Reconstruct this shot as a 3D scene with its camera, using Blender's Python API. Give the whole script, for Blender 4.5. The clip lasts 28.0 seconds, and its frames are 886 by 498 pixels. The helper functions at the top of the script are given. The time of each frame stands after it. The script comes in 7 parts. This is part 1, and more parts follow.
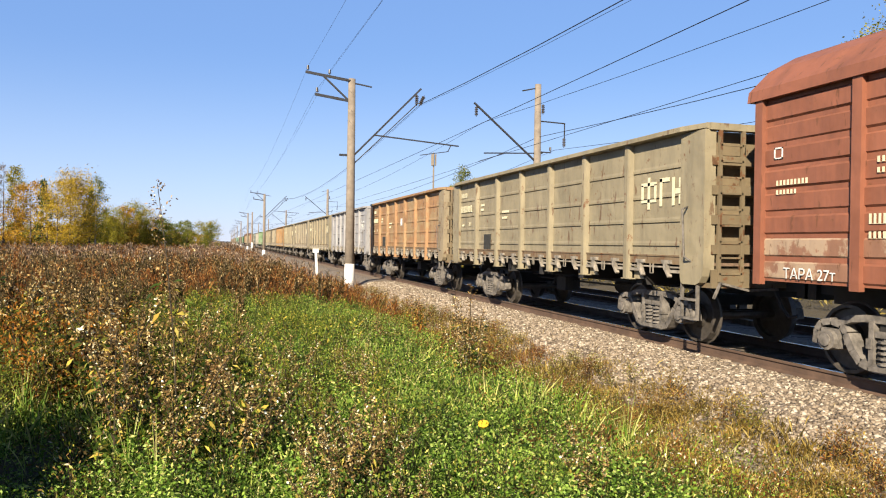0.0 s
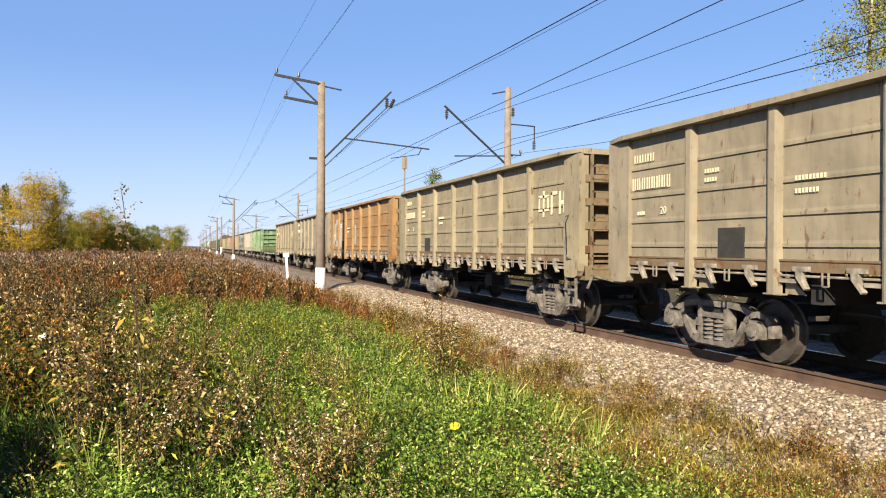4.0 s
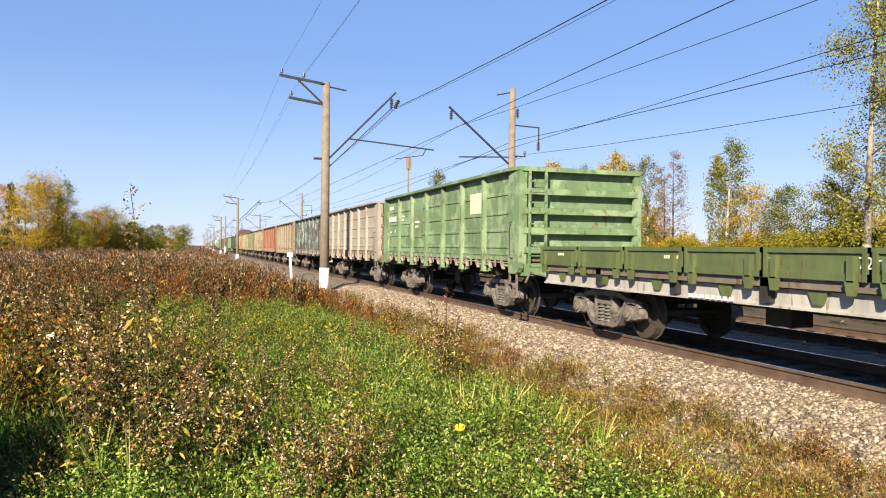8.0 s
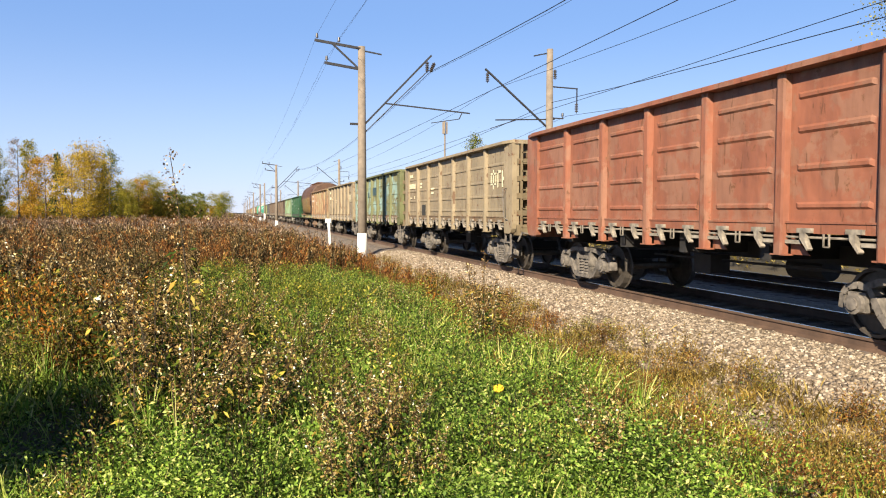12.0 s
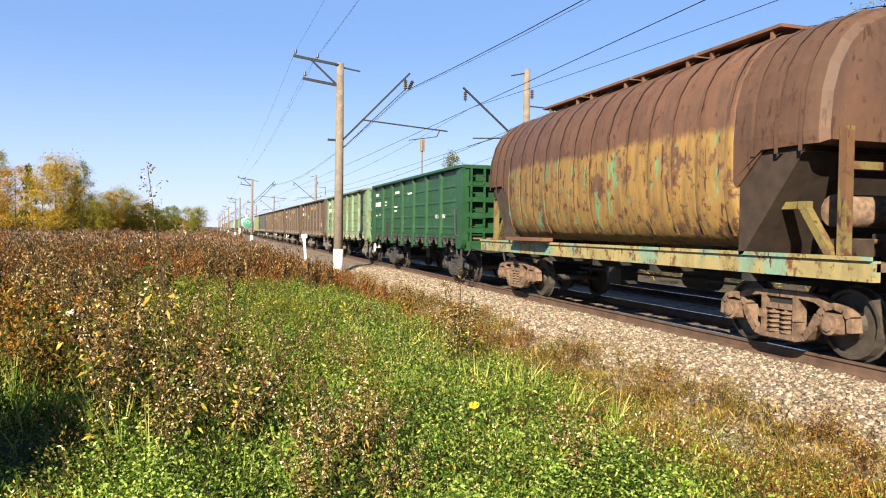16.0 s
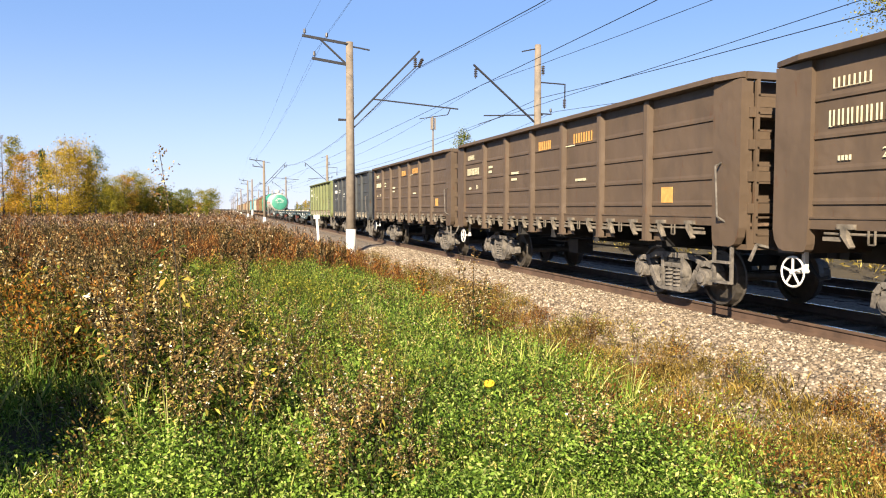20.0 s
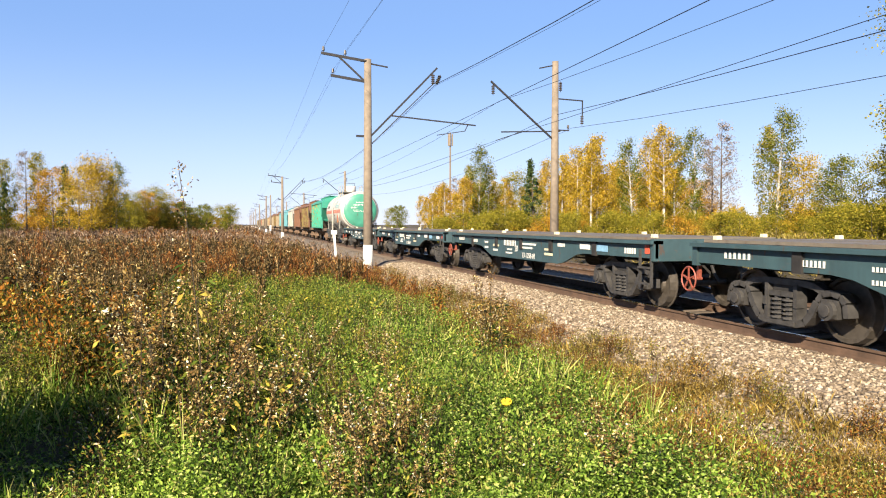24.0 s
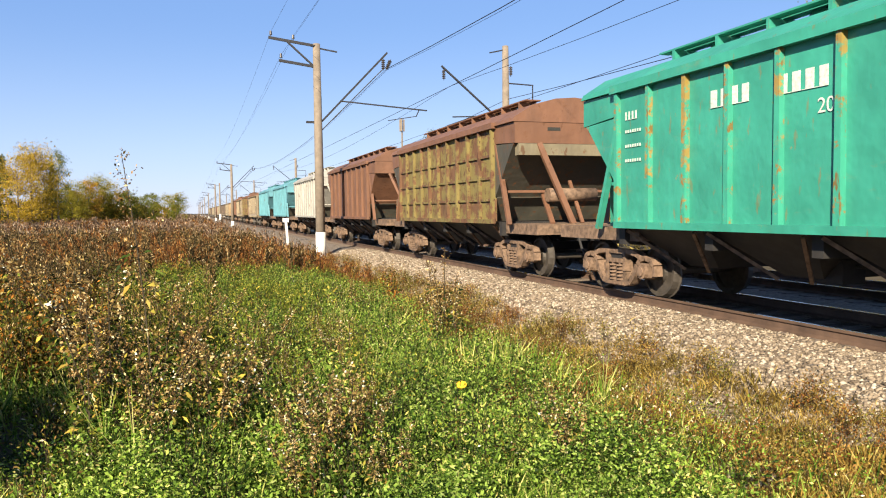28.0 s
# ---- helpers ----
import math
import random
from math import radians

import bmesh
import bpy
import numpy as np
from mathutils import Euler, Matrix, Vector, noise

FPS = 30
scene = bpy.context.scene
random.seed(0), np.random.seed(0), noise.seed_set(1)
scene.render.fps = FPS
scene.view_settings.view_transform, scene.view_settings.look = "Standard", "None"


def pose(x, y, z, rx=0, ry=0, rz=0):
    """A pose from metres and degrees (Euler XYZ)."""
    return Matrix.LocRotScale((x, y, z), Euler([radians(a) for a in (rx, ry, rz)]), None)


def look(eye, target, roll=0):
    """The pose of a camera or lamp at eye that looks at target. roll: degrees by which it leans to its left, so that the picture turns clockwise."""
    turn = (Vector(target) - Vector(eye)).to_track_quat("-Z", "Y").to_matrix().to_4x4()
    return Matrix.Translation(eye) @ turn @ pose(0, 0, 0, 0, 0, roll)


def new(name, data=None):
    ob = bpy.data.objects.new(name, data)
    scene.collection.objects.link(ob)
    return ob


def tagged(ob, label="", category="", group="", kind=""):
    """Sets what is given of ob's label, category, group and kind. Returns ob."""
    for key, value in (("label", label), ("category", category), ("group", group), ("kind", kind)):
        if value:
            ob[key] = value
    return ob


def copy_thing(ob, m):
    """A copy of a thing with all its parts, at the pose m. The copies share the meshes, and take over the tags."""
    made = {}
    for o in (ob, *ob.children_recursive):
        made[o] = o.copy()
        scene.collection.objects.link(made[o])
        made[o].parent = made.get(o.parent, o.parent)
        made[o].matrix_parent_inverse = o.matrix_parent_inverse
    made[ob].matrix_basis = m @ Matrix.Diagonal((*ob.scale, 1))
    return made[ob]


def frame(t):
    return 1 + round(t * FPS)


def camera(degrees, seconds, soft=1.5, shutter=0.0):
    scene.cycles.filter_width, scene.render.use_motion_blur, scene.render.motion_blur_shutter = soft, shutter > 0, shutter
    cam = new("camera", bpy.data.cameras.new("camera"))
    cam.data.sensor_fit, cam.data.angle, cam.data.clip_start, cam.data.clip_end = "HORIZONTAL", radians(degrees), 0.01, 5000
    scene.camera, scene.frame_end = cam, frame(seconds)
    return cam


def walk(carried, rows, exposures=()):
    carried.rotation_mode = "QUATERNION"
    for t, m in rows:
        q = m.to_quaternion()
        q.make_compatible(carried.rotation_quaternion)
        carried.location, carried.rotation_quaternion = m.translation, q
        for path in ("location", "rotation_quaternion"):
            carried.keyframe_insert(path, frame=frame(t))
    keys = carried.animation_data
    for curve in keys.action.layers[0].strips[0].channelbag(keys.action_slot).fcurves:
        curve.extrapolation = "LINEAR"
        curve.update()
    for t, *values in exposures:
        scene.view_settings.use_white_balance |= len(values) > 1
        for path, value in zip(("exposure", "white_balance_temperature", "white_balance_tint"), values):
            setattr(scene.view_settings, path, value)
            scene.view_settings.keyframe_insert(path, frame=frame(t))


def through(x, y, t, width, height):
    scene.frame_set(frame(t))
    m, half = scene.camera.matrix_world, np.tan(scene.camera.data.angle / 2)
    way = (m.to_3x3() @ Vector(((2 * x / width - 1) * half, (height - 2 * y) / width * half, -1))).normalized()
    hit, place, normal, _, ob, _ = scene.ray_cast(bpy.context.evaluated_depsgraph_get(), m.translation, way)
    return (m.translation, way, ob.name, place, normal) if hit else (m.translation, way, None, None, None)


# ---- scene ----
from collections import namedtuple

# ---- the camera: seconds, eye, turn to the right of the track, tilt up, lean ----
FOV = 62.63
EYES = [
    (0.0, 0.005, -0.011, 1.643, 16.731, -0.384, -0.821),
    (0.5, 0.007, -0.004, 1.649, 18.441, -1.791, -0.860),
    (1.0, 0.004, -0.004, 1.642, 18.095, -1.275, -1.681),
    (1.5, 0.018, -0.005, 1.640, 18.581, -1.253, -1.231),
    (2.0, 0.026, -0.003, 1.640, 19.865, -1.387, -0.899),
    (2.5, 0.029, -0.002, 1.642, 19.814, -0.283, -0.943),
    (3.0, 0.026, -0.005, 1.639, 19.082, -0.164, -0.530),
    (3.5, 0.022, -0.004, 1.636, 18.990, -0.108, -0.354),
    (5.5, 0.020, -0.003, 1.636, 18.764, -0.156, -0.427),
    (6.0, 0.016, -0.004, 1.640, 18.799, 0.122, -0.674),
    (6.5, 0.009, -0.009, 1.635, 18.331, 0.059, -0.972),
    (7.0, 0.004, -0.011, 1.638, 18.389, -0.370, -0.930),
    (7.5, -0.003, -0.017, 1.641, 18.376, -0.045, -0.508),
    (8.0, -0.006, -0.021, 1.647, 18.684, -0.076, -0.667),
    (8.5, 0.015, -0.011, 1.641, 19.533, -0.116, -0.004),
    (9.0, 0.021, 0.011, 1.653, 18.312, -0.891, 0.409),
    (9.5, 0.023, 0.005, 1.625, 18.794, -1.424, -0.202),
    (10.0, 0.034, 0.015, 1.630, 17.642, -1.773, -0.253),
    (10.5, 0.019, 0.019, 1.618, 16.789, -1.675, -0.526),
    (11.0, 0.016, 0.025, 1.607, 16.448, -2.004, -0.161),
    (11.5, 0.004, 0.016, 1.621, 15.610, -2.455, -0.035),
    (13.5, -0.001, -0.002, 1.617, 16.750, -3.418, -0.321),
    (14.0, -0.010, -0.011, 1.623, 16.534, -2.029, -0.457),
    (14.5, -0.012, -0.022, 1.621, 16.998, -0.790, -0.720),
    (15.0, -0.012, -0.026, 1.616, 17.362, -1.487, -0.856),
    (15.5, -0.014, -0.024, 1.618, 17.742, -1.963, -0.891),
    (16.0, -0.017, -0.022, 1.621, 17.647, -1.491, -0.813),
    (16.5, -0.012, -0.022, 1.627, 17.431, -1.467, -0.246),
    (17.0, -0.009, -0.019, 1.633, 16.945, -1.660, -0.382),
    (17.5, -0.012, -0.017, 1.633, 16.886, -1.851, -0.501),
    (18.0, -0.013, -0.016, 1.632, 18.081, -2.029, -0.479),
    (18.5, -0.014, -0.018, 1.632, 17.392, -2.292, -0.026),
    (19.0, -0.016, -0.015, 1.633, 16.984, -2.726, -0.061),
    (19.5, -0.021, -0.009, 1.629, 16.661, -2.640, -0.091),
    (20.0, -0.016, -0.004, 1.624, 16.674, -3.179, 0.065),
    (20.5, -0.011, 0.001, 1.621, 17.025, -3.514, 0.854),
    (22.5, -0.027, 0.015, 1.615, 16.769, -3.213, 0.627),
    (23.0, -0.026, 0.022, 1.618, 16.730, -2.583, 0.502),
    (23.5, -0.019, 0.026, 1.619, 16.073, -3.155, 0.711),
    (24.0, -0.011, 0.023, 1.626, 15.347, -1.928, -0.086),
    (24.5, -0.009, 0.020, 1.630, 15.604, -1.729, -0.227),
    (25.0, -0.015, 0.020, 1.623, 15.792, -2.303, -0.052),
    (25.5, -0.012, 0.023, 1.620, 16.102, -2.860, 0.078),
    (26.0, -0.003, 0.022, 1.621, 16.806, -2.774, 0.523),
    (26.5, -0.001, 0.022, 1.621, 18.398, -3.677, 1.391),
    (27.0, 0.003, 0.019, 1.622, 18.694, -3.364, 1.232),
    (27.5, 0.003, 0.018, 1.622, 19.075, -2.777, 0.909),
    (28.0, -0.004, 0.019, 1.620, 18.978, -3.071, 0.785),
]


def aim(x, y, z, turn, tilt, lean):
    """A camera at x, y, z that looks along the track, turned right, tilted up and leaning."""
    return pose(x, y, z, 0, 0, -turn) @ pose(0, 0, 0, 90 + tilt) @ pose(0, 0, 0, 0, 0, -lean)


cam = camera(FOV, 28.0, 1.1)
EXPOSURES = [(0, 1.24, 6500, 10), (6, 1.26, 6580, 10), (8, 1.27, 6640, 11), (10, 1.27, 6620, 11), (14, 1.34, 6620, 10), (20, 1.42, 6750, 11), (26, 1.42, 6750, 11), (27, 1.30, 6650, 10), (28, 1.30, 6650, 10)]
walk(cam, [(t, aim(*eye)) for t, *eye in EYES], EXPOSURES)

# ---- sky, sun, exposure ----
SUN_FROM = Vector((-0.61, -0.79, 0.55)).normalized()
elevation = math.asin(SUN_FROM.z)
world = bpy.data.worlds.new("world")
scene.world = world
world.use_nodes = True
wn = world.node_tree.nodes
wl = world.node_tree.links
sky = wn.new("ShaderNodeTexSky")
sky.sky_type = "NISHITA"
sky.sun_disc = False
sky.sun_elevation = elevation
sky.sun_rotation = math.atan2(SUN_FROM.x, SUN_FROM.y)
sky.altitude = 100
sky.air_density = 1.0
sky.dust_density = 0.0
sky.ozone_density = 1.6
wn["Background"].inputs["Strength"].default_value = 0.05
rich = wn.new("ShaderNodeHueSaturation")
rich.inputs["Saturation"].default_value = 1.1
rich.inputs["Value"].default_value = 0.8
wl.new(sky.outputs["Color"], rich.inputs["Color"])
even = wn.new("ShaderNodeMix")      # thin even haze of a clear autumn day
even.data_type = "RGBA"
even.inputs[0].default_value = 0.5
even.inputs[7].default_value = (2.66, 4.9, 10.5, 1)
wl.new(rich.outputs["Color"], even.inputs[6])
way = wn.new("ShaderNodeTexCoord")
part_z = wn.new("ShaderNodeSeparateXYZ")
deep = wn.new("ShaderNodeValToRGB")      # a clear sky deepens towards the zenith
deep.color_ramp.elements[0].position, deep.color_ramp.elements[1].position = 0.32, 1.0
deep.color_ramp.elements[0].color, deep.color_ramp.elements[1].color = (1, 1, 1, 1), (0.18, 0.2, 0.25, 1)
wl.new(way.outputs["Generated"], part_z.inputs["Vector"])
wl.new(part_z.outputs["Z"], deep.inputs["Fac"])
dusk = wn.new("ShaderNodeMix")
dusk.data_type, dusk.blend_type = "RGBA", "MULTIPLY"
dusk.inputs[0].default_value = 1.0
wl.new(even.outputs[2], dusk.inputs[6])
wl.new(deep.outputs["Color"], dusk.inputs[7])
haze = wn.new("ShaderNodeValToRGB")      # autumn haze low over the horizon
haze.color_ramp.elements[0].position, haze.color_ramp.elements[1].position = 0.0, 0.26
haze.color_ramp.elements[0].color, haze.color_ramp.elements[1].color = (0.34, 0.34, 0.34, 1), (0, 0, 0, 1)
haze.color_ramp.interpolation = "EASE"
wl.new(part_z.outputs["Z"], haze.inputs["Fac"])
pale = wn.new("ShaderNodeMix")
pale.data_type = "RGBA"
pale.inputs[7].default_value = (7.6, 8.4, 10.2, 1)
wl.new(haze.outputs["Color"], pale.inputs[0])
wl.new(dusk.outputs[2], pale.inputs[6])
wl.new(pale.outputs[2], wn["Background"].inputs["Color"])
sun_data = bpy.data.lights.new("sun", "SUN")
sun_data.energy = 5.0
sun_data.angle = radians(0.5)
sun_data.color = (1.0, 0.885, 0.70)
sun = new("sun", sun_data)
sun.matrix_world = look((0, 0, 0), -SUN_FROM)

# ---- plan ----
TRACK = 8.73          # lateral place of the near track's axis
TRACK2 = TRACK + 4.1
SPEED = 16.58          # metres a second at the start; it gathers a little


def ground_z(x, y):
    """Height of the soil; 0 is the top of the rail."""
    def ease(a, b, v):
        v = min(1.0, max(0.0, (v - a) / (b - a)))
        return v * v * (3 - 2 * v)
    far = ease(10, 30, y)
    z = -0.62 * ease(1.6, 5.4, x) - 0.25 * far * ease(-3, 3, x) + 0.1 * ease(0, -12, x)
    z += 0.05 * noise.noise((x * 0.35, y * 0.35, 0)) + 0.03 * noise.noise((x, y, 3))
    return z

# ---- materials ----


def nodes_of(name):
    m = bpy.data.materials.new(name)
    m.use_nodes = True
    return m, m.node_tree.nodes, m.node_tree.links, m.node_tree.nodes["Principled BSDF"]


def mapped(n, l, scale, detail=5.0, rough=0.6, stretch=(1, 1, 1), space="Object"):
    """A noise texture over the surface; returns its factor."""
    tc = n.new("ShaderNodeTexCoord")
    mp = n.new("ShaderNodeMapping")
    mp.inputs["Scale"].default_value = stretch
    l.new(tc.outputs[space], mp.inputs["Vector"])
    t = n.new("ShaderNodeTexNoise")
    t.inputs["Scale"].default_value = scale
    t.inputs["Detail"].default_value = detail
    t.inputs["Roughness"].default_value = rough
    l.new(mp.outputs["Vector"], t.inputs["Vector"])
    return t.outputs["Fac"]


def ramp(n, l, fac, stops):
    r = n.new("ShaderNodeValToRGB")
    e = r.color_ramp.elements
    while len(e) < len(stops):
        e.new(0.5)
    for el, (at, c) in zip(e, stops):
        el.position = at
        el.color = (*c, 1) if len(c) == 3 else c
    l.new(fac, r.inputs["Fac"])
    return r.outputs["Color"]


def mix(n, l, fac, a, b, mode="MIX"):
    x = n.new("ShaderNodeMix")
    x.data_type = "RGBA"
    x.blend_type = mode
    for sock, val in ((x.inputs[0], fac), (x.inputs[6], a), (x.inputs[7], b)):
        if isinstance(val, (int, float)):
            sock.default_value = val
        elif isinstance(val, tuple):
            sock.default_value = (*val, 1)
        else:
            l.new(val, sock)
    return x.outputs[2]


def bumped(n, l, b, fac, strength, distance):
    k = n.new("ShaderNodeBump")
    k.inputs["Strength"].default_value = strength
    k.inputs["Distance"].default_value = distance
    l.new(fac, k.inputs["Height"])
    l.new(k.outputs["Normal"], b.inputs["Normal"])


def plain(name, colour, rough=0.7, metal=0.0, vary=0.25, scale=6.0, bump=0.0):
    m, n, l, b = nodes_of(name)
    fac = mapped(n, l, scale)
    dark = tuple(c * (1 - vary) for c in colour)
    light = tuple(min(1, c * (1 + vary)) for c in colour)
    l.new(ramp(n, l, fac, [(0.3, dark), (0.7, light)]), b.inputs["Base Color"])
    b.inputs["Roughness"].default_value = rough
    b.inputs["Metallic"].default_value = metal
    if bump:
        bumped(n, l, b, mapped(n, l, scale * 6), bump, 0.01)
    return m


def paint(name, colour, rust=0.3, patch=None, grime=0.5, rough=0.62, under=(0.13, 0.055, 0.022), band=None, cover=0.50, fleck=None):
    """Weathered coach paint on steel: large stains, streaks that run down, rust in specks, and patches of another colour.
    band: heights between which the patches lie."""
    m, n, l, b = nodes_of(name)
    # every wagon of a colour weathers differently
    tc = n.new("ShaderNodeTexCoord")
    oi = n.new("ShaderNodeObjectInfo")
    sh = n.new("ShaderNodeVectorMath")
    sh.operation = "MULTIPLY_ADD"
    sh.inputs[1].default_value = (37, 53, 0)
    l.new(oi.outputs["Random"], sh.inputs[0])
    l.new(tc.outputs["Object"], sh.inputs[2])

    def grain(scale, detail, roughness=0.6, stretch=(1, 1, 1)):
        mp = n.new("ShaderNodeMapping")
        mp.inputs["Scale"].default_value = stretch
        l.new(sh.outputs[0], mp.inputs["Vector"])
        t = n.new("ShaderNodeTexNoise")
        t.inputs["Scale"].default_value = scale
        t.inputs["Detail"].default_value = detail
        t.inputs["Roughness"].default_value = roughness
        l.new(mp.outputs["Vector"], t.inputs["Vector"])
        return t.outputs["Fac"]

    big, streak, speck = grain(0.9, 4), grain(2.3, 7, 0.7, (1, 1.8, 0.3)), grain(4.5, 9, 0.74)
    scuff = grain(2.2, 9, 0.78, (1, 0.5, 1.2))
    base = ramp(n, l, big, [(0.3, tuple(c * 0.8 for c in colour)), (0.55, colour), (0.75, tuple(min(1, c * 1.16) for c in colour))])
    if patch:
        where = ramp(n, l, grain(1.3, 7, 0.7), [(cover, (0, 0, 0)), (cover + 0.04, (1, 1, 1))])
        if band:
            z = n.new("ShaderNodeSeparateXYZ")
            l.new(tc.outputs["Object"], z.inputs["Vector"])
            lo, hi = band
            r = n.new("ShaderNodeMapRange")
            r.inputs["From Min"].default_value, r.inputs["From Max"].default_value = lo, hi
            wave = n.new("ShaderNodeMath")      # the coat's edge is uneven
            wave.operation = "MULTIPLY_ADD"
            wave.inputs[1].default_value = 0.55
            l.new(grain(3.0, 6, 0.7, (1, 1.5, 0.4)), wave.inputs[0])
            l.new(z.outputs["Z"], wave.inputs[2])
            l.new(wave.outputs[0], r.inputs["Value"])
            inside = ramp(n, l, r.outputs[0], [(0.0, (0, 0, 0)), (0.06, (1, 1, 1)), (0.94, (1, 1, 1)), (1.0, (0, 0, 0))])
            where = mix(n, l, 1.0, where, inside, "MULTIPLY")
        coat = patch
        if fleck:
            coat = mix(n, l, ramp(n, l, grain(2.6, 5, 0.6, (1, 1.4, 0.5)), [(0.58, (0, 0, 0)), (0.62, (1, 1, 1))]), patch, fleck)
        base = mix(n, l, where, base, coat)
    dirt = ramp(n, l, streak, [(0.45, (0, 0, 0)), (0.72, (1, 1, 1))])
    base = mix(n, l, mix(n, l, grime, (0, 0, 0), dirt), base, tuple(c * 0.4 + 0.01 for c in colour))
    worn = ramp(n, l, scuff, [(0.60, (0, 0, 0)), (0.68, (1, 1, 1))])
    base = mix(n, l, mix(n, l, 0.35 + 0.4 * rust, (0, 0, 0), worn), base, tuple(0.55 * c + 0.45 * u for c, u in zip(colour, under)))
    edge = 0.69 - 0.24 * rust
    spots = ramp(n, l, speck, [(edge - 0.02, (0, 0, 0)), (edge + 0.04, (1, 1, 1))])
    base = mix(n, l, spots, base, under)
    # short scratches and rust runs
    run = ramp(n, l, grain(5.0, 4, 0.6, (1, 2.0, 0.42)), [(0.64 - 0.05 * rust, (0, 0, 0)), (0.67 - 0.05 * rust, (1, 1, 1))])
    base = mix(n, l, mix(n, l, min(1.0, 0.35 + 1.2 * rust), (0, 0, 0), run), base, tuple(0.7 * u for u in under))
    l.new(base, b.inputs["Base Color"])
    b.inputs["Roughness"].default_value = rough
    bumped(n, l, b, grain(1.7, 3, 0.5), 0.45, 0.1)
    return m


MATS = {}


def M(key):
    return MATS[key]


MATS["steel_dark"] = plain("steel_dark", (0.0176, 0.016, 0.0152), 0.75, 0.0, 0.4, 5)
MATS["frame_grey"] = plain("frame_grey", (0.125, 0.109, 0.092), 0.75, 0.0, 0.65, 7, 0.4)
MATS["latch_pale"] = plain("latch_pale", (0.22, 0.19, 0.15), 0.75, 0.0, 0.6, 7, 0.3)
MATS["latch_brown"] = plain("latch_brown", (0.15, 0.125, 0.095), 0.75, 0.0, 0.6, 7, 0.3)
MATS["frame_rust"] = plain("frame_rust", (0.15, 0.096, 0.062), 0.8, 0.0, 0.6, 8, 0.4)
MATS["frame_black"] = plain("frame_black", (0.04, 0.0376, 0.036), 0.6, 0.0, 0.4, 6, 0.2)
MATS["wheel"] = plain("wheel", (0.08, 0.068, 0.056), 0.55, 0.4, 0.3, 8)
MATS["rail_side"] = plain("rail_side", (0.088, 0.052, 0.0336), 0.8, 0.0, 0.35, 3)
MATS["rail_top"] = plain("rail_top", (0.48, 0.48, 0.48), 0.22, 1.0, 0.08, 8)
MATS["concrete"] = plain("concrete", (0.188, 0.152, 0.116), 0.9, 0.0, 0.22, 4, 0.3)
MATS["sleeper"] = plain("sleeper", (0.136, 0.104, 0.08), 0.9, 0.0, 0.25, 5, 0.3)
MATS["whitewash"] = plain("whitewash", (0.624, 0.608, 0.576), 0.85, 0.0, 0.12, 9)
MATS["galvanised"] = plain("galvanised", (0.024, 0.024, 0.0272), 0.6, 0.2, 0.3, 9)
MATS["wire"] = plain("wire", (0.024, 0.0224, 0.0208), 0.5, 0.5, 0.2, 3)
MATS["insulator"] = plain("insulator", (0.048, 0.04, 0.036), 0.25, 0.0, 0.2, 8)
MATS["letter_white"] = plain("letter_white", (0.6, 0.592, 0.56), 0.7, 0.0, 0.12, 20)
MATS["letter_cream"] = plain("letter_cream", (0.576, 0.528, 0.36), 0.7, 0.0, 0.15, 20)
MATS["letter_black"] = plain("letter_black", (0.04, 0.04, 0.04), 0.7, 0.0, 0.2, 20)
MATS["letter_orange"] = plain("letter_orange", (0.56, 0.288, 0.08), 0.7, 0.0, 0.2, 12)
MATS["letter_red"] = plain("letter_red", (0.496, 0.08, 0.04), 0.7, 0.0, 0.2, 12)
MATS["letter_blue"] = plain("letter_blue", (0.176, 0.336, 0.48), 0.7, 0.0, 0.2, 12)
MATS["letter_faded"] = plain("letter_faded", (0.48, 0.528, 0.48), 0.7, 0.0, 0.25, 20)
MATS["sign_red"] = plain("sign_red", (0.56, 0.096, 0.048), 0.6, 0.0, 0.2, 12)
MATS["wheel_red"] = plain("wheel_red", (0.22, 0.055, 0.035), 0.6, 0.0, 0.25, 12)
MATS["sign_orange"] = plain("sign_orange", (0.6, 0.176, 0.04), 0.6, 0.0, 0.2, 12)
MATS["hatch_dark"] = plain("hatch_dark", (0.024, 0.0232, 0.0192), 0.8, 0.0, 0.3, 9)
MATS["olive"] = paint("olive", (0.248, 0.207, 0.13), 0.28)
MATS["olive_grey"] = paint("olive_grey", (0.245, 0.205, 0.138), 0.26)
MATS["tan"] = paint("tan", (0.262, 0.208, 0.13), 0.37)
MATS["orange"] = paint("orange", (0.305, 0.168, 0.075), 0.34, (0.30, 0.2, 0.1))
MATS["amber"] = paint("amber", (0.269, 0.145, 0.0504), 0.3, (0.264, 0.168, 0.072))
MATS["orange_tan"] = paint("orange_tan", (0.269, 0.154, 0.0776), 0.3, (0.272, 0.208, 0.112))
MATS["pale_grey"] = paint("pale_grey", (0.309, 0.296, 0.289), 0.12)
MATS["light_grey"] = paint("light_grey", (0.315, 0.28, 0.225), 0.17)
MATS["black_grey"] = paint("black_grey", (0.0672, 0.0672, 0.0608), 0.25, (0.176, 0.224, 0.192))
MATS["green"] = paint("green", (0.125, 0.2, 0.092), 0.26, (0.2, 0.28, 0.15))
MATS["flat_green"] = paint("flat_green", (0.0872, 0.114, 0.04), 0.15)
MATS["dark_green"] = paint("dark_green", (0.0136, 0.0672, 0.0232), 0.05, None, 0.3, 0.45)
MATS["pale_green"] = paint("pale_green", (0.145, 0.185, 0.085), 0.33, (0.16, 0.25, 0.15))
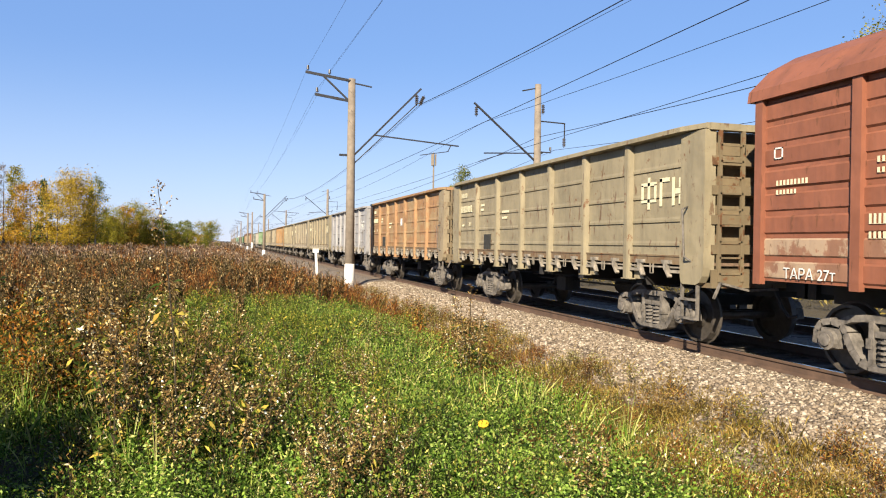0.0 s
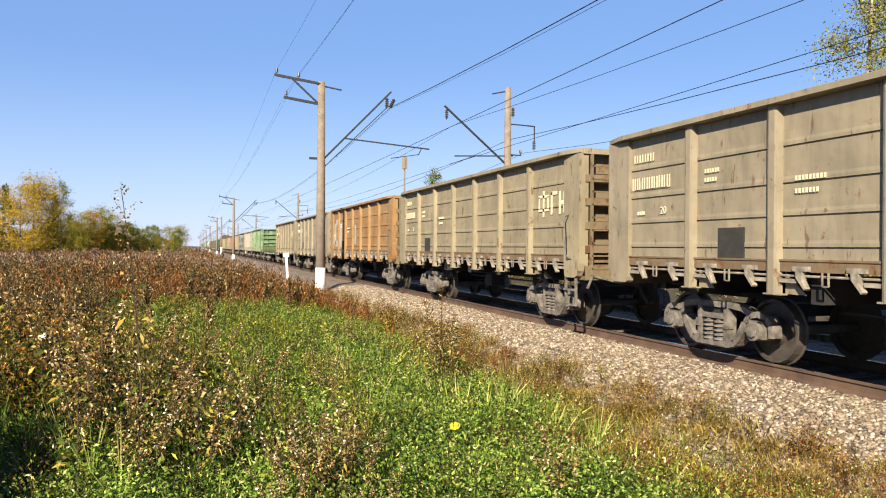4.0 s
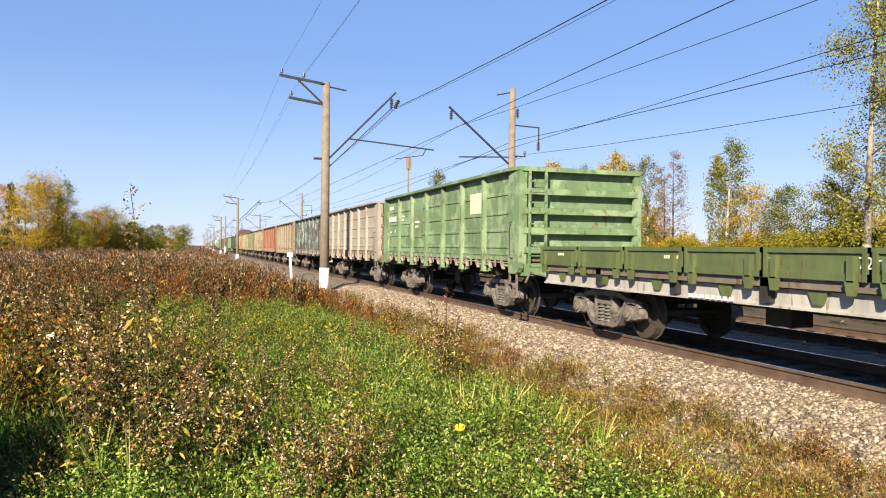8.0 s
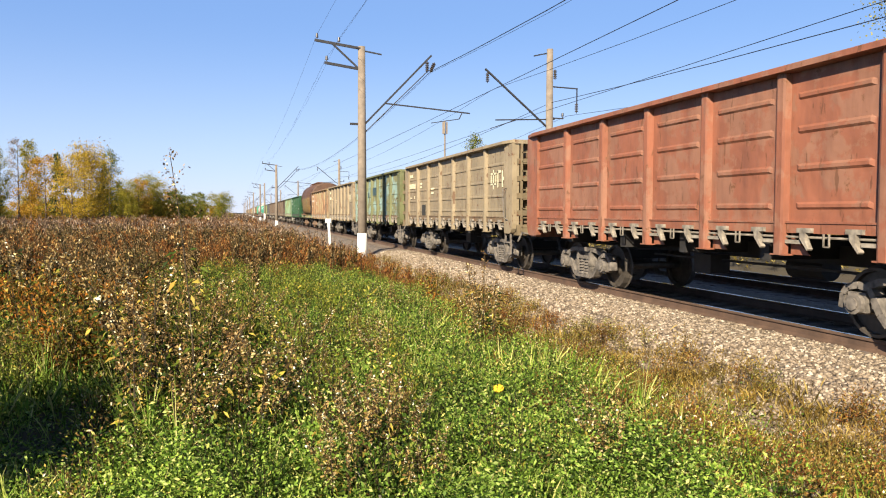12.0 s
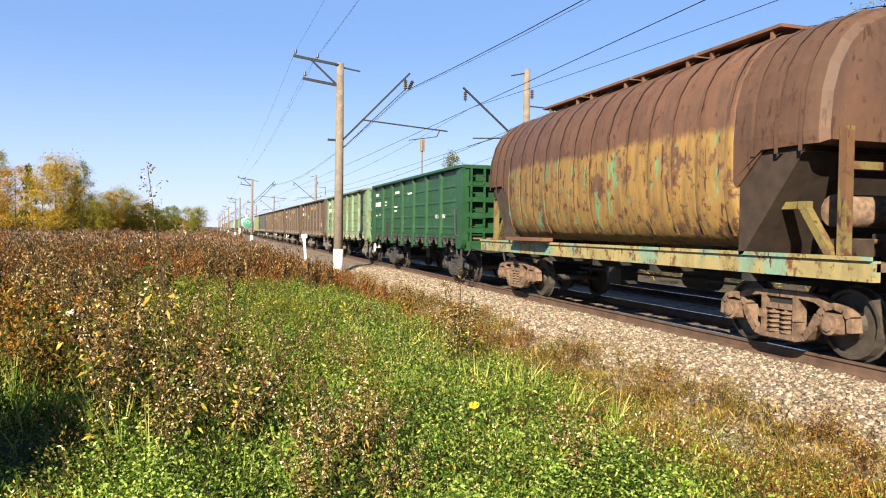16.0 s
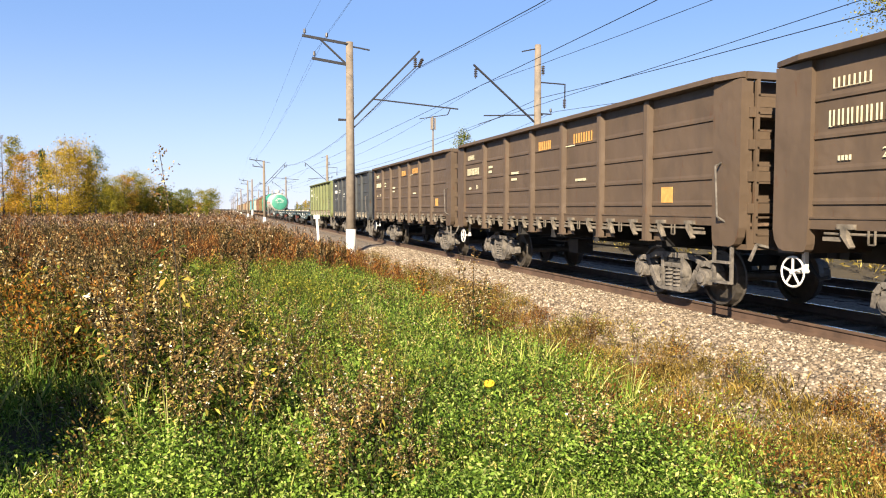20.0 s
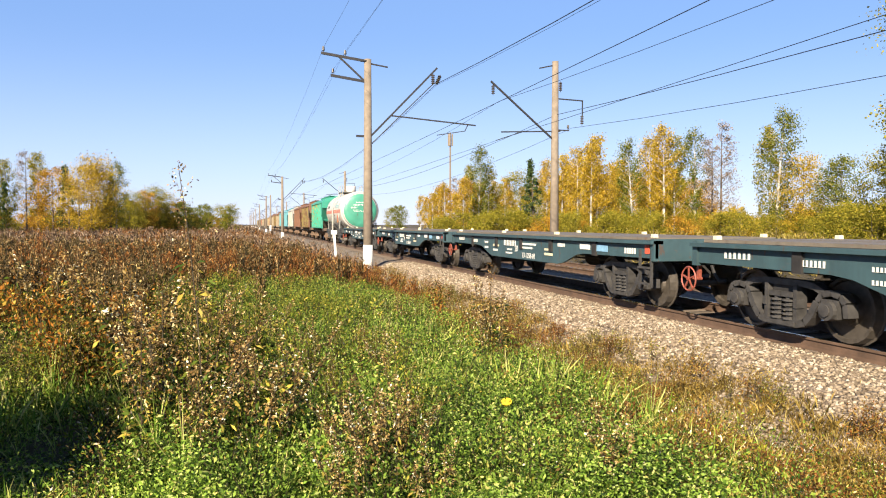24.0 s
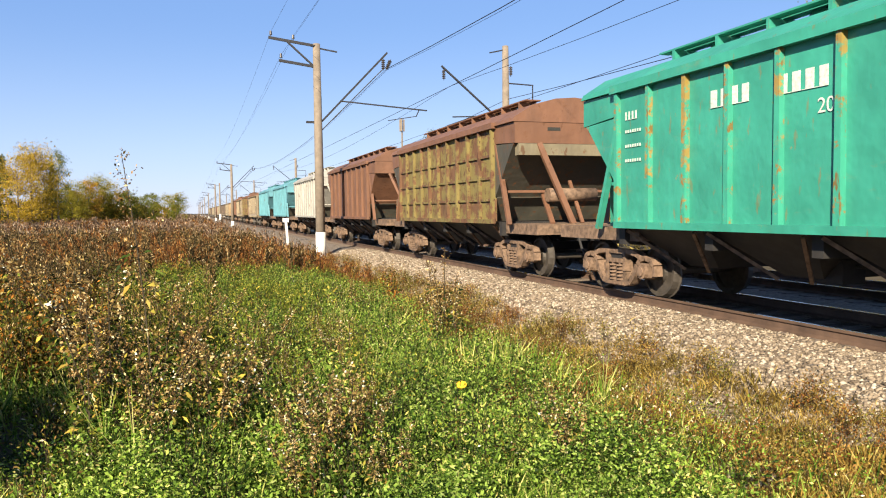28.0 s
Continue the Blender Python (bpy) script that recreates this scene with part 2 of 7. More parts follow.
MATS["peeling"] = paint("peeling", (0.25, 0.36, 0.31), 0.28, (0.17, 0.165, 0.07), 0.4, 0.62, (0.104, 0.044, 0.0176), None, 0.475, (0.24, 0.2, 0.1))
MATS["moss"] = paint("moss", (0.136, 0.144, 0.06), 0.3)
MATS["end_rust"] = paint("end_rust", (0.165, 0.125, 0.072), 0.45)
MATS["rust_hood"] = paint("rust_hood", (0.1, 0.05, 0.028), 0.45, None, 0.8, 0.7, (0.06, 0.026, 0.014))
MATS["rusty_edge"] = paint("rusty_edge", (0.168, 0.116, 0.064), 0.5)
MATS["lime"] = paint("lime", (0.162, 0.182, 0.0736), 0.22)
MATS["brick_red"] = paint("brick_red", (0.242, 0.0872, 0.0472), 0.25, (0.24, 0.112, 0.068))
MATS["boxcar_red"] = paint("boxcar_red", (0.228, 0.082, 0.044), 0.2)
MATS["brown"] = paint("brown", (0.098, 0.066, 0.042), 0.08, None, 0.3)
MATS["slate"] = paint("slate", (0.0472, 0.0504, 0.0504), 0.12)
MATS["rust_hopper"] = paint("rust_hopper", (0.115, 0.056, 0.032), 0.45, (0.25, 0.15, 0.042), 0.8, 0.7, (0.072, 0.028, 0.0144), (1.5, 3.5), 0.40, (0.128, 0.264, 0.136))
MATS["bin_dark"] = paint("bin_dark", (0.06, 0.056, 0.0416), 0.4)
MATS["dusty_tan"] = paint("dusty_tan", (0.208, 0.176, 0.112), 0.35)
# rust brown taken darker, with the shade under the round hopper's hood painted in
MATS["rust_and_shade"] = plain("rust_and_shade", (0.036, 0.0224, 0.0144), 0.85, 0.0, 0.45, 4)
MATS["stripe_red"] = plain("stripe_red", (0.448, 0.16, 0.112), 0.6, 0.0, 0.14, 2.5)
MATS["mark_teal"] = plain("mark_teal", (0.208, 0.336, 0.344), 0.6, 0.0, 0.2, 5)
MATS["mark_grey"] = plain("mark_grey", (0.336, 0.376, 0.376), 0.6, 0.0, 0.15, 5)
MATS["teal_rib"] = paint("teal_rib", (0.04, 0.304, 0.208), 0.5, (0.288, 0.192, 0.048), 0.3, 0.5, (0.24, 0.136, 0.032), None, 0.56)
MATS["boxcar_worn"] = paint("boxcar_worn", (0.24, 0.12, 0.072), 0.3, (0.336, 0.24, 0.16), 0.4)
MATS["rust_brown"] = paint("rust_brown", (0.168, 0.08, 0.044), 0.3)
MATS["sill_flaked"] = paint("sill_flaked", (0.32, 0.264, 0.112), 0.55, (0.176, 0.288, 0.208))
MATS["rust_yellow"] = paint("rust_yellow", (0.184, 0.144, 0.044), 0.5, (0.128, 0.06, 0.028), 0.6, 0.7, (0.08, 0.032, 0.0144))
MATS["teal_green"] = paint("teal_green", (0.034, 0.265, 0.19), 0.1, None, 0.2, 0.45, (0.28, 0.176, 0.048))
MATS["teal_blue"] = paint("teal_blue", (0.107, 0.289, 0.336), 0.1)
MATS["dusty_white"] = paint("dusty_white", (0.37, 0.356, 0.316), 0.2)
MATS["tank_white"] = paint("tank_white", (0.50, 0.475, 0.435), 0.02, None, 0.12, 0.4)
MATS["tank_green"] = paint("tank_green", (0.05, 0.25, 0.175), 0.08, None, 0.2, 0.45)
MATS["flat_blue"] = paint("flat_blue", (0.034, 0.072, 0.084), 0.15)
MATS["deck_wood"] = paint("deck_wood", (0.15, 0.125, 0.095), 0.3)


# ---- mesh tools ----


class Shape:
    """Gathers boxes, rods and swept outlines into one mesh."""

    def __init__(self):
        self.v, self.f = [], []

    def add(self, verts, faces):
        k = len(self.v)
        self.v += [tuple(p) for p in verts]
        self.f += [tuple(k + i for i in f) for f in faces]
        return self

    def box(self, x0, x1, y0, y1, z0, z1):
        p = [(x, y, z) for x in (x0, x1) for y in (y0, y1) for z in (z0, z1)]
        return self.add(p, [(0, 1, 3, 2), (4, 6, 7, 5), (0, 4, 5, 1), (2, 3, 7, 6), (0, 2, 6, 4), (1, 5, 7, 3)])

    def bar(self, a, b, w, h=None):
        """A square bar from a to b, w wide and h high."""
        a, b = Vector(a), Vector(b)
        d = (b - a).normalized()
        s = d.cross((0, 0, 1) if abs(d.z) < 0.9 else (0, 1, 0)).normalized() * (w / 2)
        u = s.cross(d).normalized() * ((h or w) / 2)
        p = [q + i * s + j * u for q in (a, b) for i, j in ((-1, -1), (1, -1), (1, 1), (-1, 1))]
        return self.add(p, [(3, 2, 1, 0), (4, 5, 6, 7), (0, 1, 5, 4), (1, 2, 6, 5), (2, 3, 7, 6), (3, 0, 4, 7)])

    def rod(self, a, b, r, r2=None, n=8):
        a, b = Vector(a), Vector(b)
        d = (b - a).normalized()
        s = d.orthogonal().normalized()
        u = d.cross(s)
        r2 = r if r2 is None else r2
        p = [q + (s * math.cos(2 * math.pi * i / n) + u * math.sin(2 * math.pi * i / n)) * rr for q, rr in ((a, r), (b, r2)) for i in range(n)]
        f = [(i, (i + 1) % n, n + (i + 1) % n, n + i) for i in range(n)]
        return self.add(p, f + [tuple(range(n - 1, -1, -1)), tuple(range(n, 2 * n))])

    def tube(self, pts, radii, n=5):
        """A round tube along points, with a radius at each."""
        pts = [Vector(p) for p in pts]
        rings = []
        for i, p in enumerate(pts):
            d = (pts[min(i + 1, len(pts) - 1)] - pts[max(i - 1, 0)]).normalized()
            a = d.cross((0.31, 0.95, 0.05)).normalized()
            b = d.cross(a)
            rings.append([p + (a * math.cos(2 * math.pi * k / n) + b * math.sin(2 * math.pi * k / n)) * radii[i] for k in range(n)])
        return self.loft(rings)

    def prism(self, outline, lo, hi, axis="x"):
        """An outline swept along an axis: for x the outline is (y, z), for y it is (x, z)."""
        n = len(outline)
        mk = (lambda k, a, b: (k, a, b)) if axis == "x" else (lambda k, a, b: (a, k, b))
        p = [mk(k, a, b) for k in (lo, hi) for a, b in outline]
        f = [(i, (i + 1) % n, n + (i + 1) % n, n + i) for i in range(n)]
        return self.add(p, f + [tuple(range(n - 1, -1, -1)), tuple(range(n, 2 * n))])

    def loft(self, rings, cap=True):
        n = len(rings[0])
        p = [q for r in rings for q in r]
        f = [(k * n + i, k * n + (i + 1) % n, (k + 1) * n + (i + 1) % n, (k + 1) * n + i) for k in range(len(rings) - 1) for i in range(n)]
        if cap:
            f += [tuple(range(n - 1, -1, -1)), tuple((len(rings) - 1) * n + i for i in range(n))]
        return self.add(p, f)

    def mesh(self, name, smooth=False):
        me = bpy.data.meshes.new(name)
        me.from_pydata(self.v, [], self.f)
        bm = bmesh.new()
        bm.from_mesh(me)
        bmesh.ops.recalc_face_normals(bm, faces=bm.faces)
        bm.to_mesh(me)
        bm.free()
        if smooth:
            me.polygons.foreach_set("use_smooth", [len(p.vertices) < 5 for p in me.polygons])
        me.materials.append(None)
        return me


def part(name, me, material, parent=None, label="", at=None):
    """One mesh object with its own material; at: its place, or its pose, in its parent."""
    ob = new(name, me)
    ob.material_slots[0].link = "OBJECT"
    ob.material_slots[0].material = material
    if parent:
        ob.parent = parent
    if at is not None:
        if isinstance(at, Matrix):
            ob.matrix_basis = at
        else:
            ob.location = at
    if label:
        ob["label"] = label
    return ob


def cached(fn):
    store = {}

    def get(*a):
        if a not in store:
            store[a] = fn(*a)
        return store[a]
    return get


def text_mesh(words, size):
    c = bpy.data.curves.new("text", "FONT")
    c.body, c.size, c.extrude, c.align_x = words, size, 0.002, "LEFT"
    ob = bpy.data.objects.new("text", c)
    scene.collection.objects.link(ob)
    me = bpy.data.meshes.new_from_object(ob)
    bpy.data.objects.remove(ob)
    me.materials.clear()
    me.materials.append(None)
    return me


text_mesh = cached(text_mesh)
SIDE = pose(0, 0, 0, 90, 0, -90)     # writing on a wall that faces the camera's side of the track


def wording(words, size, material, parent, x, y, z):
    return part("lettering", text_mesh(words, size), material, parent, "", Matrix.Translation((x, y, z)) @ SIDE)


def bars(material, parent, x, y, z, count, wide, high, pitch, name="lettering"):
    """A row of plain bars on the side wall, from y towards the camera, joined by a hairline along their feet."""
    if count == 1:
        me = Shape().box(-0.004, 0.003, -wide, 0, 0, high).mesh("lettering")
    else:
        low = high * 0.035
        outline = [(-(count - 1) * pitch - wide, 0), (0, 0)]
        for i in range(count):
            outline += [(-i * pitch, high), (-i * pitch - wide, high)]
            if i < count - 1:
                outline += [(-i * pitch - wide, low), (-(i + 1) * pitch, low)]
        me = Shape().prism(outline, -0.004, 0.003, "x").mesh("lettering")
    return part(name, me, material, parent, "", (x, y, z))


# ---- bogie parts, shared by all wagons ----


def side_frame_mesh():
    """Cast side frame: arms that arch over the axle boxes, two columns with windows, and a bowl under the springs."""
    s = Shape()
    for k in (-1, 1):
        arch = [(1.19, 0.40), (1.17, 0.58), (1.09, 0.68), (0.93, 0.715), (0.77, 0.68), (0.69, 0.58), (0.66, 0.44)]
        for a, b in zip(arch, arch[1:]):
            s.bar((0, k * a[0], a[1]), (0, k * b[0], b[1]), 0.17, 0.085)
        for a, b in zip([(0.80, 0.70), (0.62, 0.775), (0.40, 0.80), (0, 0.80)], [(0.62, 0.775), (0.40, 0.80), (0, 0.80), (-0.01, 0.80)]):
            s.bar((0, k * a[0], a[1]), (0, k * b[0], b[1]), 0.16, 0.09)
        for a, b in zip([(0.68, 0.56), (0.58, 0.38), (0.46, 0.25), (0.28, 0.205)], [(0.58, 0.38), (0.46, 0.25), (0.28, 0.205), (0, 0.20)]):
            s.bar((0, k * a[0], a[1]), (0, k * b[0], b[1]), 0.19, 0.105)
        s.box(-0.10, 0.08, *sorted((k * 0.26, k * 0.33)), 0.22, 0.78)
        s.box(-0.12, 0.02, *sorted((k * 0.28, k * 0.35)), 0.44, 0.56)
    s.box(-0.13, 0.10, -0.30, 0.30, 0.175, 0.235)
    return s.mesh("side_frame")


def spring_mesh():
    """A coil spring as close turns with gaps."""
    s = Shape()
    rings = []
    for k in range(5):
        z = 0.255 + k * 0.066
        for dz, r in ((0.0, 0.06), (0.004, 0.11), (0.030, 0.11), (0.034, 0.06), (0.064, 0.06)):
            rings.append([(-0.03 + r * math.cos(a * 0.7854), r * math.sin(a * 0.7854), z + dz) for a in range(8)])
    s.loft(rings)
    s.box(-0.10, 0.07, -0.12, 0.12, 0.585, 0.66)
    return s.mesh("spring")


def axle_box_mesh():
    s = Shape()
    s.box(-0.10, 0.10, -0.14, 0.14, 0.37, 0.62)
    s.rod((-0.16, 0, 0.475), (0.1, 0, 0.475), 0.135, 0.15, 14)
    s.rod((-0.19, 0, 0.475), (-0.17, 0, 0.475), 0.085, None, 10)
    return s.mesh("axle_box")


def wheelset_mesh():
    s = Shape()
    n = 20
    for k in (-1, 1):
        prof = [(0.86, 0.10), (0.86, 0.20), (0.80, 0.22), (0.80, 0.40), (0.855, 0.41), (0.855, 0.455), (0.735, 0.475), (0.722, 0.502), (0.705, 0.50), (0.705, 0.41), (0.765, 0.40), (0.74, 0.2), (0.72, 0.10)]
        rings = [[(k * x, r * math.cos(2 * math.pi * i / n), r * math.sin(2 * math.pi * i / n)) for i in range(n)] for x, r in prof]
        s.loft(rings)
    s.rod((-1.02, 0, 0), (1.02, 0, 0), 0.075, None, 10)
    return s.mesh("wheelset")


def bolster_mesh():
    s = Shape()
    s.box(-1.1, 1.1, -0.22, 0.22, 0.58, 0.78)
    s.rod((0, 0, 0.78), (0, 0, 0.86), 0.2)
    for y in (-0.42, 0.42):
        s.box(-0.85, 0.85, y - 0.05, y + 0.05, 0.42, 0.52)
    return s.mesh("bogie")


BOGIE = dict(frame=side_frame_mesh(), spring=spring_mesh(), box=axle_box_mesh(), wheel=wheelset_mesh(), bolster=bolster_mesh())
WHEELS = []


def bogie(wagon, y, material):
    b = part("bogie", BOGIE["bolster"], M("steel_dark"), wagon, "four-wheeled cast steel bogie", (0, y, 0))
    for k in (-1, 1):
        turn = pose(k * 1.06, 0, 0, 0, 0, 0 if k < 0 else 180)
        part("side_frame", BOGIE["frame"], material, b, "", turn)
        if k < 0:
            for d in (-0.115, 0.115):
                part("spring", BOGIE["spring"], material, b, "", turn @ Matrix.Translation((0, d, 0)))
        for a in (-0.925, 0.925):
            part("axle_box", BOGIE["box"], material, b, "", Matrix.Translation((k * 1.06, a, 0)) @ pose(0, 0, 0, 0, 0, 0 if k < 0 else 180))
    for a in (-0.925, 0.925):
        w = part("wheelset", BOGIE["wheel"], M("wheel"), b, "", (0, a, 0.475))
        WHEELS.append((w, a))
    return b


def coupler_mesh(half, length):
    s = Shape()
    e = length / 2
    for k in (-1, 1):
        s.box(-0.11, 0.11, *sorted((k * (half - 0.3), k * (e - 0.12))), 0.97, 1.15)
        s.box(-0.19, 0.17, *sorted((k * (e - 0.2), k * (e + 0.03))), 0.88, 1.22)
    return s.mesh("coupler")


coupler_mesh = cached(coupler_mesh)


def hose_mesh(e):
    return Shape().tube([(-0.35, -e + 0.45, 0.95), (-0.36, -e + 0.3, 0.72), (-0.36, -e + 0.15, 0.58), (-0.33, -e + 0.02, 0.62)], [0.03] * 4, 6).mesh("brake_hose")


hose_mesh = cached(hose_mesh)


def ladder_mesh(kind):
    """side: the step ladder that hangs below the corner; end: the rungs on the end wall."""
    s = Shape()
    if kind == "side":
        for y in (0, 0.40):
            s.bar((0, y, 1.16), (0, y, 0.5), 0.05, 0.035)
        for z in (0.52, 0.82):
            s.bar((-0.02, 0, z), (-0.02, 0.40, z), 0.09, 0.035)
    else:
        for x in (0, 0.42):
            s.bar((x, 0, 1.12), (x, 0, 3.47), 0.06, 0.05)
        for i in range(9):
            z = 1.24 + i * 0.25
            s.bar((0, -0.01, z), (0.42, -0.01, z), 0.03, 0.028)
    return s.mesh("ladder")


ladder_mesh = cached(ladder_mesh)

# ---- open gondola wagon ----
G_HALF, G_W, G_TOP, G_LOW = 6.43, 1.55, 3.58, 1.36
POSTS = [-4.19, -2.515, -0.84, 0.84, 2.515, 4.19]


def panel_mesh(style, a, b):
    """One sheet of the side between two posts, with its pressed ridges or lapped seams."""
    z0, z1 = G_LOW + 0.14, G_TOP - 0.1
    face = [(-0.035, z0)]
    if style == "pressed":
        # swages that stop short of the posts
        def ring(y, f):
            out = [(-0.035, y, z0)]
            for z, h in ((1.72, 0.10), (2.22, 0.11), (2.72, 0.11), (3.16, 0.10)):
                out += [(-0.035, y, z - h / 2), (-0.035 - 0.026 * f, y, z - h / 5), (-0.035 - 0.026 * f, y, z + h / 5), (-0.035, y, z + h / 2)]
            return out + [(-0.035, y, z1), (0.035, y, z1), (0.035, y, z0)]
        return Shape().loft([ring(a, 0), ring(a + 0.22, 0), ring(a + 0.28, 1), ring(b - 0.28, 1), ring(b - 0.22, 0), ring(b, 0)]).mesh("panel")
    for z in (1.66, 2.06, 2.48, 2.95):
        face += [(-0.035, z - 0.013), (-0.008, z - 0.012), (-0.008, z + 0.008), (-0.044, z + 0.010), (-0.044, z + 0.05), (-0.035, z + 0.09)]
    face += [(-0.035, z1), (0.035, z1), (0.035, z0)]
    return Shape().prism(face, a, b, "y").mesh("panel")


panel_mesh = cached(panel_mesh)


def side_wall_mesh(half):
    """The lower chord that carries the panels."""
    prof = [(-0.075, G_LOW), (-0.075, G_LOW + 0.13), (-0.09, G_LOW + 0.13), (-0.09, G_LOW + 0.155), (0.05, G_LOW + 0.155), (0.05, G_LOW)]
    return Shape().prism(prof, -half + 0.1, half - 0.1, "y").mesh("side_wall")


side_wall_mesh = cached(side_wall_mesh)


def post_mesh():
    """A pressed hat-section post with the gusset of its cross-beam beside its foot."""
    s = Shape()
    prof = [(-0.10, 0), (-0.085, -0.085), (-0.05, -0.10), (0.05, -0.10), (0.085, -0.085), (0.10, 0)]
    s.loft([[(-0.035 + x, y, z) for y, x in prof] for z in (1.06, G_TOP - 0.09)])
    s.prism([(-0.11, 1.35), (-0.11, 1.07), (-0.44, 1.07), (-0.40, 1.11)], 0.0, 0.02, "x")
    s.box(-0.13, 0.02, -0.14, 0.14, 1.055, 1.075)
    return s.mesh("post")


def corner_mesh():
    """Corner post: a folded plate over the last half metre of the side, rounded at its foot."""
    s = Shape()
    s.prism([(-0.30, 1.16), (-0.32, 1.45), (-0.32, G_TOP - 0.1), (0.30, G_TOP - 0.1), (0.30, 1.34), (0.27, 1.2), (0.20, 1.1), (0.10, 1.06), (-0.24, 1.06), (-0.28, 1.09)], -0.10, 0.03, "x")
    s.box(0.03, 0.10, 0.20, 0.30, 1.1, G_TOP - 0.1)
    return s.mesh("corner_post")


def chord_mesh(kind, half):
    s = Shape()
    if kind == "side":
        # the outer lip narrows towards the corners
        prof = [(-0.21, G_TOP - 0.085), (-0.21, G_TOP - 0.015), (-0.18, G_TOP), (0.05, G_TOP), (0.05, G_TOP - 0.10)]
        def ring(y, pull):
            return [(x + (pull if x < 0 else 0), y, z) for x, z in prof]
        s.loft([ring(-half, 0.12), ring(-half + 0.5, 0.0), ring(half - 0.5, 0.0), ring(half, 0.12)])
    else:
        s.box(-G_W - 0.03, G_W + 0.03, -0.10, 0.06, G_TOP - 0.11, G_TOP - 0.004)
    return s.mesh("top_chord")


chord_mesh = cached(chord_mesh)


def end_wall_mesh():
    """A recessed end sheet behind deep horizontal ribs."""
    face = [(-0.09, 1.02), (-0.09, 1.30), (0.13, 1.33)]
    for z in (1.62, 2.08, 2.54, 3.0):
        face += [(0.13, z - 0.09), (-0.09, z - 0.07), (-0.09, z + 0.07), (0.13, z + 0.10)]
    face += [(0.13, G_TOP - 0.1), (0.2, G_TOP - 0.1), (0.2, 1.02)]
    return Shape().prism(face, -G_W + 0.03, G_W - 0.03, "x").mesh("end_wall")


def latch_mesh():
    """Hatch gear below the lower chord of one bay: two hooks, a torsion bar and a ring."""
    s = Shape()
    for d in (-0.42, 0.38):
        s.prism([(d - 0.04, 1.37), (d + 0.06, 1.37), (d + 0.05, 1.29), (d - 0.02, 1.21), (d - 0.08, 1.14), (d - 0.10, 1.16), (d - 0.04, 1.26)], -0.13, -0.05, "x")
        s.box(-0.12, -0.02, d - 0.13, d + 0.12, 1.37, 1.43)
    s.box(-0.09, -0.03, 0.46, 0.74, 1.22, 1.27)
    s.box(-0.09, -0.03, -0.74, -0.50, 1.22, 1.27)
    s.rod((-0.06, -0.74, 1.31), (-0.06, 0.74, 1.31), 0.016, None, 6)
    for d in (-0.045, 0.045):
        s.bar((-0.11, d, 1.36), (-0.11, d, 1.20), 0.018)
    s.bar((-0.11, -0.045, 1.2), (-0.11, 0.045, 1.2), 0.018)
    return s.mesh("hatch_latch")


def hand_wheel_mesh():
    """A spoked hand brake wheel that faces the field."""
    s = Shape()
    n = 20
    rim = [[(0.016 * math.cos(b), (0.2 + 0.016 * math.sin(b)) * math.cos(2 * math.pi * i / n), (0.2 + 0.016 * math.sin(b)) * math.sin(2 * math.pi * i / n)) for b in (0.0, 1.57, 3.14, 4.71)] for i in range(n + 1)]
    s.loft(rim, False)
    for i in range(5):
        a = 2 * math.pi * i / 5 + 0.3
        s.bar((0, 0, 0), (0, 0.2 * math.cos(a), 0.2 * math.sin(a)), 0.022)
    s.rod((-0.03, 0, 0), (0.25, 0, 0), 0.03, None, 8)
    s.bar((0.2, 0, 0), (0.2, 0, 0.36), 0.06)
    return s.mesh("hand_wheel")


def lever_mesh():
    """The bent uncoupling lever across the end beam."""
    s = Shape()
    for a, b in zip([(-1.5, 0, 0.86), (-1.38, 0, 1.10), (-0.85, 0, 0.98)], [(-1.38, 0, 1.10), (-0.85, 0, 0.98), (-0.3, 0, 1.0)]):
        s.bar(a, b, 0.035)
    return s.mesh("uncoupling_lever")


def sill_mesh(half):
    return Shape().box(-0.22, 0.22, -half + 0.1, half - 0.1, 0.86, 1.14).mesh("centre_sill")


sill_mesh = cached(sill_mesh)
CROSS = Shape().box(-1.45, 1.45, -0.09, 0.09, 0.96, 1.30).mesh("crossbeam")
RESERVOIR = Shape().rod((0.5, -1.2, 0.72), (0.5, -0.4, 0.72), 0.2, None, 12).mesh("air_reservoir")
BRAKE_ROD = Shape().bar((-0.35, -3.2, 0.78), (-0.35, 2.6, 0.78), 0.04).mesh("brake_rod")
VALVE = Shape().box(-0.6, -0.2, 0.4, 0.9, 0.55, 0.88).mesh("brake_cylinder")


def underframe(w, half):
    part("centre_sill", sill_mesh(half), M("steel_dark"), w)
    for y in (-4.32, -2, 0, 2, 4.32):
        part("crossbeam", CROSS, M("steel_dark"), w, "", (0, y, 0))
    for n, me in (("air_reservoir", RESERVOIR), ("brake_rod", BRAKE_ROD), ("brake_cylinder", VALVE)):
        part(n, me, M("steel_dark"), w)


def floor_mesh(half):
    return Shape().box(-G_W + 0.05, G_W - 0.05, -half + 0.05, half - 0.05, G_LOW + 0.0, G_LOW + 0.05).mesh("floor_plate")


floor_mesh = cached(floor_mesh)


def pull_rod_mesh():
    s = Shape()
    s.rod((0, 0, 1.5), (-0.02, 0.03, 2.25), 0.016, None, 6).rod((-0.02, 0.03, 2.25), (0.11, 0.06, 2.3), 0.016, None, 6).rod((0, 0, 1.5), (0.11, -0.05, 1.42), 0.016, None, 6)
    return s.mesh("grab_rail")


